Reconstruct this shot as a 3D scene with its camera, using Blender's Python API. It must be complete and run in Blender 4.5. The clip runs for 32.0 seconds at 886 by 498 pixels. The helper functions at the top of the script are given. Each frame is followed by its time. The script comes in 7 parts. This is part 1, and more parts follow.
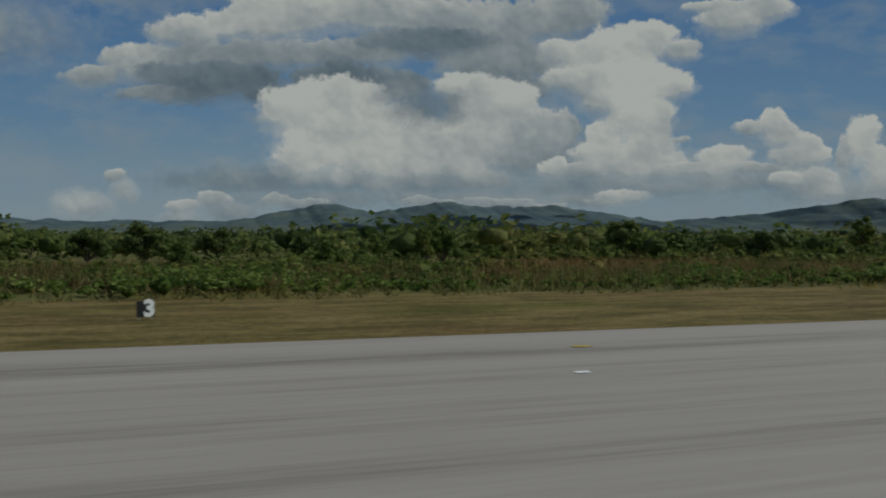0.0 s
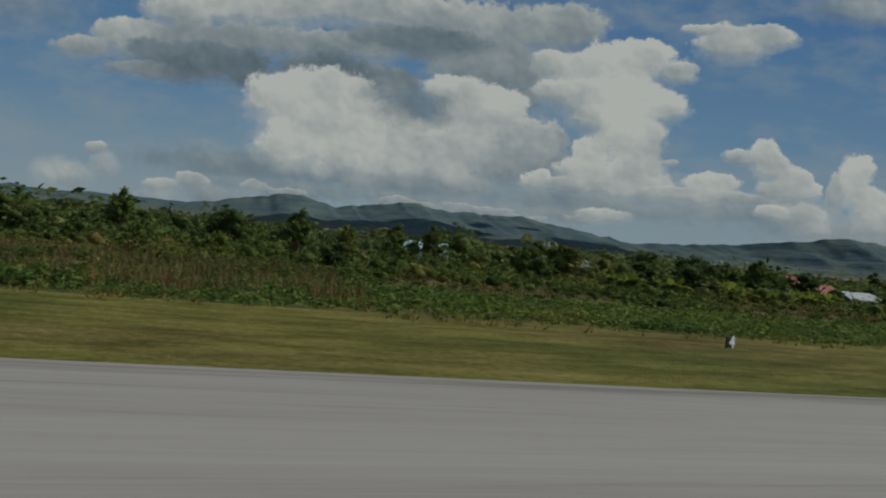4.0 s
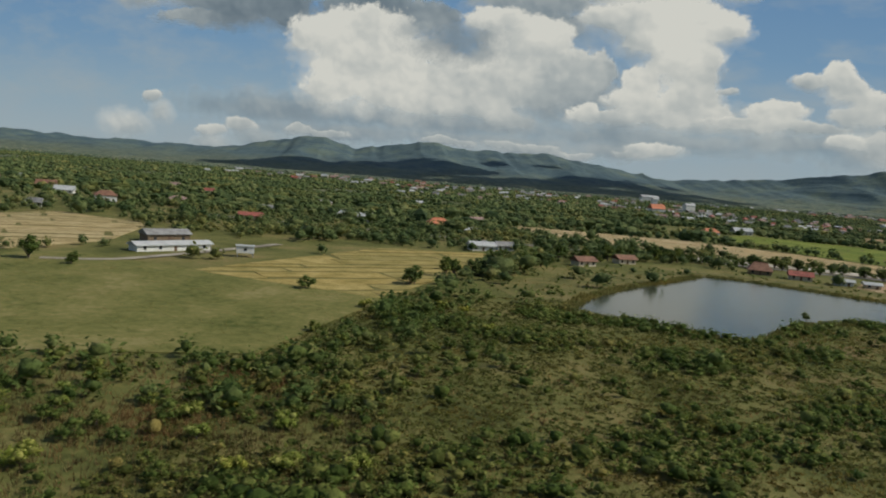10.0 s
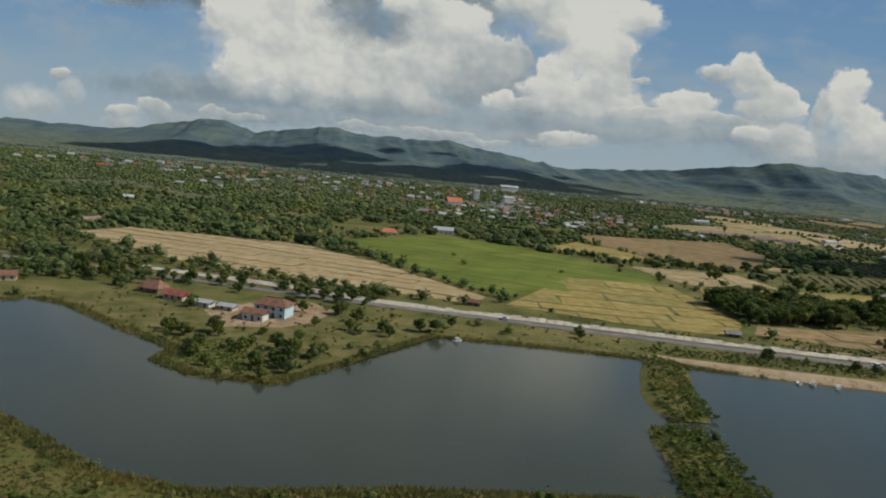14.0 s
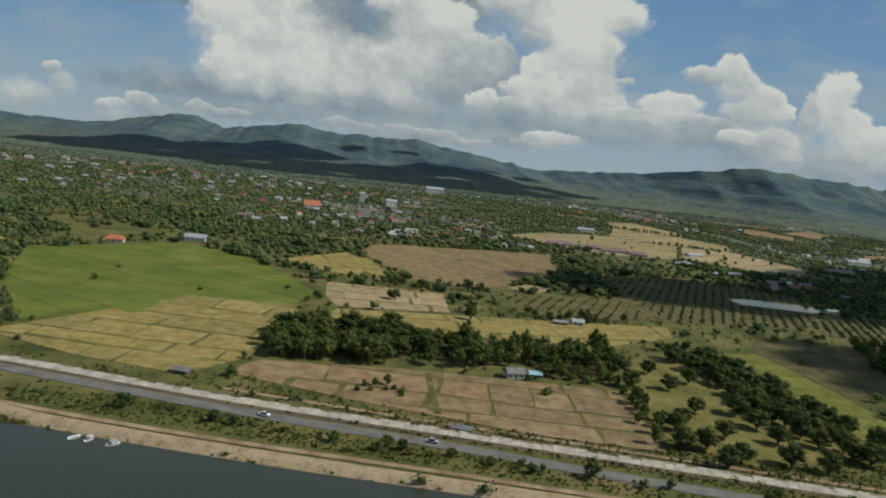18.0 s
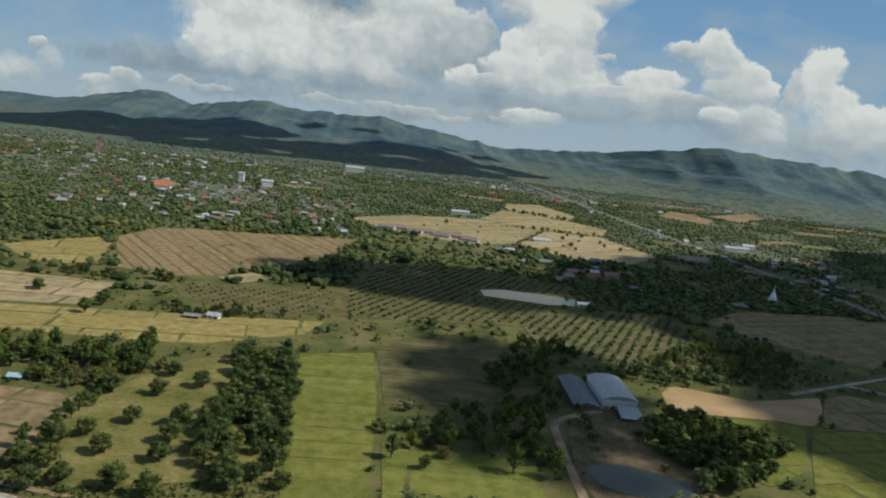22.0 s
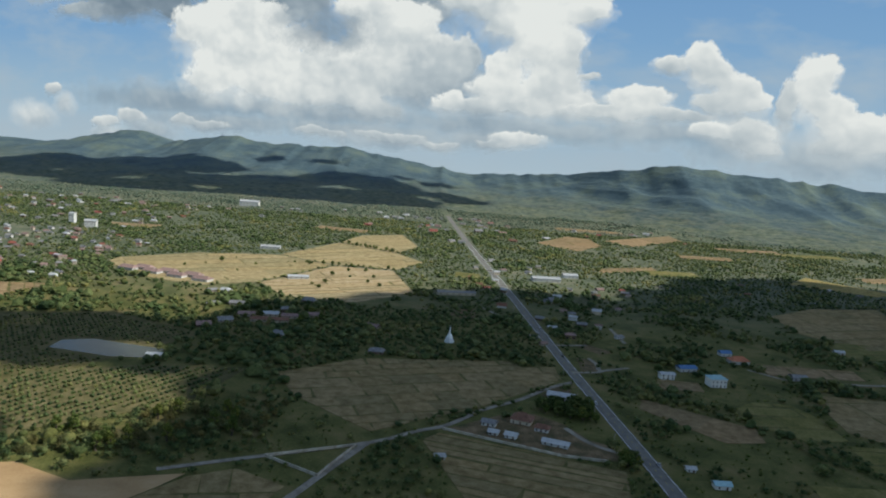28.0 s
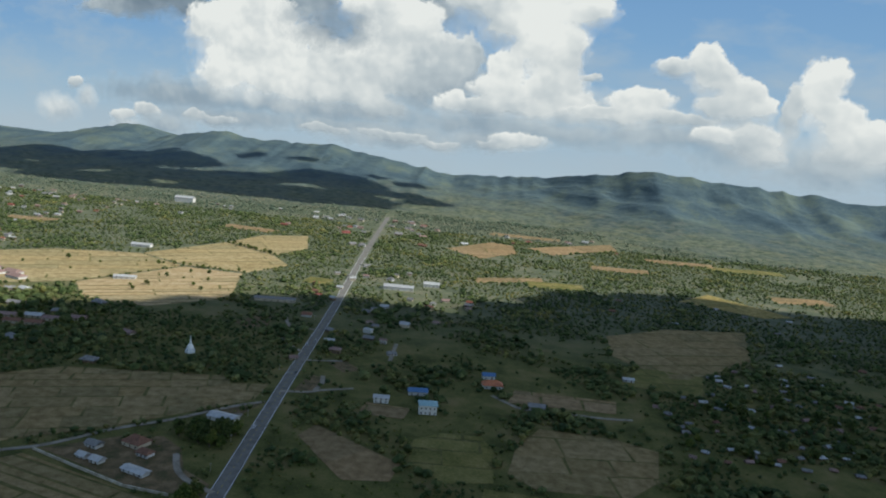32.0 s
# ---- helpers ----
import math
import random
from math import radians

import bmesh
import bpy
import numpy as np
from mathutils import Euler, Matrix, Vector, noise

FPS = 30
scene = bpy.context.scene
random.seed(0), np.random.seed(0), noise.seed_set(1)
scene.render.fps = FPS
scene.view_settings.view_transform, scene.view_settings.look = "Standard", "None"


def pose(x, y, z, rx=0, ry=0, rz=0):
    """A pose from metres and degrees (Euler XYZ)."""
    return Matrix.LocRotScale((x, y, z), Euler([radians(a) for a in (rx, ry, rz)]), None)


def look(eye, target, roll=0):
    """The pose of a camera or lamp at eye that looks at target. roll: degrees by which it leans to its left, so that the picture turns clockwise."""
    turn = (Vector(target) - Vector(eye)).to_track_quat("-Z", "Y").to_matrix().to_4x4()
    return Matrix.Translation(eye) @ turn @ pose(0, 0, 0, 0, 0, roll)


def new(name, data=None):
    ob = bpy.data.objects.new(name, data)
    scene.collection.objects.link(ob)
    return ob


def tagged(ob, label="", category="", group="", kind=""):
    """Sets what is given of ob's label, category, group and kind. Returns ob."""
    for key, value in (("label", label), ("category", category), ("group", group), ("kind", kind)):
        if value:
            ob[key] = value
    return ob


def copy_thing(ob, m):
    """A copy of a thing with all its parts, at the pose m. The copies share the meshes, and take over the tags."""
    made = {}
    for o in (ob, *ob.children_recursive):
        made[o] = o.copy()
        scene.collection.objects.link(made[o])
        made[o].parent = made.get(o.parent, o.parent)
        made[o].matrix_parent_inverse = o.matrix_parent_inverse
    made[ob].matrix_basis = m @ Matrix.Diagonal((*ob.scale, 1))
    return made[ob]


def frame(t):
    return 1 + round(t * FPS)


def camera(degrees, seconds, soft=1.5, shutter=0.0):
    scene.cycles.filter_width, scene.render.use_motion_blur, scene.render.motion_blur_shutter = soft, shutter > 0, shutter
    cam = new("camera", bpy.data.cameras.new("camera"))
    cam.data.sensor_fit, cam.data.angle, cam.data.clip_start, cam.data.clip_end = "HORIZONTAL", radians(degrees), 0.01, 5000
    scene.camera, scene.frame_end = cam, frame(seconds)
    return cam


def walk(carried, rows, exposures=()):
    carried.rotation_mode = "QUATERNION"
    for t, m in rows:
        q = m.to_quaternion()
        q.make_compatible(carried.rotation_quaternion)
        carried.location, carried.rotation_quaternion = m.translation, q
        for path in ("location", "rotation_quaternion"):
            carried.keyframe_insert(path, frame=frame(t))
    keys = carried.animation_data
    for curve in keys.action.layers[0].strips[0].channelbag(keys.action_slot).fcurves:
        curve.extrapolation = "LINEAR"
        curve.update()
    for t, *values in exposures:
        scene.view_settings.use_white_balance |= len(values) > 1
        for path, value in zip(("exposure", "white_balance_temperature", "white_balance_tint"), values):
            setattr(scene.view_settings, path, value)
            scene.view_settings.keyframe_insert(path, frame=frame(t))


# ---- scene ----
EXPOSURES = [(0, -0.86, 6450, 2), (2.5, -0.82, 6450, 2), (5, -0.66, 6500, 2), (7.5, -0.30, 6700, 4), (10, -0.18, 6800, 5), (14, -0.18, 6700, 6), (19, -0.22, 6480, 3), (23, 0.05, 6350, 3), (28, 0.20, 6380, 5), (32, 0.24, 6380, 5)]
cam = camera(63.0, 32.0, soft=2.0, shutter=0.04)


def aim(x, y, z, yaw, pitch, roll):
    a, b = radians(yaw), radians(pitch)
    way = Vector((-math.sin(a) * math.cos(b), math.cos(a) * math.cos(b), math.sin(b)))
    return look((x, y, z), Vector((x, y, z)) + 50 * way, roll)


# seconds, place, yaw to the left, pitch up, roll
PATH = [
    (0, -0.00, 0.00, 1.71, -16.56, -0.70, 0.16),
    (1, 33.62, 0.00, 1.66, -15.94, -0.62, -0.32),
    (2, 67.38, 0.00, 1.71, -16.13, -0.69, 0.88),
    (2.5, 84.35, 0.00, 1.78, -15.72, -0.62, 1.96),
    (4.5, 153.02, 0.00, 2.80, -15.34, -0.45, 5.92),
    (5, 170.39, 0.00, 3.48, -15.40, -1.97, 5.80),
    (5.5, 187.99, -0.50, 4.36, -14.70, -4.12, 5.45),
    (6, 205.94, -0.82, 5.38, -13.80, -6.38, 5.00),
    (6.5, 224.33, -1.17, 6.77, -13.16, -7.36, 4.45),
    (7, 242.96, -1.57, 8.20, -12.16, -7.55, 4.23),
    (7.5, 261.54, -2.06, 9.72, -11.29, -7.45, 4.68),
    (8, 279.80, -2.66, 11.30, -10.90, -6.36, 4.32),
    (8.5, 297.54, -3.40, 12.91, -9.33, -6.85, 4.59),
    (9, 314.84, -4.24, 14.56, -8.37, -7.60, 4.95),
    (9.5, 331.87, -5.12, 16.27, -7.37, -6.79, 4.51),
    (10, 348.78, -6.00, 18.03, -6.97, -5.70, 4.59),
    (10.5, 365.71, -6.84, 19.88, -6.25, -4.74, 4.71),
    (11, 382.71, -7.66, 21.84, -6.21, -5.82, 5.44),
    (11.5, 399.80, -8.49, 23.93, -7.39, -6.86, 6.51),
    (12, 417.02, -9.36, 26.17, -10.17, -6.88, 7.92),
    (12.5, 434.38, -10.29, 28.59, -11.38, -6.35, 7.87),
    (13, 451.82, -11.25, 31.12, -11.55, -6.89, 7.56),
    (13.5, 469.26, -12.21, 33.68, -11.00, -7.30, 6.54),
    (14, 486.63, -13.15, 36.19, -10.15, -6.71, 5.35),
    (14.5, 503.87, -14.02, 38.59, -9.42, -6.28, 5.12),
    (16.5, 572.30, -16.27, 47.69, -9.33, -9.02, 7.00),
    (17, 589.48, -16.40, 50.03, -9.10, -8.61, 6.84),
    (17.5, 606.72, -16.39, 52.42, -8.80, -8.14, 6.51),
    (18, 623.97, -16.34, 54.83, -8.11, -7.15, 6.35),
    (18.5, 641.21, -16.34, 57.26, -7.64, -6.85, 6.33),
    (19, 658.41, -16.47, 59.66, -7.40, -7.58, 6.76),
    (19.5, 675.54, -16.78, 62.03, -7.29, -8.31, 6.92),
    (20, 692.64, -17.20, 64.37, -7.05, -8.20, 7.20),
    (20.5, 709.76, -17.62, 66.68, -6.74, -8.11, 7.27),
    (21, 726.94, -17.93, 68.95, -6.51, -8.53, 7.19),
    (21.5, 744.22, -18.03, 71.21, -5.90, -9.12, 6.73),
    (22, 761.64, -17.83, 73.43, -6.28, -9.22, 6.63),
    (22.5, 779.21, -17.34, 75.63, -6.54, -9.03, 5.99),
    (23, 796.92, -16.59, 77.80, -6.43, -9.09, 5.48),
    (23.5, 814.78, -15.63, 79.92, -6.08, -8.65, 4.90),
    (24, 832.77, -14.48, 82.00, -5.54, -8.38, 4.67),
    (24.5, 850.92, -13.17, 84.03, -5.02, -8.43, 4.49),
    (25, 869.24, -11.67, 86.01, -4.50, -8.22, 4.32),
    (25.5, 887.80, -9.95, 87.95, -3.76, -7.03, 4.15),
    (27.5, 964.34, -0.54, 95.51, -1.29, -7.63, 4.25),
    (28, 983.55, 2.29, 97.39, -0.66, -7.76, 4.32),
    (28.5, 1002.53, 5.24, 99.27, -0.29, -7.79, 4.58),
    (29, 1021.34, 8.27, 101.18, 0.25, -7.84, 4.62),
    (29.5, 1040.04, 11.38, 103.11, 0.73, -7.85, 4.66),
    (30, 1058.72, 14.54, 105.07, 1.00, -7.72, 4.63),
    (30.5, 1077.43, 17.74, 107.07, 1.97, -7.59, 4.81),
    (31, 1096.18, 20.97, 109.09, 2.29, -7.65, 4.83),
    (31.5, 1114.96, 24.23, 111.13, 2.66, -7.56, 4.99),
    (32, 1133.75, 27.49, 113.18, 3.36, -8.21, 5.55),
]
walk(cam, [(row[0], aim(*row[1:])) for row in PATH], EXPOSURES)


# ---- sky and sun ----
SUN_ELEVATION, SUN_BEARING = 42.0, 100.0    # bearing clockwise from +y
world = bpy.data.worlds.new("sky")
scene.world = world
world.use_nodes = True
wn = world.node_tree
sky = wn.nodes.new("ShaderNodeTexSky")
sky.sky_type = "NISHITA"
sky.sun_disc = False
sky.sun_elevation, sky.sun_rotation = radians(SUN_ELEVATION), radians(SUN_BEARING)
sky.altitude, sky.air_density, sky.dust_density = 300, 1.0, 0.6
wn.links.new(sky.outputs["Color"], wn.nodes["Background"].inputs["Color"])
wn.nodes["Background"].inputs["Strength"].default_value = 0.118

sun_data = bpy.data.lights.new("sun", "SUN")
sun_data.energy, sun_data.angle, sun_data.color = 4.5, radians(0.53), (1.0, 0.965, 0.91)
sun = new("sun", sun_data)
_e, _b = radians(SUN_ELEVATION), radians(SUN_BEARING)
SUN_WAY = Vector((math.sin(_b) * math.cos(_e), math.cos(_b) * math.cos(_e), math.sin(_e)))
sun.matrix_world = look(SUN_WAY * 500, (0, 0, 0))


# ---- materials ----
def mat(name, rough=0.8, metal=0.0, spec=0.3):
    m = bpy.data.materials.new(name)
    m.use_nodes = True
    b = m.node_tree.nodes["Principled BSDF"]
    b.inputs["Roughness"].default_value, b.inputs["Metallic"].default_value = rough, metal
    b.inputs["Specular IOR Level"].default_value = spec
    return m, m.node_tree, b


def node(tree, kind, **values):
    n = tree.nodes.new(kind)
    for key, value in values.items():
        setattr(n, key, value)
    return n


def link(tree, a, b):
    tree.links.new(a, b)


def coords(tree, scale=1.0, stretch=(1, 1, 1)):
    """World-sized coordinates, in metres."""
    g = node(tree, "ShaderNodeNewGeometry")
    m = node(tree, "ShaderNodeMapping")
    m.inputs["Scale"].default_value = [scale * s for s in stretch]
    link(tree, g.outputs["Position"], m.inputs["Vector"])
    return m.outputs["Vector"]


def noise_tex(tree, vector, scale, detail=4.0, rough=0.6):
    n = node(tree, "ShaderNodeTexNoise")
    n.inputs["Scale"].default_value, n.inputs["Detail"].default_value, n.inputs["Roughness"].default_value = scale, detail, rough
    link(tree, vector, n.inputs["Vector"])
    return n.outputs["Fac"]


def ramp(tree, fac, stops, tight=1.0):
    r = node(tree, "ShaderNodeValToRGB")
    e = r.color_ramp.elements
    while len(e) < len(stops):
        e.new(0.5)
    for one, (pos, col) in zip(e, stops):
        one.position, one.color = 0.5 + tight * (pos - 0.5), (*col, 1)
    link(tree, fac, r.inputs["Fac"])
    return r.outputs["Color"]


def mixed(tree, fac, a, b, kind="MIX"):
    m = node(tree, "ShaderNodeMix", data_type="RGBA", blend_type=kind)
    for slot, value in ((0, fac), (6, a), (7, b)):
        if hasattr(value, "links"):
            link(tree, value, m.inputs[slot])
        elif slot == 0:
            m.inputs[slot].default_value = value
        else:
            m.inputs[slot].default_value = (*value, 1)
    return m.outputs[2]


def bump(tree, bsdf, height, strength=0.5, distance=0.1):
    b = node(tree, "ShaderNodeBump")
    b.inputs["Strength"].default_value, b.inputs["Distance"].default_value = strength, distance
    link(tree, height, b.inputs["Height"])
    link(tree, b.outputs["Normal"], bsdf.inputs["Normal"])


def patchy(name, stops, scale=0.05, fine=1.5, stretch=(1, 1, 1), rough=0.95, relief=0.15, spec=0.1, spread=0.35):
    """Ground cover: broad patches and fine grain in one colour family."""
    m, t, b = mat(name, rough, 0, spec)
    v = coords(t, 1.0, stretch)
    broad = noise_tex(t, v, scale, 5, 0.62)
    grain = noise_tex(t, v, fine, 6, 0.7)
    both = node(t, "ShaderNodeMix", data_type="FLOAT")
    both.inputs[0].default_value = spread
    link(t, broad, both.inputs[2])
    link(t, grain, both.inputs[3])
    link(t, ramp(t, both.outputs[0], stops, 0.55), b.inputs["Base Color"])
    if relief:
        bump(t, b, grain, 0.6, relief)
    return m


def plain(name, colour, rough=0.7, metal=0.0, wear=0.12, scale=2.0, spec=0.3):
    """Paint, metal or plaster with slight stains at two scales, different from piece to piece."""
    m, t, b = mat(name, rough, metal, spec)
    v = coords(t)
    a = noise_tex(t, v, scale, 5)
    dark = tuple(c * (1 - 2.2 * wear) for c in colour)
    light = tuple(min(1, c * (1 + wear)) for c in colour)
    info = node(t, "ShaderNodeObjectInfo")
    col = ramp(t, a, [(0.3, dark), (0.55, colour), (0.75, light)])
    shade = ramp(t, info.outputs["Random"], [(0, (0.82, 0.82, 0.82)), (1, (1.0, 1.0, 1.0))])
    link(t, mixed(t, 1.0, col, shade, "MULTIPLY"), b.inputs["Base Color"])
    return m


GROUND = patchy("rough_grassland", [(0.30, (0.055, 0.060, 0.017)), (0.45, (0.098, 0.100, 0.029)), (0.58, (0.142, 0.126, 0.043)), (0.72, (0.19, 0.145, 0.062))], 0.06, 1.2, relief=0.3)


# farther out the open land blends to a duller grey-green
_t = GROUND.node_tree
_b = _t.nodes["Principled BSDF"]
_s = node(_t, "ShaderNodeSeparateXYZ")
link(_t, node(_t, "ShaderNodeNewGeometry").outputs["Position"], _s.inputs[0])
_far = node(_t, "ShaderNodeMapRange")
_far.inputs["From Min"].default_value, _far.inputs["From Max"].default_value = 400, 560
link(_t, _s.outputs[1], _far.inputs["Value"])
_far_tone = ramp(_t, noise_tex(_t, coords(_t), 0.05, 6, 0.7), [(0.3, (0.070, 0.086, 0.050)), (0.5, (0.112, 0.124, 0.074)), (0.7, (0.165, 0.155, 0.098))], 0.7)
link(_t, mixed(_t, _far.outputs["Result"], _b.inputs["Base Color"].links[0].from_socket, _far_tone), _b.inputs["Base Color"])


# ---- helpers for meshes ----
def part(name, bm, material, parent=None, label=""):
    """Links a bmesh as one mesh object, under a thing or a part."""
    me = bpy.data.meshes.new(name)
    bm.to_mesh(me)
    bm.free()
    return meshed(name, me, material, parent, label)


def meshed(name, me, material, parent=None, label=""):
    for one in material if isinstance(material, (list, tuple)) else (material,):
        me.materials.append(one)
    ob = new(name, me)
    if parent is not None:
        ob.parent = parent
    if label:
        ob["label"] = label
    return ob


def arrays_mesh(name, verts, tris, smooth=False):
    """A mesh from numpy arrays of vertices and triangles."""
    me = bpy.data.meshes.new(name)
    me.vertices.add(len(verts))
    me.vertices.foreach_set("co", np.asarray(verts, np.float32).ravel())
    me.loops.add(tris.size)
    me.loops.foreach_set("vertex_index", np.asarray(tris, np.int32).ravel())
    me.polygons.add(len(tris))
    me.polygons.foreach_set("loop_start", np.arange(0, tris.size, tris.shape[1], dtype=np.int32))
    me.polygons.foreach_set("use_smooth", np.full(len(tris), smooth))
    me.update(calc_edges=True)
    return me


def box(bm, x0, x1, y0, y1, z0, z1):
    vs = [bm.verts.new((x, y, z)) for z in (z0, z1) for x, y in ((x0, y0), (x1, y0), (x1, y1), (x0, y1))]
    for f in ((3, 2, 1, 0), (4, 5, 6, 7), (0, 1, 5, 4), (1, 2, 6, 5), (2, 3, 7, 6), (3, 0, 4, 7)):
        bm.faces.new([vs[i] for i in f])
    return vs


def limb(bm, a, b, r0, r1, n=6):
    a, b = Vector(a), Vector(b)
    d = (b - a).normalized()
    s = d.orthogonal().normalized()
    u = d.cross(s)
    lo = [bm.verts.new(a + (s * math.cos(2 * math.pi * k / n) + u * math.sin(2 * math.pi * k / n)) * r0) for k in range(n)]
    hi = [bm.verts.new(b + (s * math.cos(2 * math.pi * k / n) + u * math.sin(2 * math.pi * k / n)) * r1) for k in range(n)]
    for k in range(n):
        bm.faces.new((lo[k], lo[(k + 1) % n], hi[(k + 1) % n], hi[k]))


def wave(x, y, size, seed=0.0):
    """Smooth made-up unevenness, about -1 to 1, at a given size."""
    a, b = x / size, y / size
    return (np.sin(1.7 * a + 2.3 * b + seed) + np.sin(-2.9 * a + 1.3 * b + 2.1 * seed + 1)
            + np.sin(3.7 * a + 3.1 * b + 3.3 * seed + 2) * 0.6 + np.sin(-5.3 * a + 6.1 * b + seed * 1.7) * 0.4) / 3.0


def fbm(x, y, size, octaves=4, seed=0):
    """Layered value noise, 0 to 1."""
    table = np.random.RandomState(seed).uniform(0, 1, (256, 256))
    total, weight, amp = 0.0, 0.0, 1.0
    a, b = np.asarray(x, float) / size + 7.3, np.asarray(y, float) / size + 3.1
    for _ in range(octaves):
        i, j = np.floor(a).astype(int), np.floor(b).astype(int)
        u, v = a - i, b - j
        u, v = u * u * (3 - 2 * u), v * v * (3 - 2 * v)
        i0, i1, j0, j1 = i % 256, (i + 1) % 256, j % 256, (j + 1) % 256
        low = table[i0, j0] * (1 - u) + table[i1, j0] * u
        high = table[i0, j1] * (1 - u) + table[i1, j1] * u
        total, weight = total + amp * (low * (1 - v) + high * v), weight + amp
        amp, a, b = amp * 0.5, a * 2.03 + 11, b * 2.03 + 5
    return total / weight


def lie(x, y):
    """Height of the natural ground: level by the runway, rising gently towards the hills."""
    rise = 0.014 * (np.sqrt((np.clip(y, 300, 1000) - 300.0) ** 2 + 150.0 ** 2) - 150.0)
    return rise - 0.12 * np.maximum(0, y - 1950.0)


# ---- ground ----
def strip_grid(x_edges, y_edges, height):
    xs, ys = np.meshgrid(x_edges, y_edges)
    verts = np.stack([xs, ys, height(xs, ys)], -1).reshape(-1, 3)
    w = len(x_edges)
    i = (np.arange(len(y_edges) - 1)[:, None] * w + np.arange(w - 1)).ravel()
    return verts, np.stack([i, i + 1, i + w + 1, i + w], 1)


gx = np.r_[np.linspace(-3800, -700, 20), np.linspace(-650, 2200, 150), np.linspace(2300, 4800, 20)]
gy = np.r_[np.linspace(-1500, -60, 12), np.linspace(-40, 60, 30), np.linspace(64, 420, 90), np.linspace(440, 1400, 60), np.linspace(1450, 4600, 20)]
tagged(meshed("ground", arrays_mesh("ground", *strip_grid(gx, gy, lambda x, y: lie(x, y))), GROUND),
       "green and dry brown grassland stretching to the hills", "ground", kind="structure")


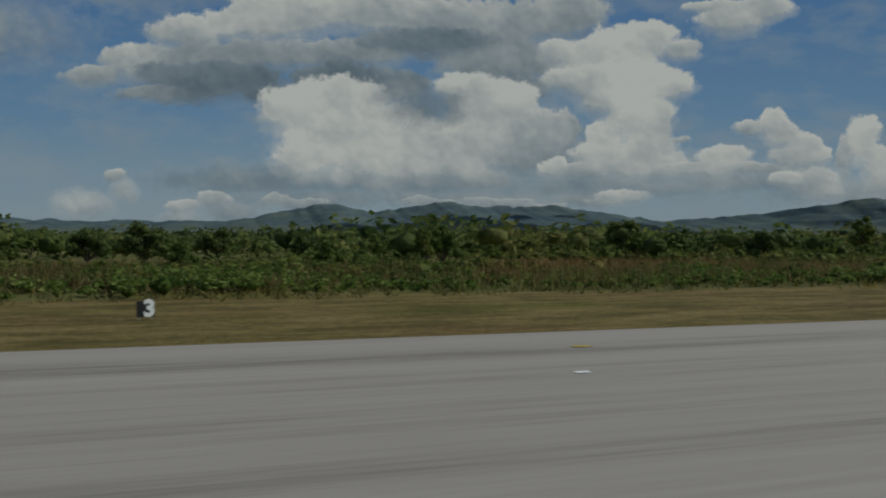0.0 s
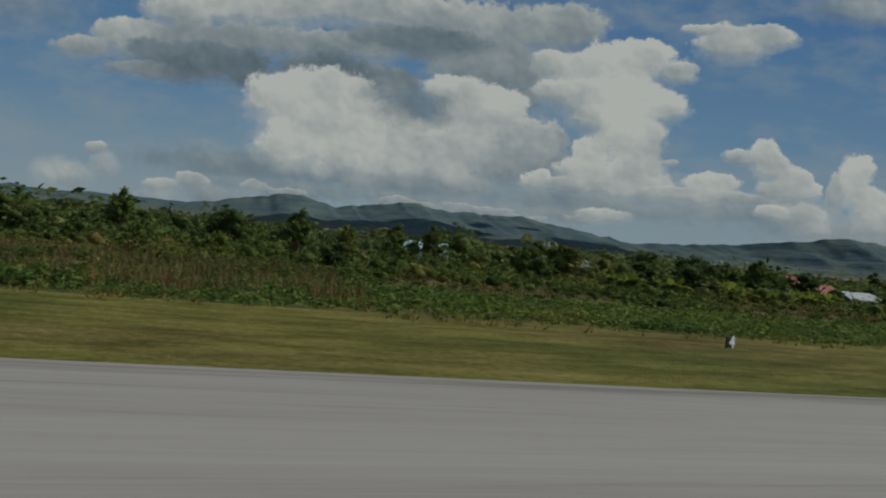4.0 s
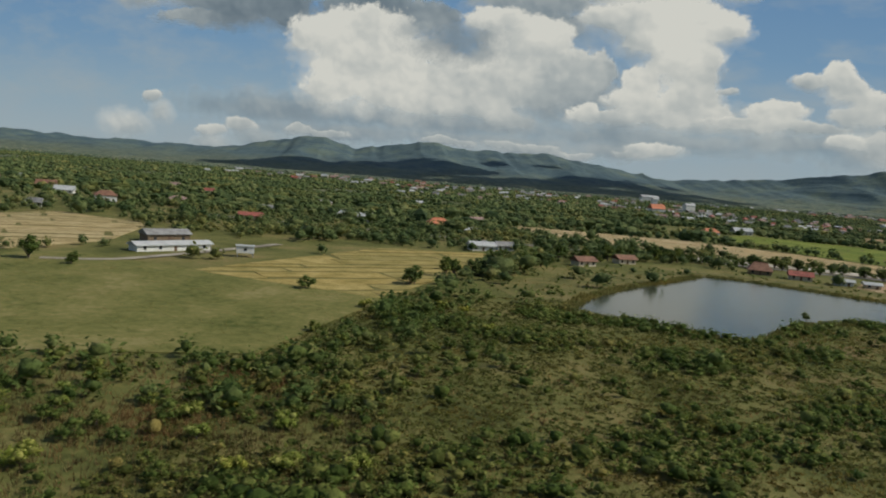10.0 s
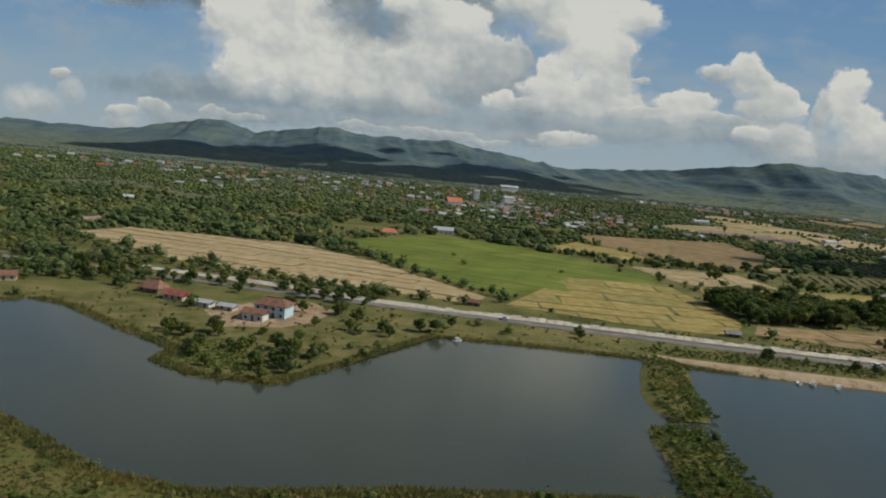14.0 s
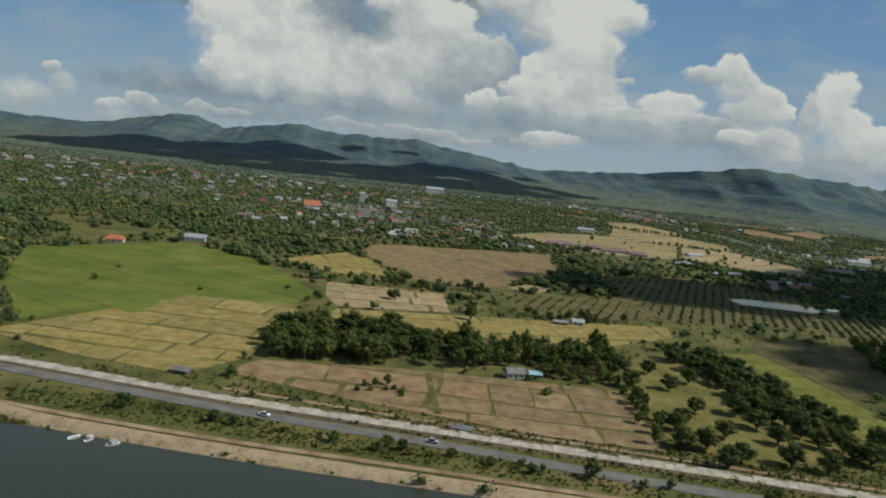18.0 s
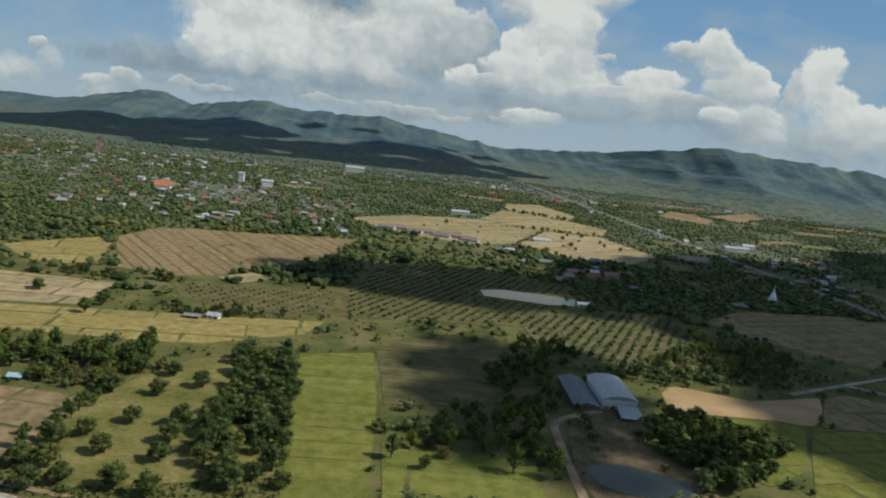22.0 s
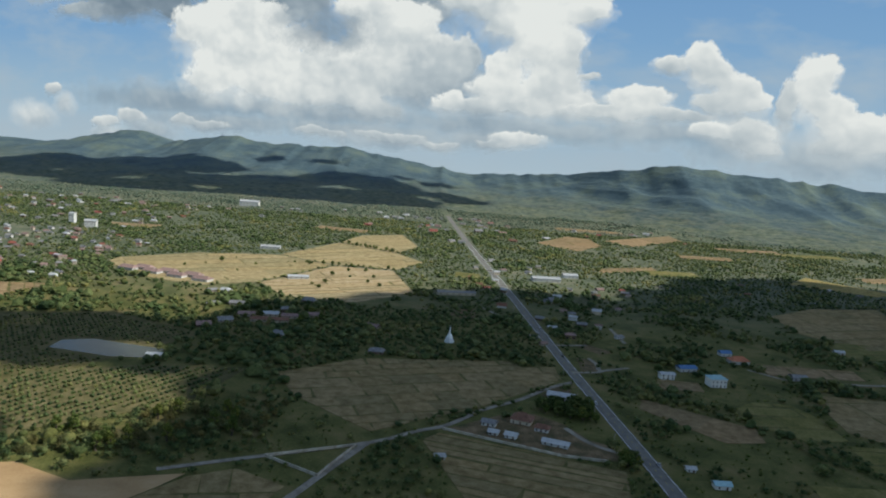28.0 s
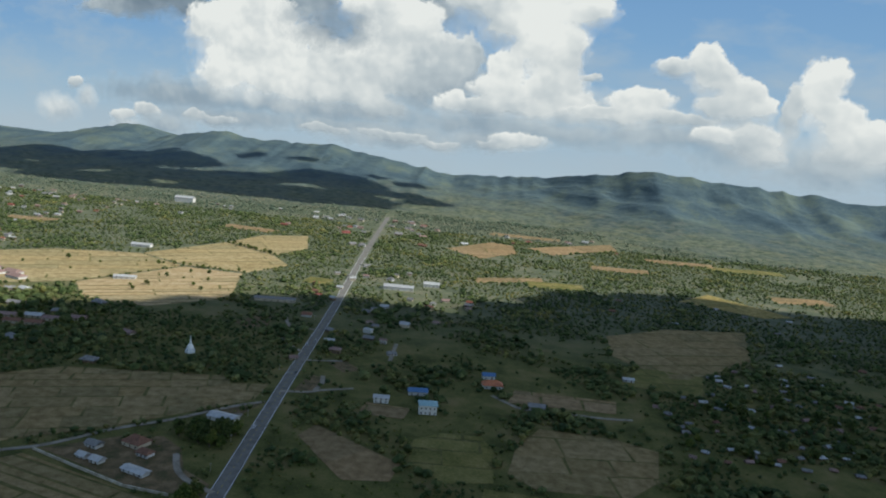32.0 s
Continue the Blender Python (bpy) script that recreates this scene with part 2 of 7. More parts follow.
# ---- clouds ----
# Cumulus far beyond the hills: each cloud is a backdrop of its own, in front of the hazy blue air.
# centre along x, height, half width, half height, brightness
CLOUDS = (
    ("backdrop_cloud_veil", 9, [
        (527, 184, 419, 37, 0.58), (105, 195, 323, 46, 0.54), (1206, 177, 385, 33, 0.62), (1552, 184, 218, 34, 0.62), (846, 121, 251, 26, 0.62),
        (265, 134, 293, 28, 0.60), (1910, 155, 152, 47, 0.70), (949, 295, 176, 94, 0.62), (1725, 182, 106, 61, 0.66), 
        (1302, 235, 227, 44, 0.66), (673, 143, 351, 23, 0.64),
    ]),
    ("backdrop_cloud_bank", 6, [
        (352, 370, 197, 118, 0.97), (241, 263, 87, 66, 0.95), (178, 424, 78, 60, 0.90), (432, 255, 176, 64, 0.97), (594, 296, 133, 86, 0.90),
        (348, 462, 140, 58, 0.95), (765, 335, 127, 88, 0.86), (808, 447, 99, 71, 0.97), (886, 449, 57, 59, 0.97), (721, 490, 76, 44, 0.95),
        (736, 245, 94, 55, 0.92), (615, 222, 168, 26, 0.78), (931, 326, 121, 86, 0.70), (1032, 353, 34, 55, 0.66), (836, 274, 133, 56, 0.72),
        (774, 198, 85, 26, 0.70),
    ]),
    ("backdrop_cloud_hollow", 5, [
        (604, 430, 119, 55, 0.46), (513, 465, 72, 42, 0.50), (675, 399, 59, 32, 0.50),
    ]),
    ("backdrop_cloud_tower", 4, [
        (1222, 490, 136, 70, 0.97), (1335, 486, 52, 37, 0.95), (1074, 505, 106, 45, 0.86), (1238, 395, 89, 76, 0.97), (1141, 330, 54, 42, 1.00),
        (1122, 279, 76, 40, 0.92), (1261, 293, 79, 56, 0.88), (1307, 368, 28, 73, 0.92), (994, 235, 38, 30, 0.97), (1081, 220, 108, 25, 0.80),
        (1216, 231, 117, 30, 0.78), (1138, 453, 59, 59, 0.86), (1315, 254, 56, 26, 0.84),
    ]),
    ("backdrop_cloud_band", 3, [
        (1485, 262, 72, 28, 0.90), (1442, 228, 127, 23, 0.76), (1573, 224, 76, 14, 0.68), (1194, 141, 67, 21, 0.80), (1135, 121, 46, 12, 0.74),
        (1358, 318, 22, 9, 0.78), (-343, 208, 31, 21, 0.72), (-133, 106, 47, 18, 0.72), (-42, 127, 50, 24, 0.76), (143, 128, 44, 18, 0.72),
        (231, 119, 59, 16, 0.70), (603, 126, 72, 12, 0.68), (846, 123, 77, 13, 0.68), (963, 109, 58, 11, 0.66), (769, 131, 51, 11, 0.68),
    ]),
    ("backdrop_cloud_heap", 2, [
        (1615, 365, 37, 36, 0.95), (1544, 352, 38, 21, 0.86), (1639, 329, 41, 38, 0.90), (1695, 294, 40, 33, 0.92), (1742, 265, 30, 22, 0.92),
        (1681, 262, 66, 33, 0.76), (1655, 187, 44, 25, 0.88), (1737, 183, 53, 44, 0.74), (1753, 150, 47, 22, 0.74), 
    ]),
    ("backdrop_cloud_column", 1, [
        (1851, 332, 44, 42, 0.98), (1849, 283, 40, 52, 0.92), (1898, 237, 45, 49, 0.88), (1955, 214, 44, 33, 0.92), (1941, 174, 64, 36, 0.78),
        (2007, 195, 42, 48, 0.84), (1804, 261, 20, 61, 0.72), (2076, 184, 61, 50, 0.80),
    ]),
    ("backdrop_cloud_ceiling", 8, [
        (114, 695, 188, 60, 0.88), (-125, 667, 102, 50, 0.84), (-287, 569, 102, 53, 0.80), (267, 740, 222, 64, 0.84), (506, 714, 204, 60, 0.74),
        (778, 678, 203, 89, 0.66), (1014, 713, 133, 71, 0.68), (28, 588, 273, 46, 0.62), (336, 598, 205, 43, 0.60), (829, 563, 170, 64, 0.62),
        (-415, 524, 85, 25, 0.70), (-176, 472, 154, 25, 0.56),
    ]),
    ("backdrop_cloud_underside", 7, [
        (-40, 508, 188, 57, 0.34), (336, 509, 145, 53, 0.34), (608, 634, 187, 43, 0.40), (829, 474, 127, 67, 0.48), (131, 464, 102, 32, 0.40),
        (506, 492, 102, 43, 0.44), (779, 430, 85, 28, 0.52), (-193, 525, 85, 39, 0.42),
    ]),
    ("backdrop_cloud_crown", 5, [
        (1226, 620, 121, 60, 0.97), (1291, 645, 48, 42, 0.97), (1097, 579, 98, 56, 0.92), (1015, 607, 56, 35, 0.82), (1363, 595, 48, 28, 0.76),
        (1513, 693, 95, 49, 0.84), (1600, 725, 62, 31, 0.80), (1418, 738, 48, 17, 0.80), (1194, 542, 113, 53, 0.92),
    ]),
    ("backdrop_cloud_overhead", 10, [
        (-848, 675, 325, 105, 0.62), (-176, 879, 510, 106, 0.72), (608, 899, 507, 106, 0.66), (1417, 938, 395, 78, 0.55), (1892, 834, 179, 44, 0.70),
        (-451, 115, 85, 39, 0.84), (-322, 160, 38, 32, 0.86), (-143, 71, 60, 18, 0.70), (11, 90, 86, 25, 0.64), (1083, 137, 74, 21, 0.72),
    ]),
)
CARD = [(-2400, 2900), (-600, 2560), (421, 2260), (1000, 2080), (1600, 1850), (2000, 1680), (2600, 1450), (3600, 1200)]
CLOUD_GLOW = 0.88


def node_offset(t, vector, by):
    n = node(t, "ShaderNodeVectorMath", operation="ADD")
    link(t, vector, n.inputs[0])
    n.inputs[1].default_value = by
    return n.outputs[0]


def node_scale(t, vector, by):
    n = node(t, "ShaderNodeVectorMath", operation="MULTIPLY")
    link(t, vector, n.inputs[0])
    n.inputs[1].default_value = by
    return n.outputs[0]


def maths(t, op, a, b=None, c=None):
    n = node(t, "ShaderNodeMath", operation=op)
    for slot, value in enumerate((a, b, c)):
        if value is None:
            continue
        if hasattr(value, "links"):
            link(t, value, n.inputs[slot])
        else:
            n.inputs[slot].default_value = value
    return n.outputs[0]


def far_material(name):
    m = bpy.data.materials.new(name)
    m.use_nodes = True
    t = m.node_tree
    t.nodes.clear()
    split = node(t, "ShaderNodeSeparateXYZ")
    link(t, node(t, "ShaderNodeNewGeometry").outputs["Position"], split.inputs[0])
    flat = node(t, "ShaderNodeCombineXYZ")
    link(t, split.outputs[0], flat.inputs[0])
    link(t, split.outputs[2], flat.inputs[1])
    return m, t, split.outputs[2], flat.outputs[0]


def far_output(t, colour, alpha):
    glow, clear = node(t, "ShaderNodeEmission"), node(t, "ShaderNodeBsdfTransparent")
    link(t, colour, glow.inputs["Color"])
    glow.inputs["Strength"].default_value = CLOUD_GLOW
    both = node(t, "ShaderNodeMixShader")
    link(t, alpha, both.inputs[0])
    link(t, clear.outputs[0], both.inputs[1])
    link(t, glow.outputs[0], both.inputs[2])
    link(t, both.outputs[0], node(t, "ShaderNodeOutputMaterial").inputs["Surface"])


def cloud_material(puffs, soft):
    m, t, high, flat = far_material("cumulus")

    def domes(vector, scale):
        v = node(t, "ShaderNodeTexVoronoi", feature="SMOOTH_F1", voronoi_dimensions="2D")
        v.inputs["Scale"].default_value, v.inputs["Smoothness"].default_value = scale, 0.5
        link(t, vector, v.inputs["Vector"])
        return maths(t, "SUBTRACT", 0.5, v.outputs["Distance"])

    def pushed(vector, scale, reach, detail):
        warp = node(t, "ShaderNodeTexNoise")
        warp.inputs["Scale"].default_value, warp.inputs["Detail"].default_value, warp.inputs["Roughness"].default_value = scale, detail, 0.6
        link(t, vector, warp.inputs["Vector"])
        shift = node(t, "ShaderNodeVectorMath", operation="MULTIPLY_ADD")
        link(t, warp.outputs["Color"], shift.inputs[0])
        shift.inputs[1].default_value, shift.inputs[2].default_value = (reach, reach * 0.8, 0), (-reach / 2, -reach * 0.4, 0)
        place = node(t, "ShaderNodeVectorMath", operation="ADD")
        link(t, vector, place.inputs[0])
        link(t, shift.outputs[0], place.inputs[1])
        return place.outputs[0]

    def swell(vector):
        return maths(t, "MULTIPLY_ADD", domes(vector, 0.030), 0.55, domes(vector, 0.012))

    # the outline is pushed about by lumps at several sizes
    place = pushed(pushed(flat, 0.009, 60, 3), 0.035, 22, 6)
    thick, weight, light, lift = None, None, None, None
    for x, z, rx, rz, bright in puffs:
        near = node_scale(t, node_offset(t, place, (-x, -z, 0)), (1 / (1.22 * rx), 1 / (1.22 * rz), 0))
        size = node(t, "ShaderNodeVectorMath", operation="LENGTH")
        link(t, near, size.inputs[0])
        d = maths(t, "SUBTRACT", 1.0, size.outputs["Value"])
        w = maths(t, "POWER", maths(t, "MAXIMUM", maths(t, "ADD", d, 0.40), 0.001), 2.5)
        # the base of each puff is greyer than its sunlit head
        up = node(t, "ShaderNodeSeparateXYZ")
        link(t, near, up.inputs[0])
        own = maths(t, "MULTIPLY_ADD", up.outputs[1], 0.17 * bright, bright * 0.94)
        lift = maths(t, "MULTIPLY", w, up.outputs[1]) if lift is None else maths(t, "MULTIPLY_ADD", w, up.outputs[1], lift)
        thick = d if thick is None else maths(t, "SMOOTH_MAX", thick, d, 0.2)
        weight = w if weight is None else maths(t, "ADD", weight, w)
        light = maths(t, "MULTIPLY", w, own) if light is None else maths(t, "MULTIPLY_ADD", w, own, light)
    slow = pushed(flat, 0.012, 50, 4)
    billow = swell(slow)
    relief = maths(t, "MULTIPLY", maths(t, "SUBTRACT", billow, swell(node_offset(t, slow, (6, 12, 0)))), 0.13)
    edge = maths(t, "ADD", maths(t, "MULTIPLY_ADD", billow, 0.22, thick), maths(t, "MULTIPLY_ADD", noise_tex(t, flat, 0.026, 9, 0.74), 0.9, -0.46))
    # heads are crisp, bases thin out softly
    slope = maths(t, "DIVIDE", lift, weight)
    rim = maths(t, "MULTIPLY", maths(t, "MAXIMUM", maths(t, "SUBTRACT", 0.34, edge), 0.0), 0.30)
    crisp = maths(t, "MINIMUM", maths(t, "MAXIMUM", maths(t, "MULTIPLY_ADD", slope, 5.0, 3.2), 1.2), 6.0)
    if soft:
        crisp = 0.9
    cover = maths(t, "MINIMUM", maths(t, "MAXIMUM", maths(t, "MULTIPLY_ADD", edge, crisp, 0.2), 0.0), 0.8 if soft else 1.0)
    rolls = maths(t, "MULTIPLY", maths(t, "SUBTRACT", noise_tex(t, slow, 0.007, 4, 0.55), 0.5), 0.55)
    shade = maths(t, "ADD", maths(t, "ADD", maths(t, "ADD", maths(t, "DIVIDE", light, weight), rim), relief), rolls)
    white = ramp(t, shade, [(0.25, (0.17, 0.225, 0.285)), (0.48, (0.275, 0.335, 0.395)), (0.70, (0.47, 0.515, 0.55)), (0.94, (0.78, 0.78, 0.765))])
    far_output(t, white, cover)
    return m


def backdrop(name, x0, x1, z0, z1, back, material, label, category):
    """An upright sheet along the far line, a little nearer or farther."""
    xs = [x0] + [x for x, _ in CARD if x0 < x < x1] + [x1]
    ys = [float(np.interp(x, [p[0] for p in CARD], [p[1] for p in CARD])) + back * 6.0 for x in xs]
    bm = bmesh.new()
    low = [bm.verts.new((x, y, z0)) for x, y in zip(xs, ys)]
    top = [bm.verts.new((x, y, z1)) for x, y in zip(xs, ys)]
    for k in range(len(xs) - 1):
        bm.faces.new((low[k], low[k + 1], top[k + 1], top[k]))
    tagged(part(name, bm, material), label, category, kind="structure")


def build_sky_backdrop():
    m, t, high, flat = far_material("hazy_air")
    streak = noise_tex(t, node_scale(t, flat, (0.6, 1.2, 1)), 0.006, 4)
    air = ramp(t, maths(t, "MULTIPLY", high, 0.001), [(0.05, (0.40, 0.49, 0.57)), (0.22, (0.32, 0.45, 0.58)), (0.42, (0.205, 0.36, 0.575)), (0.80, (0.115, 0.255, 0.52))])
    veil = ramp(t, streak, [(0.45, (0, 0, 0)), (0.75, (0.7, 0.7, 0.7))])
    alpha = maths(t, "MINIMUM", maths(t, "MAXIMUM", maths(t, "DIVIDE", maths(t, "SUBTRACT", 1240.0, high), 250.0), 0.0), 1.0)
    far_output(t, mixed(t, veil, air, (0.40, 0.47, 0.54)), alpha)
    backdrop("backdrop_sky", -2400, 3600, -700, 1250, 12, m, "hazy blue sky low over the horizon", "sky")


build_sky_backdrop()
for name, back, puffs in CLOUDS:
    backdrop(name, min(p[0] - 1.6 * p[2] - 50 for p in puffs), max(p[0] + 1.6 * p[2] + 50 for p in puffs), min(p[1] - 1.6 * p[3] - 40 for p in puffs), max(p[1] + 1.6 * p[3] + 40 for p in puffs),
             back, cloud_material(puffs, name.endswith(("veil", "overhead", "hollow"))), "white heaped cumulus cloud beyond the hills", "cloud")


RUNWAY = patchy("worn_asphalt", [(0.28, (0.15, 0.134, 0.117)), (0.40, (0.235, 0.210, 0.185)), (0.5, (0.285, 0.256, 0.227)), (0.75, (0.335, 0.303, 0.270))], 0.42, 9.0, stretch=(0.025, 1, 1), relief=0.01, rough=0.9, spec=0.2)
# the blue-grey of the hills is distance haze painted into their base colour
HILL_HAZE = patchy("hazy_wooded_hills", [(0.3, (0.046, 0.074, 0.090)), (0.5, (0.070, 0.102, 0.110)), (0.7, (0.108, 0.136, 0.112))], 0.014, 0.16, relief=1.2)
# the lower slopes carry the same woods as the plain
_t = HILL_HAZE.node_tree
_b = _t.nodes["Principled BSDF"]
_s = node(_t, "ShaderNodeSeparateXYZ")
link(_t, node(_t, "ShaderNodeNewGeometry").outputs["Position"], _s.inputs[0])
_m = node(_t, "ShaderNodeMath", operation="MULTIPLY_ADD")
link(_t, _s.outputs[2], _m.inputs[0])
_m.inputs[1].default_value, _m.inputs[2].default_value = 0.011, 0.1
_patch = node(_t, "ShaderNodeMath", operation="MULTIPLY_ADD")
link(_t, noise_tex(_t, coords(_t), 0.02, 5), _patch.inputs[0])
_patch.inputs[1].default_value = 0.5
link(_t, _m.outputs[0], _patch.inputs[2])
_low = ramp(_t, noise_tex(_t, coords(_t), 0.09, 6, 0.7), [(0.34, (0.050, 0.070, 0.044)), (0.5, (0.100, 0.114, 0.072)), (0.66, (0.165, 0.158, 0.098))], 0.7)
_hazy_upper = _b.inputs["Base Color"].links[0].from_socket
link(_t, mixed(_t, ramp(_t, _patch.outputs[0], [(0.42, (0, 0, 0)), (0.75, (1, 1, 1))]), _low, _hazy_upper), _b.inputs["Base Color"])
ROAD = patchy("road_asphalt", [(0.2, (0.10, 0.092, 0.08)), (0.5, (0.158, 0.147, 0.128)), (0.8, (0.208, 0.194, 0.170))], 0.3, 5.0, relief=0.01, rough=0.9, spec=0.2)
WATER, _t, _b = mat("pond_water", 0.15, 0.0, 0.42)
_b.inputs["IOR"].default_value = 1.33
_b.inputs["Base Color"].default_value = (0.040, 0.045, 0.030, 1)
_w = noise_tex(_t, coords(_t, 1.0, (1, 0.6, 1)), 1.6, 3)
bump(_t, _b, _w, 0.22, 0.05)

# ---- hills ----
RIDGE = [(-2600, 2100, 60), (-900, 2000, 55), (-170, 1900, 46), (-60, 1850, 46), (60, 1820, 54), (215, 1785, 90), (262, 1780, 92), (330, 1730, 66),
         (499, 1672, 93), (640, 1660, 83), (770, 1640, 87), (900, 1610, 72), (1054, 1582, 50), (1130, 1540, 55), (1240, 1450, 66),
         (1310, 1375, 86), (1405, 1300, 97), (1545, 1275, 92), (1625, 1262, 86), (1665, 1255, 88), (1780, 1230, 79), (2000, 1200, 72), (2800, 1150, 80), (4000, 1100, 60)]


FOOTHILLS = [(-700, 1500, 4), (60, 1530, 6), (200, 1550, 20), (300, 1555, 12), (432, 1550, 38), (492, 1550, 19), (590, 1550, 54), (684, 1545, 37), (796, 1540, 69),
             (888, 1535, 42), (962, 1530, 27), (1040, 1520, 14), (1150, 1480, 5), (1400, 1400, 3)]


def hill_height(ridge, x, u, seed):
    """u runs from 0 at the foot, over the crest at 1, to 2 behind."""
    rx, ry, rz = np.array(ridge).T
    crest = np.interp(x, rx, rz)
    crest = crest + np.minimum(7.0, 0.12 * crest) * (1 - np.abs(2 * fbm(x, 0 * x, 70.0, 3, seed + 12) - 1) * 2 - 0.45)
    ridged = 1 - np.abs(2 * fbm(x + 160 * u, 520 * u, 150.0, 3, seed + 3) - 1) * 2.0
    fine = 1 - np.abs(2 * fbm(x - 90 * u, 520 * u, 62.0, 3, seed + 8) - 1) * 2.0
    spurs = np.clip(0.80 - 0.72 * ridged - 0.24 * fine, 0, 1)
    rise = np.where(u < 1, np.clip(u, 0, 1) ** 2.1, np.clip(2 - u, 0, 1))
    return crest * rise * (1 - 0.66 * spurs * np.clip(u, 0, 1) ** 0.5 * np.clip(1 - u, 0, 1) ** 0.8 * 1.25) + 2.4 * (fbm(x, u * 640, 9.0, 3, seed + 5) - 0.5) * np.clip(u * 3, 0, 1)


def build_hills(name, ridge, xs, depth, seed, label):
    us = np.r_[np.linspace(-0.02, 1, 130), np.linspace(1.04, 2, 12)]
    x, u = np.meshgrid(xs, us)
    rx, ry, _ = np.array(ridge).T
    y = np.interp(x, rx, ry) + (u - 1) * (np.interp(x, *depth) if type(depth) is tuple else depth)
    z = lie(x, y) * (1 - np.clip(u, 0, 1)) + hill_height(ridge, x, u, seed) - np.where(u < 0, 4, 0)
    verts = np.stack([x, y, z], -1).reshape(-1, 3)
    w = len(xs)
    i = (np.arange(len(us) - 1)[:, None] * w + np.arange(w - 1)).ravel()
    ob = meshed(name, arrays_mesh("hills", verts, np.stack([i, i + 1, i + w + 1, i + w], 1), True), HILL_HAZE)
    tagged(ob, label, "hills", kind="structure")


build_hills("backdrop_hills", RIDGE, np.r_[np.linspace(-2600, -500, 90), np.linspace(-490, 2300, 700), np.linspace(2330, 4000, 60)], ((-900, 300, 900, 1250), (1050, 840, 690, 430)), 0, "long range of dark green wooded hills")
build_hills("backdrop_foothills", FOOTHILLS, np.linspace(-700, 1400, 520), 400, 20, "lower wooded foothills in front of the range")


# ---- flat pieces of land ----
def sheet(name, corners, material, lift=0.06, step=14.0):
    """A polygon of land that follows the lie of the ground."""
    bm = bmesh.new()
    n = len(corners)
    ring = []
    for k in range(n):
        a, b = Vector(corners[k]), Vector(corners[(k + 1) % n])
        m = max(1, int((b - a).length / step))
        ring += [a.lerp(b, q / m) for q in range(m)]
    vs = [bm.verts.new((p.x, p.y, float(lie(p.x, p.y)) + lift)) for p in ring]
    f = bm.faces.new(vs)
    if f.normal.z < 0 or sum(a[0] * b[1] - a[1] * b[0] for a, b in zip(corners, corners[1:] + corners[:1])) < 0:
        f.normal_flip()
    bmesh.ops.triangulate(bm, faces=bm.faces[:])
    return part(name, bm, material)


def eased(line):
    """The same line with its corners rounded."""
    p = [Vector(line[0])] + [Vector(q) for q in line] + [Vector(line[-1])]
    out = []
    for a, b, c, d in zip(p, p[1:], p[2:], p[3:]):
        for k in range(6):
            f = k / 6
            out.append(0.5 * (2 * b + (c - a) * f + (2 * a - 5 * b + 4 * c - d) * f * f + (3 * b - a - 3 * c + d) * f ** 3))
    return out + [Vector(line[-1])]


def ribbon(name, line, width, material, lift=0.1, thick=0.0, step=10.0, round_corners=True):
    """A band along a line of points: road, wall, kerb."""
    if round_corners and len(line) > 2:
        line = eased(line)
    pts = []
    for a, b in zip(line, line[1:]):
        a, b = Vector(a), Vector(b)
        m = max(1, int((b - a).length / step))
        pts += [a.lerp(b, q / m) for q in range(m)]
    pts.append(Vector(line[-1]))
    bm = bmesh.new()
    rows = []
    for k, p in enumerate(pts):
        d = (pts[min(k + 1, len(pts) - 1)] - pts[max(k - 1, 0)]).normalized()
        s = Vector((-d.y, d.x)) * width / 2
        z = float(lie(p.x, p.y)) + lift
        row = [(p.x + s.x, p.y + s.y, z), (p.x - s.x, p.y - s.y, z)]
        if thick:
            row = [(*row[0][:2], z - thick)] + row + [(*row[1][:2], z - thick)]
        rows.append([bm.verts.new(q) for q in row])
    for r, q in zip(rows, rows[1:]):
        for k in range(len(r) - 1):
            bm.faces.new((r[k], r[k + 1], q[k + 1], q[k]))
    if thick:
        bm.faces.new(rows[0][::-1])
        bm.faces.new(rows[-1])
    bmesh.ops.recalc_face_normals(bm, faces=bm.faces[:])
    return part(name, bm, material)


runway = sheet("runway", [(-700, -14), (236, -14), (236, 12), (-700, 12)], RUNWAY, 0.05, 8)
tagged(runway, "grey worn asphalt runway with dark tyre streaks", "runway", kind="structure")
LAKE = [(381, 95), (388, 108), (402, 124), (416, 137), (428, 149), (436, 145), (448, 131), (463, 115), (461, 108), (469, 100), (482, 97),
        (491, 106), (513, 132), (534, 128), (553, 123), (562, 117), (588, 110), (618, 102), (666, 92), (720, 80), (760, 60), (700, 40), (600, 48),
        (540, 60), (500, 63), (477, 62), (466, 66), (453, 79), (440, 90), (432, 101), (416, 95), (400, 80)]
lake = sheet("water", LAKE, WATER, 0.05, 6)
tagged(lake, "calm dark grey-green water of a dug reservoir", "water", kind="structure")
road = ribbon("road", [(300, 232), (431, 191), (481, 171), (535, 152), (601, 129), (646, 116), (690, 102), (760, 84)], 3.7, ROAD, 0.12)
tagged(road, "grey two-lane asphalt road", "road", kind="structure")
highway = ribbon("road", [(1071, 90), (1061.5, 207), (1059, 239), (1050, 345), (1040, 480), (1019, 720), (998, 1000)], 5.8, ROAD, 0.12)
tagged(highway, "straight grey highway running towards the hills", "road", kind="structure")


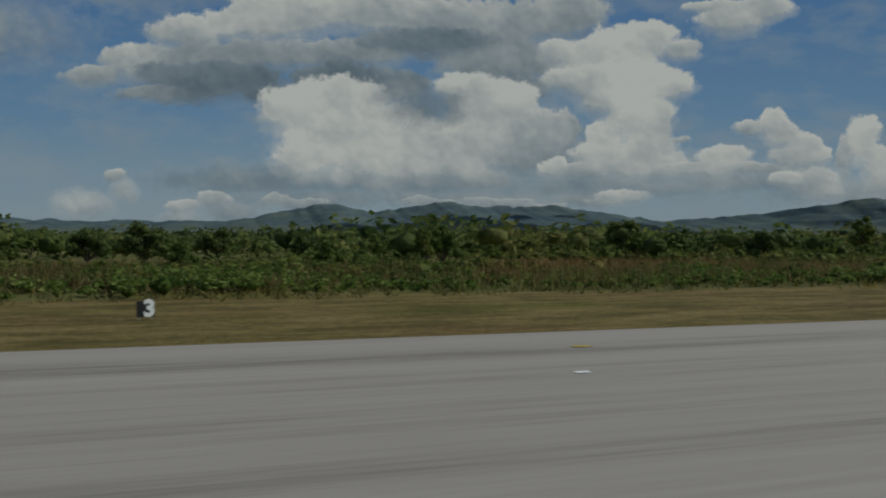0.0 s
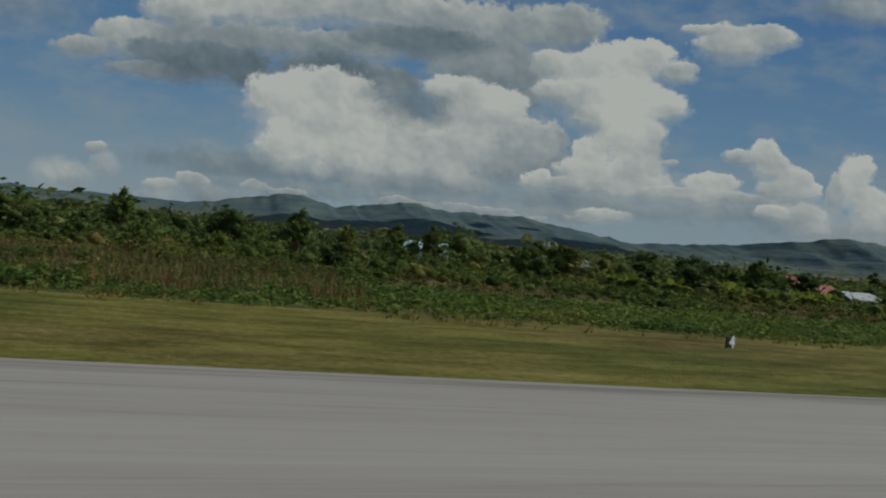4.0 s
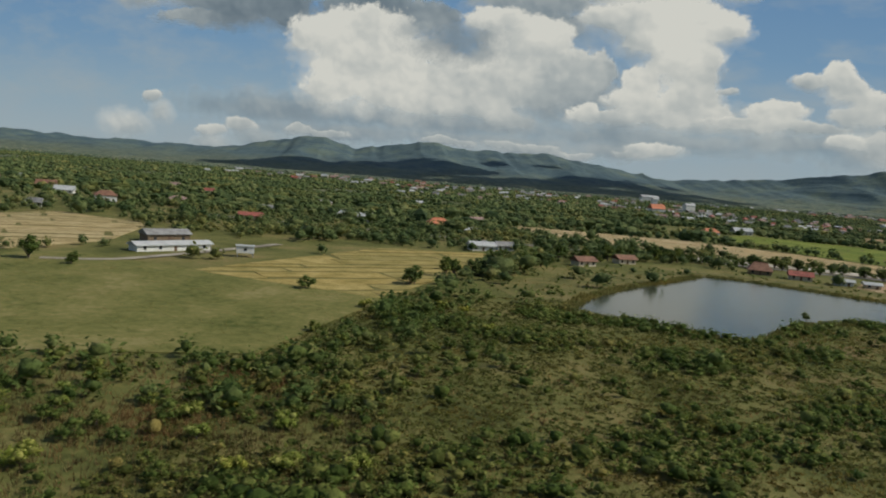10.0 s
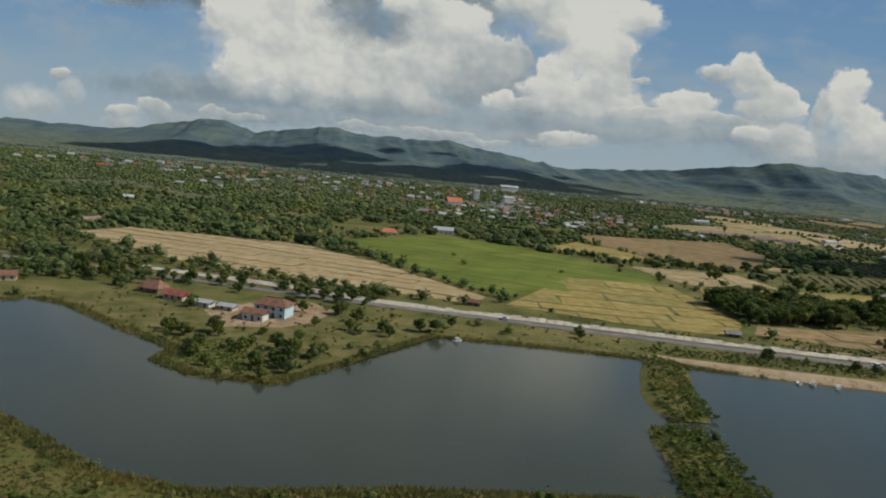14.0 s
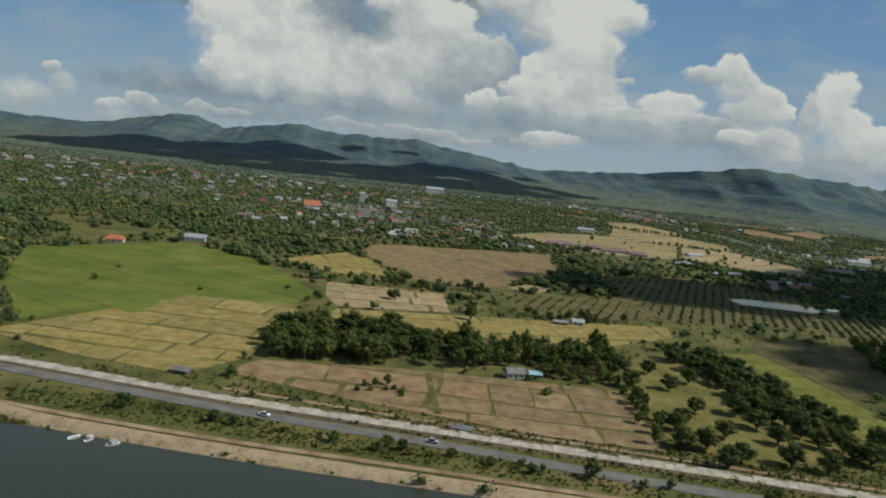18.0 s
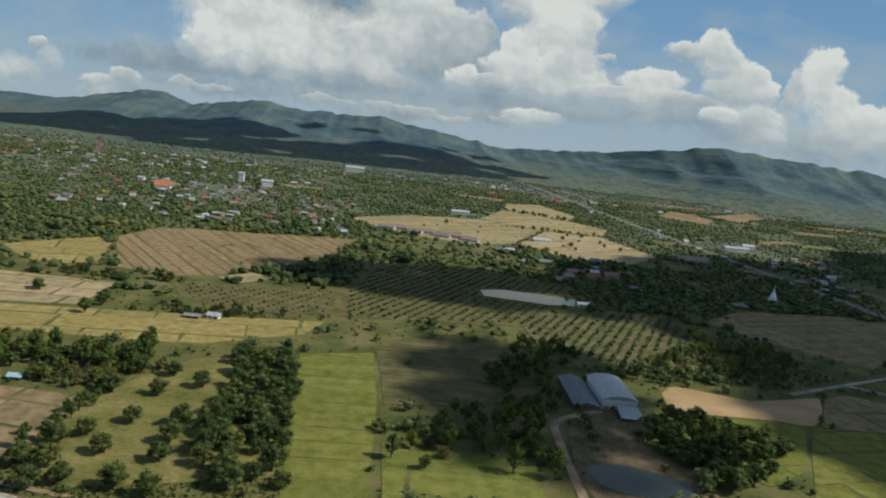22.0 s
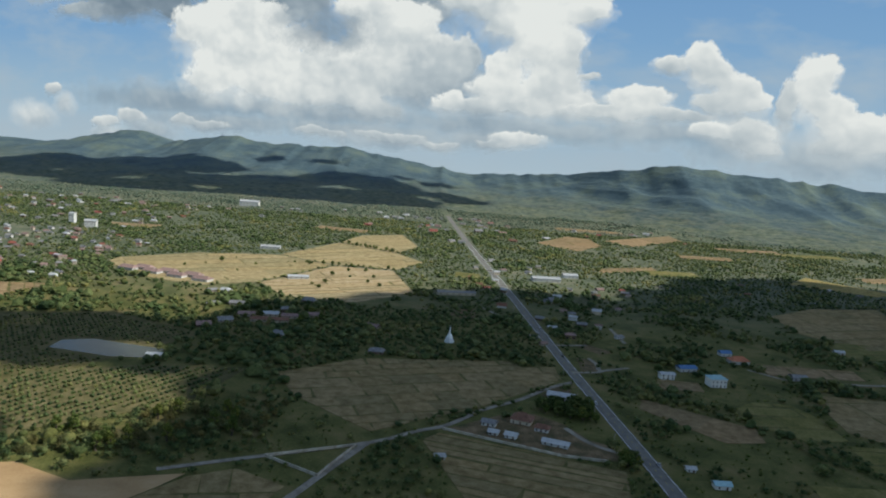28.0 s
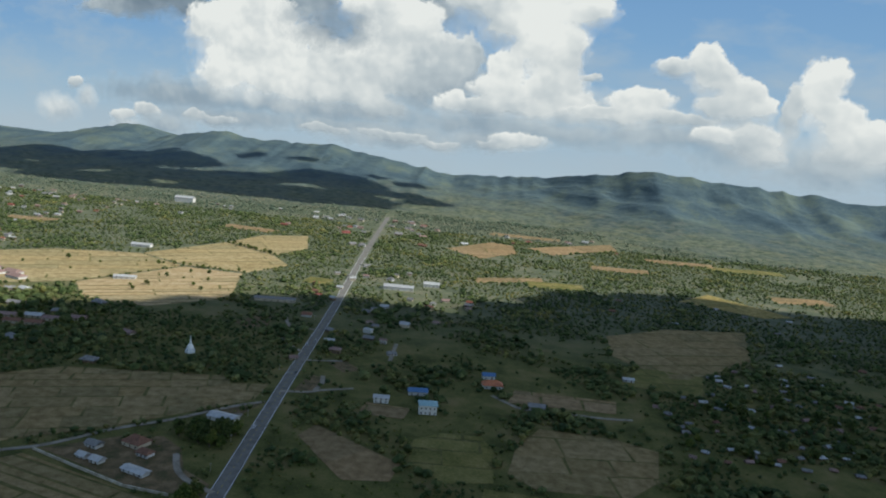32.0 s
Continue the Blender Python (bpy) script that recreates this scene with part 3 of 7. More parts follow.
# ---- fields ----
def hull(points):
    pts = sorted(set(points))

    def half(seq):
        out = []
        for p in seq:
            while len(out) > 1 and (out[-1][0] - out[-2][0]) * (p[1] - out[-2][1]) - (out[-1][1] - out[-2][1]) * (p[0] - out[-2][0]) <= 0:
                out.pop()
            out.append(p)
        return out[:-1]
    return half(pts) + half(pts[::-1])


def clip_convex(poly, clip):
    """Cuts a convex polygon by another one (both counter-clockwise)."""
    for (ax, ay), (bx, by) in zip(clip, clip[1:] + clip[:1]):
        out = []
        side = [(bx - ax) * (p[1] - ay) - (by - ay) * (p[0] - ax) for p in poly]
        for k, p in enumerate(poly):
            q, sp, sq = poly[(k + 1) % len(poly)], side[k], side[(k + 1) % len(poly)]
            if sp >= 0:
                out.append(p)
            if sp * sq < 0:
                f = sp / (sp - sq)
                out.append((p[0] + f * (q[0] - p[0]), p[1] + f * (q[1] - p[1])))
        poly = out
        if len(poly) < 3:
            return []
    return poly


FIELD_AREAS = []     # kept free of wild plants


def crop(name, stops, scale=0.25, fine=3.0, stretch=(1, 1, 1), relief=0.1):
    """Field cover; each paddy is a little different."""
    m, t, b = mat(name, 0.95, 0, 0.08)
    v = coords(t, 1.0, stretch)
    broad, grain = noise_tex(t, v, scale, 5), noise_tex(t, v, fine, 6, 0.7)
    both = node(t, "ShaderNodeMix", data_type="FLOAT")
    both.inputs[0].default_value = 0.45
    link(t, broad, both.inputs[2])
    link(t, grain, both.inputs[3])
    col = ramp(t, both.outputs[0], stops, 0.55)
    info = node(t, "ShaderNodeObjectInfo")
    shade = ramp(t, info.outputs["Random"], [(0, (0.78, 0.82, 0.80)), (0.5, (0.95, 0.92, 0.85)), (1, (1.0, 1.0, 1.0))])
    link(t, mixed(t, 1.0, col, shade, "MULTIPLY"), b.inputs["Base Color"])
    bump(t, b, grain, 0.7, relief)
    return m


STUBBLE = crop("dry_rice_stubble", [(0.3, (0.22, 0.168, 0.078)), (0.5, (0.325, 0.25, 0.127)), (0.7, (0.42, 0.335, 0.185))])
TAN = crop("pale_straw_stubble", [(0.3, (0.26, 0.19, 0.097)), (0.5, (0.36, 0.268, 0.148)), (0.7, (0.44, 0.345, 0.205))])
BROWN = crop("brown_bare_stubble", [(0.3, (0.170, 0.112, 0.058)), (0.5, (0.262, 0.180, 0.095)), (0.7, (0.345, 0.246, 0.138))])
GOLD = crop("ripe_golden_rice", [(0.25, (0.16, 0.132, 0.042)), (0.42, (0.255, 0.198, 0.068)), (0.58, (0.325, 0.25, 0.093)), (0.75, (0.41, 0.32, 0.14))])
GREEN = crop("green_young_rice", [(0.25, (0.085, 0.115, 0.020)), (0.5, (0.130, 0.158, 0.030)), (0.75, (0.190, 0.200, 0.050))], 0.06)
OLIVE = crop("olive_grass_meadow", [(0.25, (0.075, 0.085, 0.022)), (0.42, (0.145, 0.138, 0.042)), (0.58, (0.200, 0.172, 0.060)), (0.75, (0.28, 0.225, 0.10))], 0.09, 0.8)
FALLOW = crop("olive_brown_fallow", [(0.3, (0.160, 0.114, 0.052)), (0.5, (0.245, 0.180, 0.086)), (0.7, (0.325, 0.248, 0.126))])
PLOUGH = crop("ploughed_dark_earth", [(0.3, (0.075, 0.058, 0.035)), (0.5, (0.12, 0.093, 0.055)), (0.7, (0.17, 0.135, 0.08))], stretch=(0.2, 1.5, 1))
YELLOWGREEN = crop("yellow_green_rice", [(0.3, (0.105, 0.115, 0.024)), (0.5, (0.165, 0.165, 0.036)), (0.7, (0.225, 0.21, 0.06))])
DULL = crop("dull_orchard_ground", [(0.3, (0.075, 0.072, 0.028)), (0.5, (0.125, 0.108, 0.046)), (0.7, (0.185, 0.15, 0.075))], 0.15)
SAND = crop("bare_orange_sand", [(0.3, (0.35, 0.22, 0.11)), (0.5, (0.43, 0.28, 0.145)), (0.7, (0.50, 0.34, 0.19))], 0.08)
BUND = patchy("grassy_field_bank", [(0.3, (0.068, 0.070, 0.021)), (0.5, (0.115, 0.106, 0.035)), (0.7, (0.18, 0.142, 0.06))], 0.2, 2.5, relief=0.1)
EARTH = patchy("bare_earth_track", [(0.3, (0.19, 0.125, 0.07)), (0.5, (0.29, 0.20, 0.12)), (0.7, (0.38, 0.28, 0.18))], 0.2, 3.0, relief=0.08)
BLUFF = patchy("eroded_tan_bank", [(0.3, (0.22, 0.155, 0.09)), (0.45, (0.34, 0.245, 0.145)), (0.6, (0.42, 0.315, 0.20)), (0.75, (0.30, 0.235, 0.12))], 0.5, 2.2, relief=0.35, spread=0.5)
LANE = patchy("pale_gravel_lane", [(0.3, (0.17, 0.145, 0.11)), (0.5, (0.26, 0.225, 0.175)), (0.7, (0.34, 0.30, 0.24))], 0.2, 3.0, relief=0.08)
CONCRETE = patchy("pale_concrete", [(0.25, (0.24, 0.20, 0.145)), (0.5, (0.41, 0.36, 0.28)), (0.75, (0.53, 0.48, 0.39))], 0.5, 3.0, relief=0.02)
EARTHY = patchy("trampled_farm_earth", [(0.3, (0.06, 0.065, 0.025)), (0.45, (0.12, 0.09, 0.045)), (0.6, (0.19, 0.13, 0.07)), (0.75, (0.26, 0.18, 0.10))], 0.16, 1.8, relief=0.2, spread=0.4)
LUSH = patchy("rough_bank_grass", [(0.34, (0.040, 0.052, 0.014)), (0.44, (0.082, 0.092, 0.023)), (0.51, (0.116, 0.112, 0.031)), (0.58, (0.135, 0.108, 0.040)), (0.68, (0.150, 0.100, 0.048))], 0.12, 1.6, relief=0.3, spread=0.5)


def mown_grass(name, dry):
    """Airfield grass: olive and straw, with russet weeds and tracks of the mower."""
    m, t, b = mat(name, 0.95, 0, 0.08)
    v = coords(t, 1.0, (0.35, 1, 1))
    broad, mid, grain = noise_tex(t, v, 0.22, 4), noise_tex(t, v, 0.9, 5, 0.7), noise_tex(t, coords(t), 5.0, 6, 0.75)
    col = ramp(t, mid, [(0.30, (0.090, 0.092 - 0.016 * dry, 0.015 + 0.008 * dry)), (0.45, (0.150, 0.137 - 0.020 * dry, 0.031 + 0.010 * dry)), (0.58, (0.205, 0.180 - 0.025 * dry, 0.047 + 0.014 * dry)), (0.75, (0.265, 0.214 - 0.018 * dry, 0.072 + 0.016 * dry))], 0.8)
    weeds = ramp(t, broad, [(0.50, (0, 0, 0)), (0.64, (0.8, 0.8, 0.8))])
    col = mixed(t, weeds, col, ramp(t, mid, [(0.3, (0.085, 0.055, 0.020)), (0.7, (0.20, 0.130, 0.055))], 0.8))
    green = ramp(t, noise_tex(t, node_offset(t, v, (40, 9, 0)), 0.17, 4), [(0.54, (0, 0, 0)), (0.66, (0.8, 0.8, 0.8))])
    col = mixed(t, green, col, ramp(t, mid, [(0.3, (0.050, 0.062, 0.012)), (0.7, (0.125, 0.135, 0.028))], 0.8))
    speck = ramp(t, grain, [(0.3, (0.62, 0.62, 0.62)), (0.65, (1.15, 1.15, 1.15))], 0.8)
    link(t, mixed(t, 1.0, col, speck, "MULTIPLY"), b.inputs["Base Color"])
    bump(t, b, grain, 0.8, 0.12)
    return m


GRASS_DRY, GRASS = mown_grass("mown_dry_grass", 1.0), mown_grass("mown_olive_grass", 0.0)


def field(label, corners, material, cell=(18, 12), angle=0.0, name="rice_field", gap=0.45, group=""):
    """A field: a bank-coloured base, and its paddies as separate slabs with grassy banks between them."""
    ring = hull(corners)
    FIELD_AREAS.append(ring)
    top = bpy.data.objects.new(name, None)
    scene.collection.objects.link(top)
    cx, cy = np.mean(ring, 0)
    base = sheet("bank", ring, BUND, 0.06, 12)
    base.parent = top
    c, s = math.cos(radians(angle)), math.sin(radians(angle))
    uv = [((x - cx) * c + (y - cy) * s, -(x - cx) * s + (y - cy) * c) for x, y in ring]
    u0, u1, v0, v1 = min(u for u, _ in uv), max(u for u, _ in uv), min(v for _, v in uv), max(v for _, v in uv)
    rng = random.Random(int(cx * 7 + cy))
    v = v0
    while v < v1:
        dv = cell[1] * rng.uniform(0.75, 1.3)
        u = u0 - rng.uniform(0, cell[0] * 0.6)
        while u < u1:
            du = cell[0] * rng.uniform(0.5, 1.7)
            k = [rng.uniform(-1.1, 1.1) for _ in range(4)]
            quad = [(u + gap, v + gap + k[0]), (u + du - gap + k[1], v + gap), (u + du - gap, v + dv - gap + k[2]), (u + gap + k[3], v + dv - gap)]
            world_quad = [(cx + a * c - b * s, cy + a * s + b * c) for a, b in quad]
            piece = clip_convex(world_quad, ring)
            if len(piece) >= 3:
                bm = bmesh.new()
                lift = 0.10 + rng.uniform(0, 0.05)
                vs = [bm.verts.new((x, y, float(lie(x, y)) + lift)) for x, y in piece]
                low = [bm.verts.new((x, y, float(lie(x, y)) + 0.03)) for x, y in piece]
                bm.faces.new(vs)
                for q in range(len(vs)):
                    bm.faces.new((vs[q], low[q], low[(q + 1) % len(vs)], vs[(q + 1) % len(vs)]))
                part("paddy", bm, material, top)
            u += du
        v += dv
    return tagged(top, label, "field", group)


field("cut rice field of pale yellow straw stubble", [(236, 68), (275, 102), (289, 122), (300, 144), (297, 185), (268, 205), (235, 150), (222, 120)], STUBBLE, (26, 7), 25)
field("rough olive-green grazing meadow behind the hedge", [(240, 64), (262, 97), (280, 103), (300, 125), (323, 113), (354, 97), (340, 62), (300, 57)], OLIVE, (200, 200), 0, "meadow", 0.2)
field("golden rice field cut into narrow strips", [(323, 112), (355, 165), (387, 169), (353, 96)], GOLD, (26, 5.5), 22)
field("long tan field of dry rice stubble beside the road", [(402, 262), (415, 286), (482, 271), (508, 238), (535, 182), (529, 171), (493, 188), (447, 212)], TAN, (34, 9), -28)
field("bright green field of young rice", [(497, 297), (548, 345), (585, 318), (618, 250), (612, 232), (576, 232), (541, 185), (514, 236)], GREEN, (30, 11), -38, gap=0.3)
field("golden-green rice field divided by low banks", [(538, 172), (576, 230), (613, 228), (604, 165), (591, 148), (565, 157)], GOLD, (17, 12), -12)
field("brown dry paddies by the canal", [(599, 152), (607, 163), (642, 164), (671, 160), (698, 157), (696, 129), (694, 118), (666, 124), (627, 139)], BROWN, (17, 12), -10, gap=0.5)
field("narrow golden field behind the grove", [(616, 205), (625, 228), (705, 233), (750, 240), (744, 223), (712, 203), (676, 203)], GOLD, (22, 12), 5)
field("square of tan rice stubble", [(620, 249), (620, 275), (667, 271), (665, 236), (625, 231)], TAN, (24, 14), 0)
field("grey-brown fallow field with furrows", [(634, 368), (645, 407), (683, 414), (757, 431), (738, 352), (713, 321), (699, 300), (680, 290), (656, 300)], BROWN, (60, 6), -60)
field("small tan stubble plot beside the orchard", [(699, 297), (713, 312), (724, 304), (710, 289)], STUBBLE, (40, 12), 20)
field("yellow field of small paddies", [(598, 325), (627, 363), (640, 345), (648, 302), (639, 298), (625, 297), (610, 309)], GOLD, (24, 16), 15)
field("wide pale golden stubble field lit by the sun", [(752, 508), (752, 530), (796, 572), (856, 590), (905, 560), (866, 478), (835, 456), (795, 470)], STUBBLE, (50, 14), 30)
field("golden paddies with tree rows", [(857, 592), (876, 627), (893, 680), (950, 641), (975, 604), (955, 561), (905, 563)], STUBBLE, (40, 16), 35)
field("far golden paddies below the woods", [(894, 683), (908, 742), (948, 768), (968, 690), (951, 643)], STUBBLE, (34, 20), 30)
field("shaded tan stubble below the golden field", [(869, 477), (907, 557), (953, 555), (972, 478), (936, 438), (893, 442)], TAN, (44, 9), 30)
field("bright green strip of rice", [(750, 122), (745, 202), (768, 209), (769, 165), (767, 114), (750, 113)], YELLOWGREEN, (50, 8), 0, gap=0.2)
field("yellow-green rice field beside the farm pond", [(770, 114), (770, 142), (806, 137), (804, 116)], YELLOWGREEN, (26, 14), -5, gap=0.2)
field("dark ploughed field with pale furrows", [(771, 166), (769, 211), (778, 228), (822, 231), (816, 180), (794, 169)], DULL, (60, 3.4), -3, gap=0.25)
sand = bpy.data.objects.new("sand_field", None)
scene.collection.objects.link(sand)
for ring in ([(856, 180), (859, 192), (864, 198), (868, 199.5), (873, 197), (879, 193.5), (888, 190.6), (888, 175.5), (866, 176)], [(888.05, 190.6), (902, 193.5), (917, 199.5), (912, 190), (906, 181), (899, 173.5), (894, 173), (888.05, 175.5)]):
    FIELD_AREAS.append(hull(ring))
    sheet("sand", hull(ring), SAND, 0.16, 8).parent = sand
tagged(sand, "bare orange sand field", "field")
field("yellow-green rice plots below the sand", [(850, 176), (876, 174.5), (895, 172), (883, 154), (878, 143), (862, 132), (846, 150)], YELLOWGREEN, (17, 13), 10)
field("yellow-green rice plots beside the grove", [(897.5, 172), (920, 171), (922, 150), (905, 128), (868, 124), (880, 142), (885, 153)], YELLOWGREEN, (20, 14), 12)
field("dull olive plot beside the sand", [(901, 173), (918, 198), (930, 205), (946, 196), (940, 178), (921, 172)], FALLOW, (16, 12), 10)
field("dry brown paddies in cloud shade", [(921, 296), (954, 325), (1023, 337), (1040, 308), (1006, 272), (966, 240), (934, 270)], FALLOW, (14, 9), 20, gap=0.34)
field("green plot by the highway", [(1114, 292), (1124, 301), (1140, 302), (1145, 290), (1145, 263), (1128, 258), (1114, 272)], OLIVE, (20, 14), 5)
field("olive and tan rice plots", [(1150, 272), (1153, 292), (1164, 318), (1195, 316), (1211, 308), (1205, 280), (1192, 264), (1160, 262)], FALLOW, (20, 14), 8)
field("green rice plots in shade", [(1142, 258), (1172, 256), (1168, 225), (1138, 232)], OLIVE, (20, 14), 0)
field("brown fallow plot by the highway", [(1071, 283), (1075, 295), (1091, 283), (1112, 269), (1110, 255), (1094, 252), (1082, 268)], BROWN, (60, 30), -40, gap=0.2)
field("dark furrowed plot beside the compound", [(984, 236), (990, 243), (1030, 227), (1050, 222), (1046, 198), (1000, 188)], FALLOW, (60, 5), -17, gap=0.5)
field("dry paddies beside the driveway", [(1012, 306), (1026, 327), (1044, 333), (1044, 312), (1024, 292)], FALLOW, (14, 10), 10)
field("dry brown fields near the village", [(1217, 487), (1264, 524), (1322, 540), (1301, 466), (1286, 447), (1240, 404), (1214, 443)], FALLOW, (30, 16), 20)
field("golden field at the edge of the village", [(1298, 630), (1356, 597), (1385, 612), (1335, 675)], GOLD, (30, 18), 20)
field("bare brown clearing among the woods", [(1093, 783), (1140, 862), (1165, 850), (1168, 795), (1130, 740)], BROWN, (50, 24), 10)
field("bare orange earth of a building site", [(1124, 636), (1186, 668), (1187, 652), (1130, 618)], BROWN, (22, 9), 25, "building_site")
field("dry clearing among far woods", [(1180, 846), (1290, 950), (1292, 900), (1208, 812)], BROWN, (60, 30), 40)
field("olive paddock with a pond", [(1205, 391), (1228, 425), (1260, 420), (1250, 385)], OLIVE, (24, 14), 10)
field("dry grass ground under scattered orchard trees", [(700, 160), (716, 190), (742, 200), (748, 122), (710, 113), (698, 125)], OLIVE, (200, 200), 0, "orchard_ground", 0.2)
field("dark earth of a young orchard", [(827, 274), (864, 292), (908, 299), (899, 257), (855, 216), (829, 223)], DULL, (300, 300), 0, "orchard_ground", 0.1)
field("dry earth of a young orchard", [(768, 359), (816, 377), (874, 346), (830, 258), (754, 250), (755, 292)], DULL, (300, 300), 0, "orchard_ground", 0.1)
field("dry grey-green earth of a sparse orchard", [(684, 282), (712, 286), (752, 292), (752, 251), (719, 245), (695, 257)], DULL, (300, 300), 0, "orchard_ground", 0.1)
for k, (x, y, w, d, a) in enumerate(((1185, 205, 30, 16, 10), (1120, 215, 26, 14, 4), (1176, 355, 50, 18, 2), (1098, 318, 20, 14, 0),
                                     (1195, 640, 50, 26, 10), (1270, 760, 60, 24, 8), (1420, 690, 60, 26, 15), (1010, 560, 20, 22, 0),
                                     (1350, 850, 80, 26, 8), (1180, 940, 90, 26, 0), (1420, 840, 90, 30, 10), (880, 780, 60, 24, -8), (690, 700, 50, 20, 10))):
    ca, sa = math.cos(radians(a)), math.sin(radians(a))
    field("%s plot among the trees of the plain" % ("dry brown", "olive green", "brown fallow")[k % 3], [(x + u * w * ca - v * d * sa, y + u * w * sa + v * d * ca) for u, v in ((-0.5, -0.5), (0.48, -0.55), (0.55, 0.4), (-0.42, 0.5))],
          (BROWN, OLIVE, BROWN)[k % 3], (22, 12), a, "fallow_plot", 0.4, "plots on the plain")

weed_ground = sheet("weedy_ground", [(60, 21), (60, 47), (250, 47), (250, 26), (150, 21.5)], LUSH, 0.03, 10)
tagged(weed_ground, "damp green ground under low weeds", "ground", kind="structure")
yard = sheet("yard", [(464, 147), (470, 133), (481, 134), (487, 140), (493, 152), (487, 161), (474, 158)], EARTH, 0.07, 6)
tagged(yard, "bare pale earth yard round the blue house", "yard", kind="structure")
for stuff, ring in ((GRASS_DRY, [(-700, 12), (120, 12), (120, 21.8), (-700, 21.5)]), (GRASS, [(120, 12), (236, 12), (236, 25.8), (150, 22), (120, 21.8)]), (GRASS, [(236, -60), (440, -60), (440, 27), (250, 26.5), (236, 25.8)])):
    grass_strip = sheet("airfield_grass", ring, stuff, 0.035, 10)
    tagged(grass_strip, "mown yellow-olive grass beside the runway", "grass", kind="structure")
compound = sheet("yard", [(993, 248), (1011, 240.5), (1031, 231.5), (1046, 229.5), (1056, 230), (1055, 238), (1043, 246), (1036, 260), (1026, 268), (1012, 264)], EARTHY, 0.07, 8)
tagged(compound, "trampled earth yard of the roadside compound", "yard", kind="structure")
for ring in ([(1046, 300), (1049, 312), (1038, 303), (1032, 290), (1044, 286)], [(1056, 327), (1065, 331), (1066, 349), (1058, 352)], [(1062, 372), (1072, 360), (1080, 366), (1068, 380)], [(994, 425), (1000, 441), (1011, 446), (1014, 424), (1004, 417)]):
    verge_earth = sheet("yard", ring, EARTHY, 0.07, 8)
    tagged(verge_earth, "bare earth forecourt beside the highway", "yard", kind="structure")
bank_south = sheet("lakeside_grass", [(395, 28), (392, 76), (402, 80), (416, 96), (432, 102), (440, 91), (453, 80), (466, 67), (478, 62), (540, 59), (600, 46), (600, 20), (440, 20)], LUSH, 0.04, 8)
tagged(bank_south, "rough green grass on the reservoir's bank", "grass", kind="structure")
bank_north = sheet("lakeside_grass", [(376, 95), (372, 120), (396, 140), (428, 158), (440, 160), (470, 150), (520, 141), (560, 128), (556, 124), (513, 133), (491, 107), (482, 98), (469, 101), (461, 109), (463, 116), (448, 132), (436, 146), (428, 150), (416, 138), (402, 125), (388, 109), (381, 96)], BUND, 0.04, 8)
tagged(bank_north, "dry grass bank round the reservoir", "grass", kind="structure")


def mound(name, line, width, height, material, label):
    """A long low bank, rounded across."""
    bm = bmesh.new()
    rows = []
    for k, p in enumerate(line):
        p = Vector(p)
        d = (Vector(line[min(k + 1, len(line) - 1)]) - Vector(line[max(k - 1, 0)])).normalized()
        s = Vector((-d.y, d.x))
        taper = 0.35 if k in (0, len(line) - 1) else 1.0
        rows.append([bm.verts.new((*(p + s * width * q / 2 * (0.8 + 0.3 * random.random()))[:], -0.15 + (height * taper * (1 - q * q) if abs(q) < 1 else 0)))
                     for q in (-1, -0.6, -0.2, 0.2, 0.6, 1)])
    for r, q in zip(rows, rows[1:]):
        for k in range(5):
            bm.faces.new((r[k], r[k + 1], q[k + 1], q[k]))
    bmesh.ops.recalc_face_normals(bm, faces=bm.faces[:])
    for f in bm.faces:
        f.smooth = True
    return tagged(part(name, bm, material), label, "bank", kind="structure")


mound("dyke", [(560, 123), (556, 115), (551, 106), (548, 98), (546, 91), (546, 86.5)], 10.5, 1.0, LUSH, "grassy dyke across the reservoir")
mound("dyke", [(542, 83.5), (541, 79), (539, 72), (537, 64), (536, 56)], 11.5, 0.9, LUSH, "overgrown island bank in the reservoir")
mound("shore_bank", [(556, 125.5), (575, 116.5), (600, 109.5), (630, 102), (666, 94), (700, 86.5), (735, 77)], 5.4, 1.25, BLUFF, "bare tan earth bank of the reservoir")
track = ribbon("dirt_track", [(559, 126), (585, 118), (612, 111), (645, 103.5), (690, 92.5), (740, 80)], 1.6, EARTH, 0.16)
tagged(track, "dirt track along the shore", "track", kind="structure")
CANAL = [(440, 196), (481, 178.5), (504, 166), (551, 151), (602, 134), (649, 121.5), (690, 111), (760, 93)]
channel = ribbon("canal_bed", [(x - 0.5, y - 1.9) for x, y in CANAL], 2.0, PLOUGH, 0.09)
tagged(channel, "dark weedy bed of a shallow irrigation canal", "canal", kind="structure")


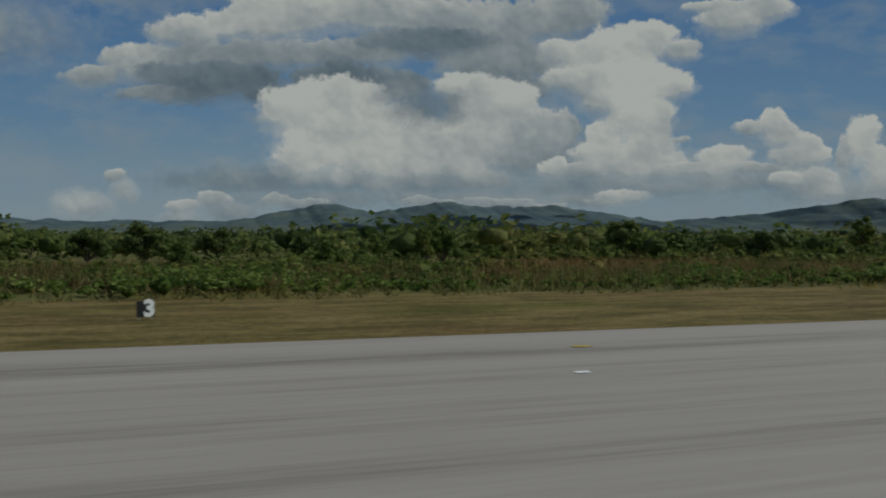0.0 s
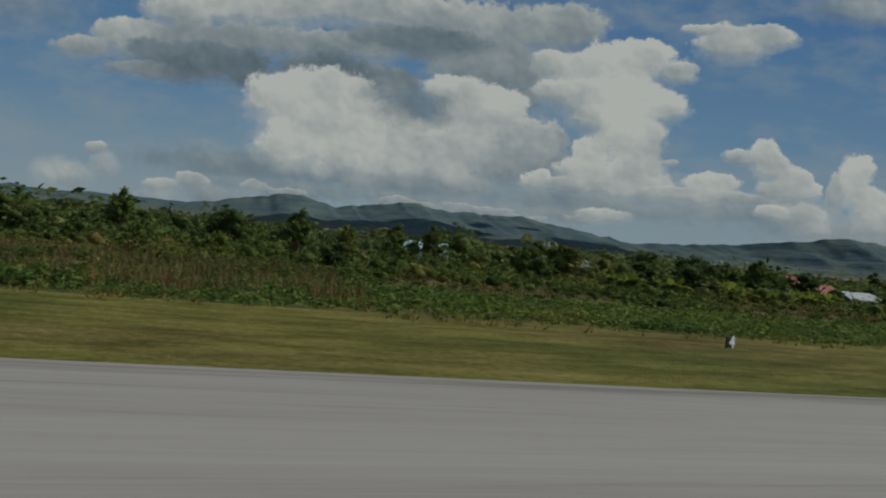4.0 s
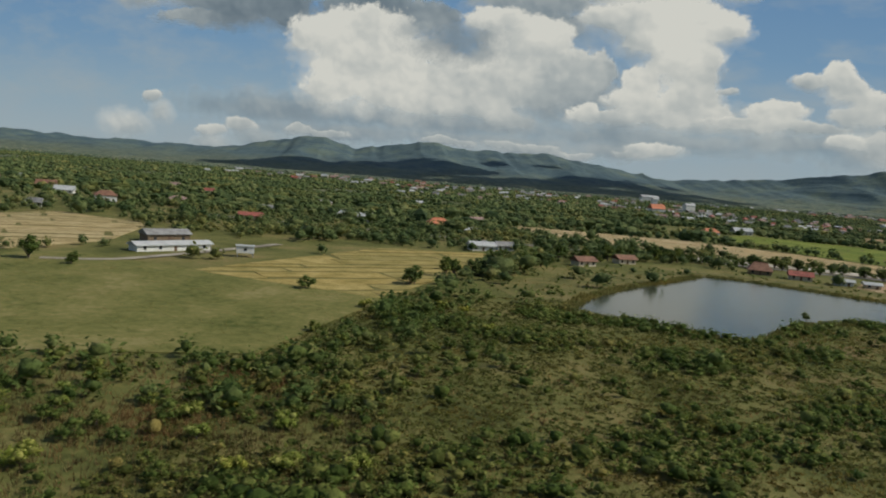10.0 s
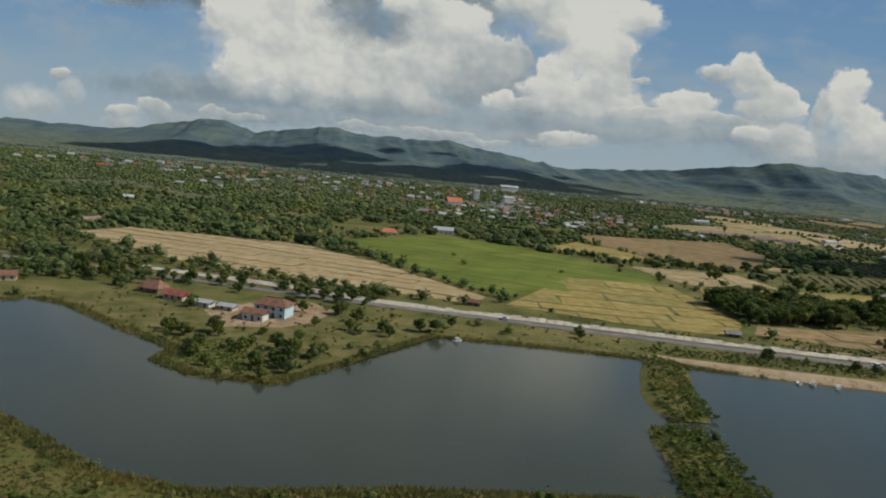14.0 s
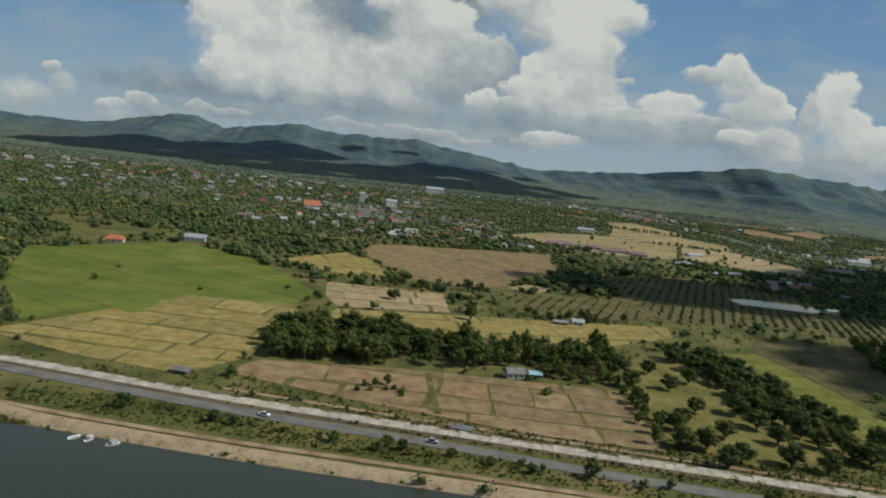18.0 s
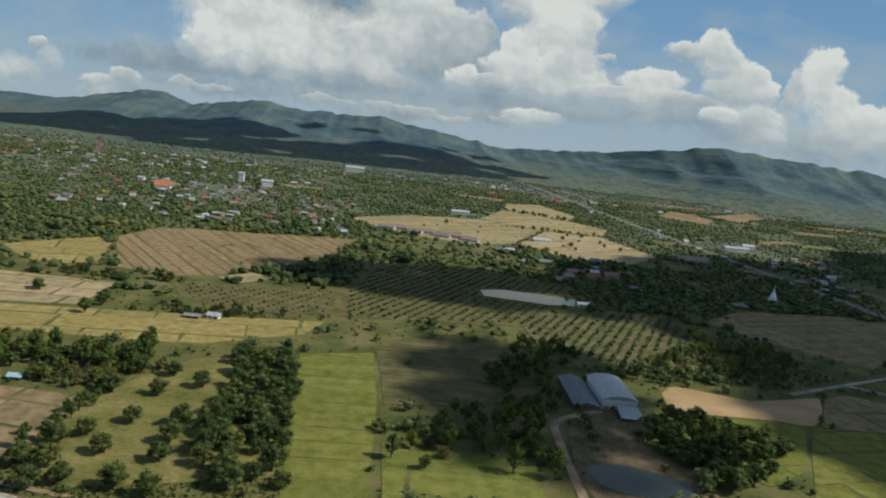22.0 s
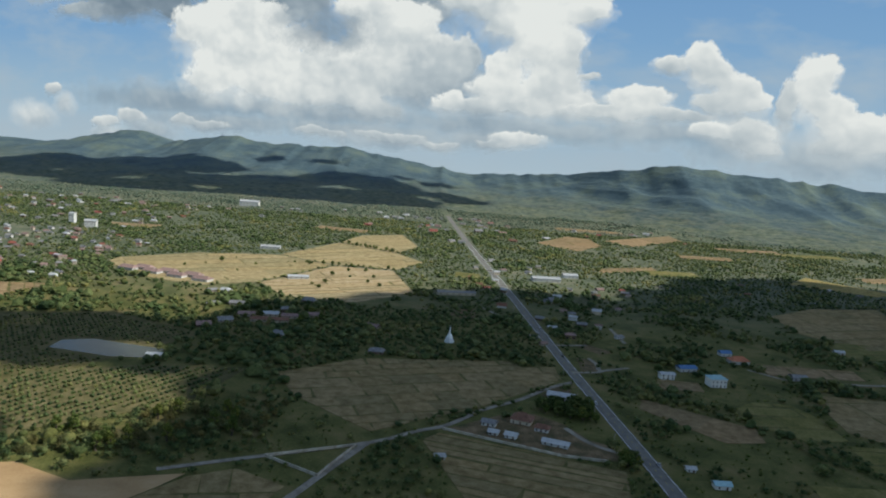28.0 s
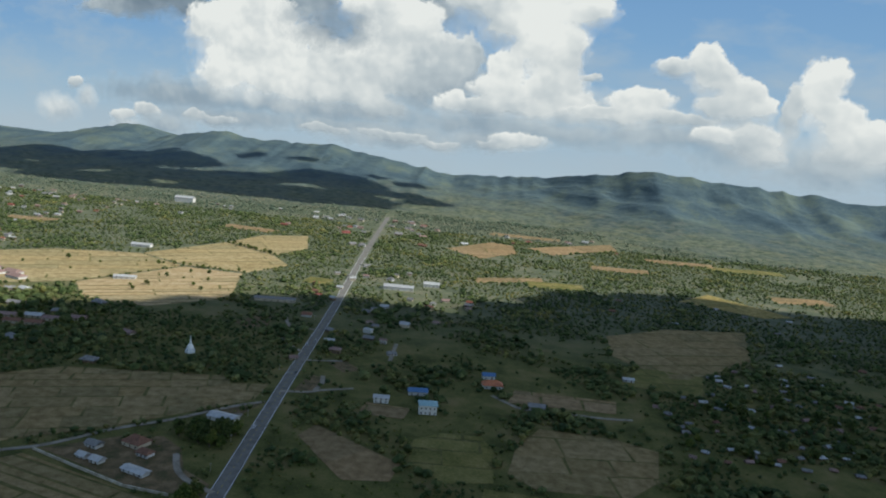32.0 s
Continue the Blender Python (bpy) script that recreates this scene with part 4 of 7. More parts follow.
def canal_bank(line):
    """The canal's far side: sloping concrete slabs with open joints, on an earth core."""
    pts = eased(line)
    core = ribbon("canal_wall", [(p.x + 0.25, p.y + 1.0) for p in pts], 0.9, EARTHY, 0.62, 0.7, 6, False)
    tagged(core, "long canal bank lined with pale sloping concrete slabs", "canal wall", kind="structure")
    rng = random.Random(5)
    reach, k = [0.0], 0
    for p, q in zip(pts, pts[1:]):
        reach.append(reach[-1] + (q - p).length)
    xs, ys = [p.x for p in pts], [p.y for p in pts]

    def at(d):
        return Vector((float(np.interp(d, reach, xs)), float(np.interp(d, reach, ys))))
    d = 0.0
    while d + 2.0 < reach[-1]:
        long = rng.uniform(1.9, 2.4)
        p, q = at(d + 0.03), at(d + long - 0.03)
        way = (q - p).normalized()
        side = Vector((-way.y, way.x))
        top, sag = 0.74 + rng.uniform(-0.13, 0.06), rng.uniform(-0.05, 0.05)
        bm = bmesh.new()
        rows = []
        for base, lift in ((p, 0.0), (q, sag)):
            z = float(lie(base.x, base.y))
            lo, hi = base - side * 0.95, base + side * (0.85 + rng.uniform(-0.1, 0.1))
            rows.append([bm.verts.new(v) for v in ((lo.x, lo.y, z + 0.06), (hi.x, hi.y, z + top + lift), (hi.x + side.x * 0.16, hi.y + side.y * 0.16, z + top + lift - 0.04), (lo.x + side.x * 0.16, lo.y + side.y * 0.16, z - 0.06))])
        for j in range(4):
            bm.faces.new((rows[0][j], rows[0][(j + 1) % 4], rows[1][(j + 1) % 4], rows[1][j]))
        bm.faces.new(rows[0][::-1])
        bm.faces.new(rows[1])
        bmesh.ops.recalc_face_normals(bm, faces=bm.faces[:])
        part("slab", bm, SLAB, core)
        d += long


SLAB = plain("stained_canal_concrete", (0.50, 0.44, 0.345), 0.9, wear=0.17, scale=0.8)
canal_bank(CANAL)
for pts, wide, stuff, words in (([(649, 161), (648.4, 147), (648, 132)], 1.7, BUND, "grassy path between the paddies"), ([(553, 124.5), (556, 117), (549, 100), (545.5, 88)], 1.0, BUND, "faint footpath along the dyke")):
    path = ribbon("path", pts, wide, stuff, 0.17)
    tagged(path, words, "path", kind="structure")
verge = ribbon("dirt_track", [(602, 140), (650, 126.5), (692, 115.5), (740, 103)], 1.4, EARTH, 0.14)
tagged(verge, "reddish dirt track behind the canal", "track", kind="structure")
farm_track = ribbon("dirt_track", [(813, 120), (815, 150), (818, 163), (833, 173)], 2.2, EARTH, 0.16)
tagged(farm_track, "red dirt track leading to the barn", "track", kind="structure")
lane = ribbon("lane", [(908, 200.8), (928, 211), (966, 230), (982, 243), (993, 251), (1007, 269), (1022, 283), (1037, 301), (1049, 312)], 2.2, LANE, 0.18)
tagged(lane, "pale dirt lane between the fields", "lane", kind="structure")
lane_two = ribbon("lane", [(966, 230), (958, 212), (944, 180), (922, 148), (905, 110)], 2.6, LANE, 0.17)
tagged(lane_two, "pale lane curving past the fields", "lane", kind="structure")
for pts in ([(1051, 326), (1063, 329), (1068, 333), (1081, 340)], [(1065, 332), (1066, 342), (1064, 352)], [(1049, 372), (1058, 374), (1068, 377)], [(1046, 384), (1036, 394), (1029, 405)], [(1044, 428), (1035, 428), (1027, 428), (1017, 450)], [(1058, 233), (1050, 237), (1042, 244), (1036, 256)], [(1144, 352), (1157, 339), (1167, 340), (1192, 339), (1207, 341)], [(1091, 386), (1090, 418)], [(1045, 296), (1036, 290)],
            [(299, 115), (309, 118.5), (316, 128.5), (323, 141), (332, 158)]):
    one = ribbon("lane", pts, 2.2, LANE, 0.16)
    tagged(one, "short pale dirt lane", "lane", kind="structure")
far_pond = sheet("water", [(819, 320), (831, 325), (866, 317), (866, 303), (849, 301), (819, 308)], WATER, 0.2, 6)
tagged(far_pond, "still farm pond mirroring the sky", "water", kind="structure")
FIELD_AREAS.append(hull([(817, 322), (831, 327), (868, 319), (868, 301), (849, 298), (817, 306)]))
pond_two = sheet("water", [(817.5, 134), (819, 137), (823, 138.5), (829, 138), (835, 135.5), (840, 132), (841, 128), (838, 124.5), (831, 123), (823, 124), (818.5, 128)], WATER, 0.24, 4)
yard = sheet("farm_yard", [(815.5, 122), (814.5, 132), (817, 146), (819.5, 160), (828, 172), (839, 171), (841, 160), (839, 148), (845, 136), (846, 124), (838, 118)], EARTHY, 0.14, 5)
tagged(yard, "bare trampled brown earth round the farm pond", "ground", kind="structure")
tagged(pond_two, "small dark pond between trees", "water", kind="structure")
FIELD_AREAS.append(hull([(815, 140), (829, 141), (843, 132), (836, 122), (818, 124)]))


# ---- buildings ----
PLOTS = []           # x, y, radius kept free of plants
WALL_WHITE = plain("white_plaster", (0.62, 0.60, 0.56), 0.9, wear=0.10)
WALL_CREAM = plain("cream_plaster", (0.55, 0.46, 0.34), 0.9, wear=0.12)
WALL_BLUE = plain("pale_blue_plaster", (0.46, 0.58, 0.61), 0.9)
WALL_GREY = plain("grey_sheet_cladding", (0.30, 0.31, 0.32), 0.6, 0.1, wear=0.15)
WALL_WOOD = plain("weathered_timber", (0.20, 0.14, 0.09), 0.9, wear=0.2)
ROOF_RED = plain("red_roof_tiles", (0.28, 0.085, 0.062), 0.75, wear=0.18, scale=1.0)
ROOF_ORANGE = plain("orange_roof_tiles", (0.48, 0.17, 0.085), 0.75, wear=0.18, scale=1.0)
ROOF_GREY = plain("grey_cement_roof", (0.24, 0.23, 0.22), 0.85, wear=0.2, scale=1.0)
ROOF_TIN = plain("pale_metal_roof", (0.47, 0.465, 0.45), 0.5, 0.1, wear=0.12, scale=0.6)
ROOF_PINK = plain("faded_pinkish_roof_tiles", (0.30, 0.195, 0.165), 0.8, wear=0.18, scale=1.0)
ROOF_BROWN = plain("brown_roof_tiles", (0.22, 0.11, 0.07), 0.8, wear=0.2, scale=1.0)
ROOF_BLUE = plain("blue_metal_roof", (0.09, 0.19, 0.36), 0.5, 0.1, wear=0.1)
ROOF_AQUA = plain("pale_aqua_roof", (0.30, 0.46, 0.49), 0.6, 0.0, wear=0.1)
GLASS = plain("dark_window_glass", (0.03, 0.035, 0.04), 0.15, spec=0.5)
TIMBER = plain("dark_door_timber", (0.12, 0.07, 0.045), 0.7)
STEEL = plain("grey_steel", (0.35, 0.36, 0.37), 0.45, 0.6)
RED_PAINT = plain("red_mast_paint", (0.55, 0.06, 0.03), 0.5)
WHITE_PAINT = plain("white_paint", (0.80, 0.80, 0.78), 0.5, wear=0.06)
BLACK_PAINT = plain("black_paint", (0.02, 0.02, 0.022), 0.5)
YELLOW_PAINT = plain("yellow_runway_paint", (0.50, 0.36, 0.06), 0.7)
TYRE = plain("tyre_rubber", (0.02, 0.02, 0.02), 0.85)


def gable(w, d, rise, over, thick=0.12, hip=0.0):
    """A roof with thick slopes; hip: how far the ends slope in, as a share of the ridge."""
    bm = bmesh.new()
    x, y = w / 2 + over, d / 2 + over
    r = x - hip * (y if y < x else x * 0.9)
    drop = rise * over / (d / 2)
    for lift in (0, thick):
        a = [bm.verts.new(p) for p in ((-x, -y, -drop + lift), (x, -y, -drop + lift), (x, y, -drop + lift), (-x, y, -drop + lift), (-r, 0, rise + lift), (r, 0, rise + lift))]
        order = ((0, 1, 5, 4), (2, 3, 4, 5), (1, 2, 5), (3, 0, 4))
        for f in order if hip or lift == 0 else order[:2] + order[2:]:
            bm.faces.new([a[k] for k in (f if lift else f[::-1])])
        if lift:
            for p, q in ((0, 1), (1, 2), (2, 3), (3, 0)):
                bm.faces.new((low[p], low[q], a[q], a[p]))
        low = a
    bmesh.ops.recalc_face_normals(bm, faces=bm.faces[:])
    return bm


def house(x, y, turn, w, d, h, rise, roof, wall, label, name="house", windows=3, over=0.4, hip=0.0, storeys=1, group="", keep=None, door=True, ridge_cap=False):
    """A house: walls, roof, and the windows and door that show."""
    z = float(lie(x, y))
    top = bpy.data.objects.new(name, None)
    scene.collection.objects.link(top)
    bm = bmesh.new()
    box(bm, -w / 2, w / 2, -d / 2, d / 2, -0.3, h)
    if not hip:
        a = [bm.verts.new(p) for p in ((-w / 2, -d / 2, h), (-w / 2, d / 2, h), (-w / 2, 0, h + rise), (w / 2, -d / 2, h), (w / 2, d / 2, h), (w / 2, 0, h + rise))]
        bm.faces.new((a[0], a[2], a[1]))
        bm.faces.new((a[3], a[4], a[5]))
    part("wall", bm, wall, top)
    roof_ob = part("roof", gable(w, d, rise, over, 0.12, hip), roof, top)
    roof_ob.location.z = h + 0.02
    if ridge_cap:
        bm = bmesh.new()
        r = (w / 2 + over) - hip * min(d / 2 + over, w / 2)
        box(bm, -r, r, -0.12, 0.12, rise + 0.06, rise + 0.24)
        part("ridge", bm, roof, roof_ob)
    for s in range(storeys):
        base = 0.35 + s * h / storeys
        for k in range(windows):
            px = -w / 2 + (k + 0.5) * w / windows
            if door and s == 0 and k == windows // 2:
                bm = bmesh.new()
                box(bm, px - 0.28, px + 0.28, -d / 2 - 0.05, -d / 2 + 0.05, 0, min(1.2, h * 0.75))
                part("door", bm, TIMBER, top)
                continue
            bm = bmesh.new()
            box(bm, px - 0.3, px + 0.3, -d / 2 - 0.04, -d / 2 + 0.04, base, base + 0.65)
            part("window", bm, GLASS, top)
    top.matrix_world = pose(x, y, z, 0, 0, turn)
    PLOTS.append((x, y, keep if keep else 0.62 * max(w, d)))
    return tagged(top, label, "house" if name == "house" else name.replace("_", " "), group)


# near the airfield
house(114, 52, -6, 5.4, 3.4, 1.2, 1.0, ROOF_RED, WALL_WHITE, "white house with a red tiled gable roof", ridge_cap=True)
house(99, 57, 4, 4.2, 2.6, 1.1, 0.6, ROOF_GREY, WALL_WOOD, "low timber shed with a grey cement roof", "shed", 2)
house(84, 66, 0, 5.0, 2.8, 1.1, 0.7, ROOF_GREY, WALL_CREAM, "low house under a grey sheet roof")
house(157, 88, 4, 6.2, 3.4, 1.6, 0.8, ROOF_AQUA, WALL_WHITE, "small house with a pale aqua roof")
house(168, 70, 6, 4.8, 3.0, 1.5, 0.6, ROOF_GREY, WALL_WOOD, "timber shed with a weathered grey roof", "shed", 2)
house(203, 78, -5, 7.0, 4.6, 1.5, 1.1, ROOF_RED, WALL_WHITE, "house with a rusty red hipped roof", hip=0.8, ridge_cap=True)
house(213.5, 56.5, 8, 6.4, 3.0, 1.0, 0.5, ROOF_TIN, WALL_CREAM, "low shed with a pale corrugated metal roof", "shed", 3)
house(208, 60, 8, 5.0, 3.0, 1.1, 0.6, ROOF_GREY, WALL_CREAM, "shed with a dull grey sheet roof", "shed", 2)
house(192, 56, 0, 3.2, 2.4, 1.0, 0.5, ROOF_TIN, WALL_WHITE, "small white outbuilding with a metal roof", "outbuilding", 2)
house(197, 66, 15, 4.0, 2.6, 1.1, 0.7, ROOF_RED, WALL_WHITE, "small house with a bright red roof", windows=2)
house(231, 61.5, 12, 3.6, 2.6, 1.2, 0.6, ROOF_TIN, WALL_WHITE, "small white house with a metal roof by the trees", windows=2)
house(309, 151.5, 38, 9.0, 4.2, 1.6, 0.8, ROOF_GREY, WALL_WOOD, "long open barn with a grey roof", "barn", 3)
house(314, 136.5, 42, 15.0, 3.2, 1.2, 0.5, ROOF_TIN, WALL_WHITE, "long low white building with a metal roof", windows=5)
house(381, 177, 12, 6.5, 3.6, 1.4, 0.8, ROOF_TIN, WALL_WHITE, "white house with a grey-white roof", windows=3)
house(388, 182, 8, 4.5, 3.0, 1.3, 0.8, ROOF_GREY, WALL_WHITE, "small house with a grey roof")
house(376.5, 240, 5, 7.5, 5.0, 2.2, 1.6, ROOF_ORANGE, WALL_WHITE, "white house with a bright orange tiled roof", hip=0.8, ridge_cap=True)
house(386, 231, 0, 5.0, 3.0, 1.2, 0.6, ROOF_TIN, WALL_WHITE, "white shed with a metal roof", "shed", 2)
house(402, 157, 20, 5.0, 3.0, 1.3, 0.8, ROOF_BROWN, WALL_CREAM, "brown-roofed house by the reservoir")
house(416, 168, 15, 5.0, 3.0, 1.3, 0.8, ROOF_BROWN, WALL_CREAM, "brown-roofed house by the reservoir")
house(450, 164, -25, 5.2, 4.0, 1.3, 1.6, ROOF_BROWN, WALL_WOOD, "dark timber house with a steep roof", hip=0.6, ridge_cap=True)
house(456.5, 157, -25, 5.0, 3.0, 1.2, 0.8, ROOF_RED, WALL_CREAM, "low house with a red roof by the water")
house(463.5, 151, -25, 4.0, 2.6, 1.1, 0.4, ROOF_TIN, WALL_WHITE, "white shed with a metal roof", "shed", 2)
house(469, 148.5, -25, 3.4, 2.4, 1.0, 0.4, ROOF_TIN, WALL_CREAM, "small shed with a metal roof", "shed", 2)
house(479, 145, -20, 7.0, 5.0, 2.8, 1.1, ROOF_BROWN, WALL_BLUE, "two-storey house with pale blue walls and a brown roof", storeys=2, windows=4, hip=0.7, ridge_cap=True)
house(475.5, 140.5, -20, 4.5, 3.2, 1.7, 0.7, ROOF_BROWN, WALL_WHITE, "white annexe with a brown roof", windows=3)
house(521, 331, 5, 8.0, 4.6, 1.6, 1.5, ROOF_ORANGE, WALL_WHITE, "house with an orange roof behind the green field", hip=0.7, windows=3)
house(552, 357, 0, 10.0, 5.0, 2.0, 1.4, ROOF_TIN, WALL_WHITE, "white hall with a pale roof", "hall", 4)
house(712, 233.5, -10, 4.0, 2.8, 1.4, 0.7, ROOF_TIN, WALL_WHITE, "small white farm house with a metal roof", windows=2)
house(705, 232, -5, 5.0, 2.4, 1.0, 0.5, ROOF_GREY, WALL_WOOD, "brown timber farm shed under a tin roof", "shed", 2)
house(672, 163.5, 10, 4.6, 3.2, 1.6, 0.9, ROOF_GREY, WALL_WHITE, "white farm house among trees with a grey roof", windows=3)
house(678, 165, 0, 3.0, 2.2, 1.0, 0.5, ROOF_AQUA, WALL_WOOD, "shed with a faded aqua roof", "shed", 2)
house(652, 123.5, -20, 3.6, 1.6, 0.9, 0.4, ROOF_GREY, WALL_WOOD, "small open field shelter with a sheet roof", "field_shelter", 2, door=False)
house(591, 149, -15, 3.2, 2.0, 1.0, 0.5, ROOF_GREY, WALL_WOOD, "small roadside shelter with a grey roof", "field_shelter", 2, door=False)
house(529, 170, -20, 3.4, 2.0, 1.0, 0.5, ROOF_BROWN, WALL_WOOD, "small roadside shelter with a brown roof", "field_shelter", 2, door=False)
house(873, 411, 0, 9.0, 4.5, 1.6, 1.0, ROOF_GREY, WALL_CREAM, "farm house with a grey roof")
house(866, 306, 10, 6.0, 3.4, 1.2, 0.6, ROOF_TIN, WALL_WHITE, "white pump shed beside the pond", "shed", 2)
for k in range(7):
    house(776 + 9.5 * k, 490 - 3.4 * k + (k % 2) * 7, -18, 12, 6.5, 1.8, 1.5, ROOF_PINK, WALL_WHITE, "row house with a faded pinkish roof at the field's edge", windows=3, hip=0.5, group="pink-roofed row houses")
house(890, 500, 15, 14, 5, 1.8, 0.8, ROOF_TIN, WALL_WHITE, "long white hall beside the row houses", "hall", 4)
for dx, dy, r in ((0, 0, ROOF_PINK), (12, 4, ROOF_TIN), (23, 2, ROOF_PINK), (9, -9, ROOF_BROWN), (20, -8, ROOF_BROWN), (34, 8, ROOF_PINK)):
    house(884 + dx, 388 + dy, 8, 8.5, 4.4, 1.5, 1.0, r, WALL_CREAM, "farm building with a long pitched roof", "farm_building", 3, group="farm buildings in the grove")
house(843, 618, 5, 16, 6, 2.2, 1.0, ROOF_TIN, WALL_WHITE, "long white building beyond the golden field", "hall", 5)
# along the highway
house(1040, 289, -15, 11.0, 5.5, 1.6, 0.8, ROOF_TIN, WALL_WHITE, "white roadside building with a bright metal roof", "hall", 4)
house(1020.5, 259, -20, 7.5, 6.0, 1.8, 1.8, ROOF_BROWN, WALL_CREAM, "house with a big brown hipped roof", hip=0.8, ridge_cap=True)
house(1008, 254, -20, 5.0, 3.4, 1.4, 0.8, ROOF_GREY, WALL_WHITE, "white house with a grey roof in the compound")
house(1030, 239.5, -20, 9.0, 3.4, 1.2, 0.5, ROOF_TIN, WALL_WHITE, "long shed with a bright metal roof", "shed", 4)
house(1015, 243.5, -20, 4.0, 3.0, 1.3, 0.8, ROOF_TIN, WALL_WHITE, "small white cottage in the compound", windows=2)
house(1009, 245.5, -20, 3.4, 2.6, 1.2, 0.7, ROOF_TIN, WALL_WHITE, "small white cottage in the compound", windows=2)
house(1027, 252, -20, 5.0, 3.5, 1.5, 1.0, ROOF_BROWN, WALL_WHITE, "brown-roofed cottage in the compound", hip=0.6)
house(1116.5, 322, 8, 7.5, 6.0, 4.0, 1.0, ROOF_AQUA, WALL_WHITE, "two-storey white house with an aqua roof", storeys=2, windows=4, hip=0.7, ridge_cap=True)
house(1110, 343, 10, 8.5, 5.0, 1.8, 1.0, ROOF_BLUE, WALL_WHITE, "house with a bright blue metal roof", windows=3)
house(1095.6, 328, 5, 6.5, 4.0, 2.4, 0.7, ROOF_TIN, WALL_WHITE, "white house with a pale roof", storeys=2, windows=3)
house(1142, 377, 10, 6.0, 4.0, 1.8, 1.0, ROOF_BLUE, WALL_WHITE, "small house with a blue roof", windows=2)
house(1144, 364, 8, 9.5, 6.0, 1.8, 1.6, ROOF_ORANGE, WALL_WHITE, "house with a big orange tiled roof", hip=0.8, ridge_cap=True)
house(1164, 341, 0, 7.0, 5.0, 1.8, 0.8, ROOF_GREY, WALL_WHITE, "grey-roofed house beside the lane", windows=3)
house(1215, 398, 0, 5.5, 3.5, 1.4, 0.6, ROOF_TIN, WALL_WHITE, "white shed with a pale roof in the paddock", "shed", 2)
house(1078, 215, 0, 5.0, 3.2, 1.5, 0.7, ROOF_AQUA, WALL_WHITE, "small roadside house with an aqua roof", windows=2)
house(1072, 226, 0, 3.0, 2.4, 1.2, 0.5, ROOF_TIN, WALL_WHITE, "roadside kiosk with a metal roof", "kiosk", 2)
house(990, 222, 10, 3.0, 2.4, 1.2, 0.6, ROOF_TIN, WALL_WHITE, "small white field house", windows=2)
house(1000, 485, 10, 26, 6, 1.8, 0.8, ROOF_GREY, WALL_CREAM, "very long low warehouse beside the highway", "warehouse", 6)
house(1072, 560, 5, 22, 8, 2.4, 1.2, ROOF_TIN, WALL_WHITE, "white roadside warehouse with a metal roof", "warehouse", 5)
house(1095, 582, 5, 12, 6, 2.4, 1.2, ROOF_TIN, WALL_WHITE, "white roadside shop building", "shop", 4)
house(740, 940, 0, 24, 9, 6, 2.0, ROOF_TIN, WALL_WHITE, "large white building far in the woods", "hall", 6, storeys=2)
house(667, 664, 10, 10, 6, 6, 1.5, ROOF_TIN, WALL_WHITE, "white four-storey building in the town", "town_building", 5, storeys=3)
house(598, 578, 5, 12, 8, 3.5, 3.5, ROOF_ORANGE, WALL_WHITE, "temple hall with a steep orange roof", "temple_hall", 4, ridge_cap=True)
house(640, 684, 0, 5, 5, 9, 1.0, ROOF_TIN, WALL_WHITE, "slender white tower block in the town", "town_building", 3, storeys=3)


# scattered village and town houses, farther off
def village(n, x0, x1, y0, y1, seed, group, size=(6.0, 9.0), bias=0.5):
    rng = random.Random(seed)
    done = 0
    roofs = (ROOF_TIN, ROOF_GREY, ROOF_GREY, ROOF_PINK, ROOF_TIN, ROOF_BROWN, ROOF_PINK, ROOF_GREY, ROOF_GREY, ROOF_TIN, ROOF_PINK, ROOF_RED)
    words = {ROOF_TIN: "pale metal", ROOF_GREY: "grey cement", ROOF_RED: "red tiled", ROOF_BROWN: "brown tiled", ROOF_PINK: "faded pinkish", ROOF_ORANGE: "orange tiled", ROOF_BLUE: "blue metal"}
    tries = 0
    while done < n and tries < n * 30:
        tries += 1
        x, y = rng.uniform(x0, x1), rng.uniform(y0, y1)
        if any((x - a) ** 2 + (y - b) ** 2 < (c + 5) ** 2 for a, b, c in PLOTS) or any(inside_one(x, y, r) for r in FIELD_AREAS):
            continue
        roof, w = rng.choice(roofs), rng.uniform(*size)
        wall = rng.choice((WALL_WHITE, WALL_CREAM, WALL_CREAM, WALL_WOOD))
        near = y < 430
        low = "shade" in group
        if low:
            roof = rng.choice((ROOF_GREY, ROOF_BROWN, ROOF_TIN, ROOF_GREY, ROOF_TIN, ROOF_PINK))
            wall = rng.choice((WALL_WOOD, WALL_WOOD, WALL_CREAM))
        house(x, y, rng.uniform(-30, 30), w, w * rng.uniform(0.5, 0.75), 0.75 if low else rng.choice((1.2, 1.4, 2.2)), w * rng.uniform(0.13, 0.24), roof, wall,
              "village house with a %s roof among trees" % words[roof], "town_house" if "town" in group else "house", windows=3 if near else 0, hip=rng.choice((0, 0, 0.7)), group=group, keep=(0.2 if "shade" in group else 0.34) * w)
        done += 1


def inside_one(x, y, ring):
    return all((b[0] - a[0]) * (y - a[1]) - (b[1] - a[1]) * (x - a[0]) >= -2 for a, b in zip(ring, ring[1:] + ring[:1]))


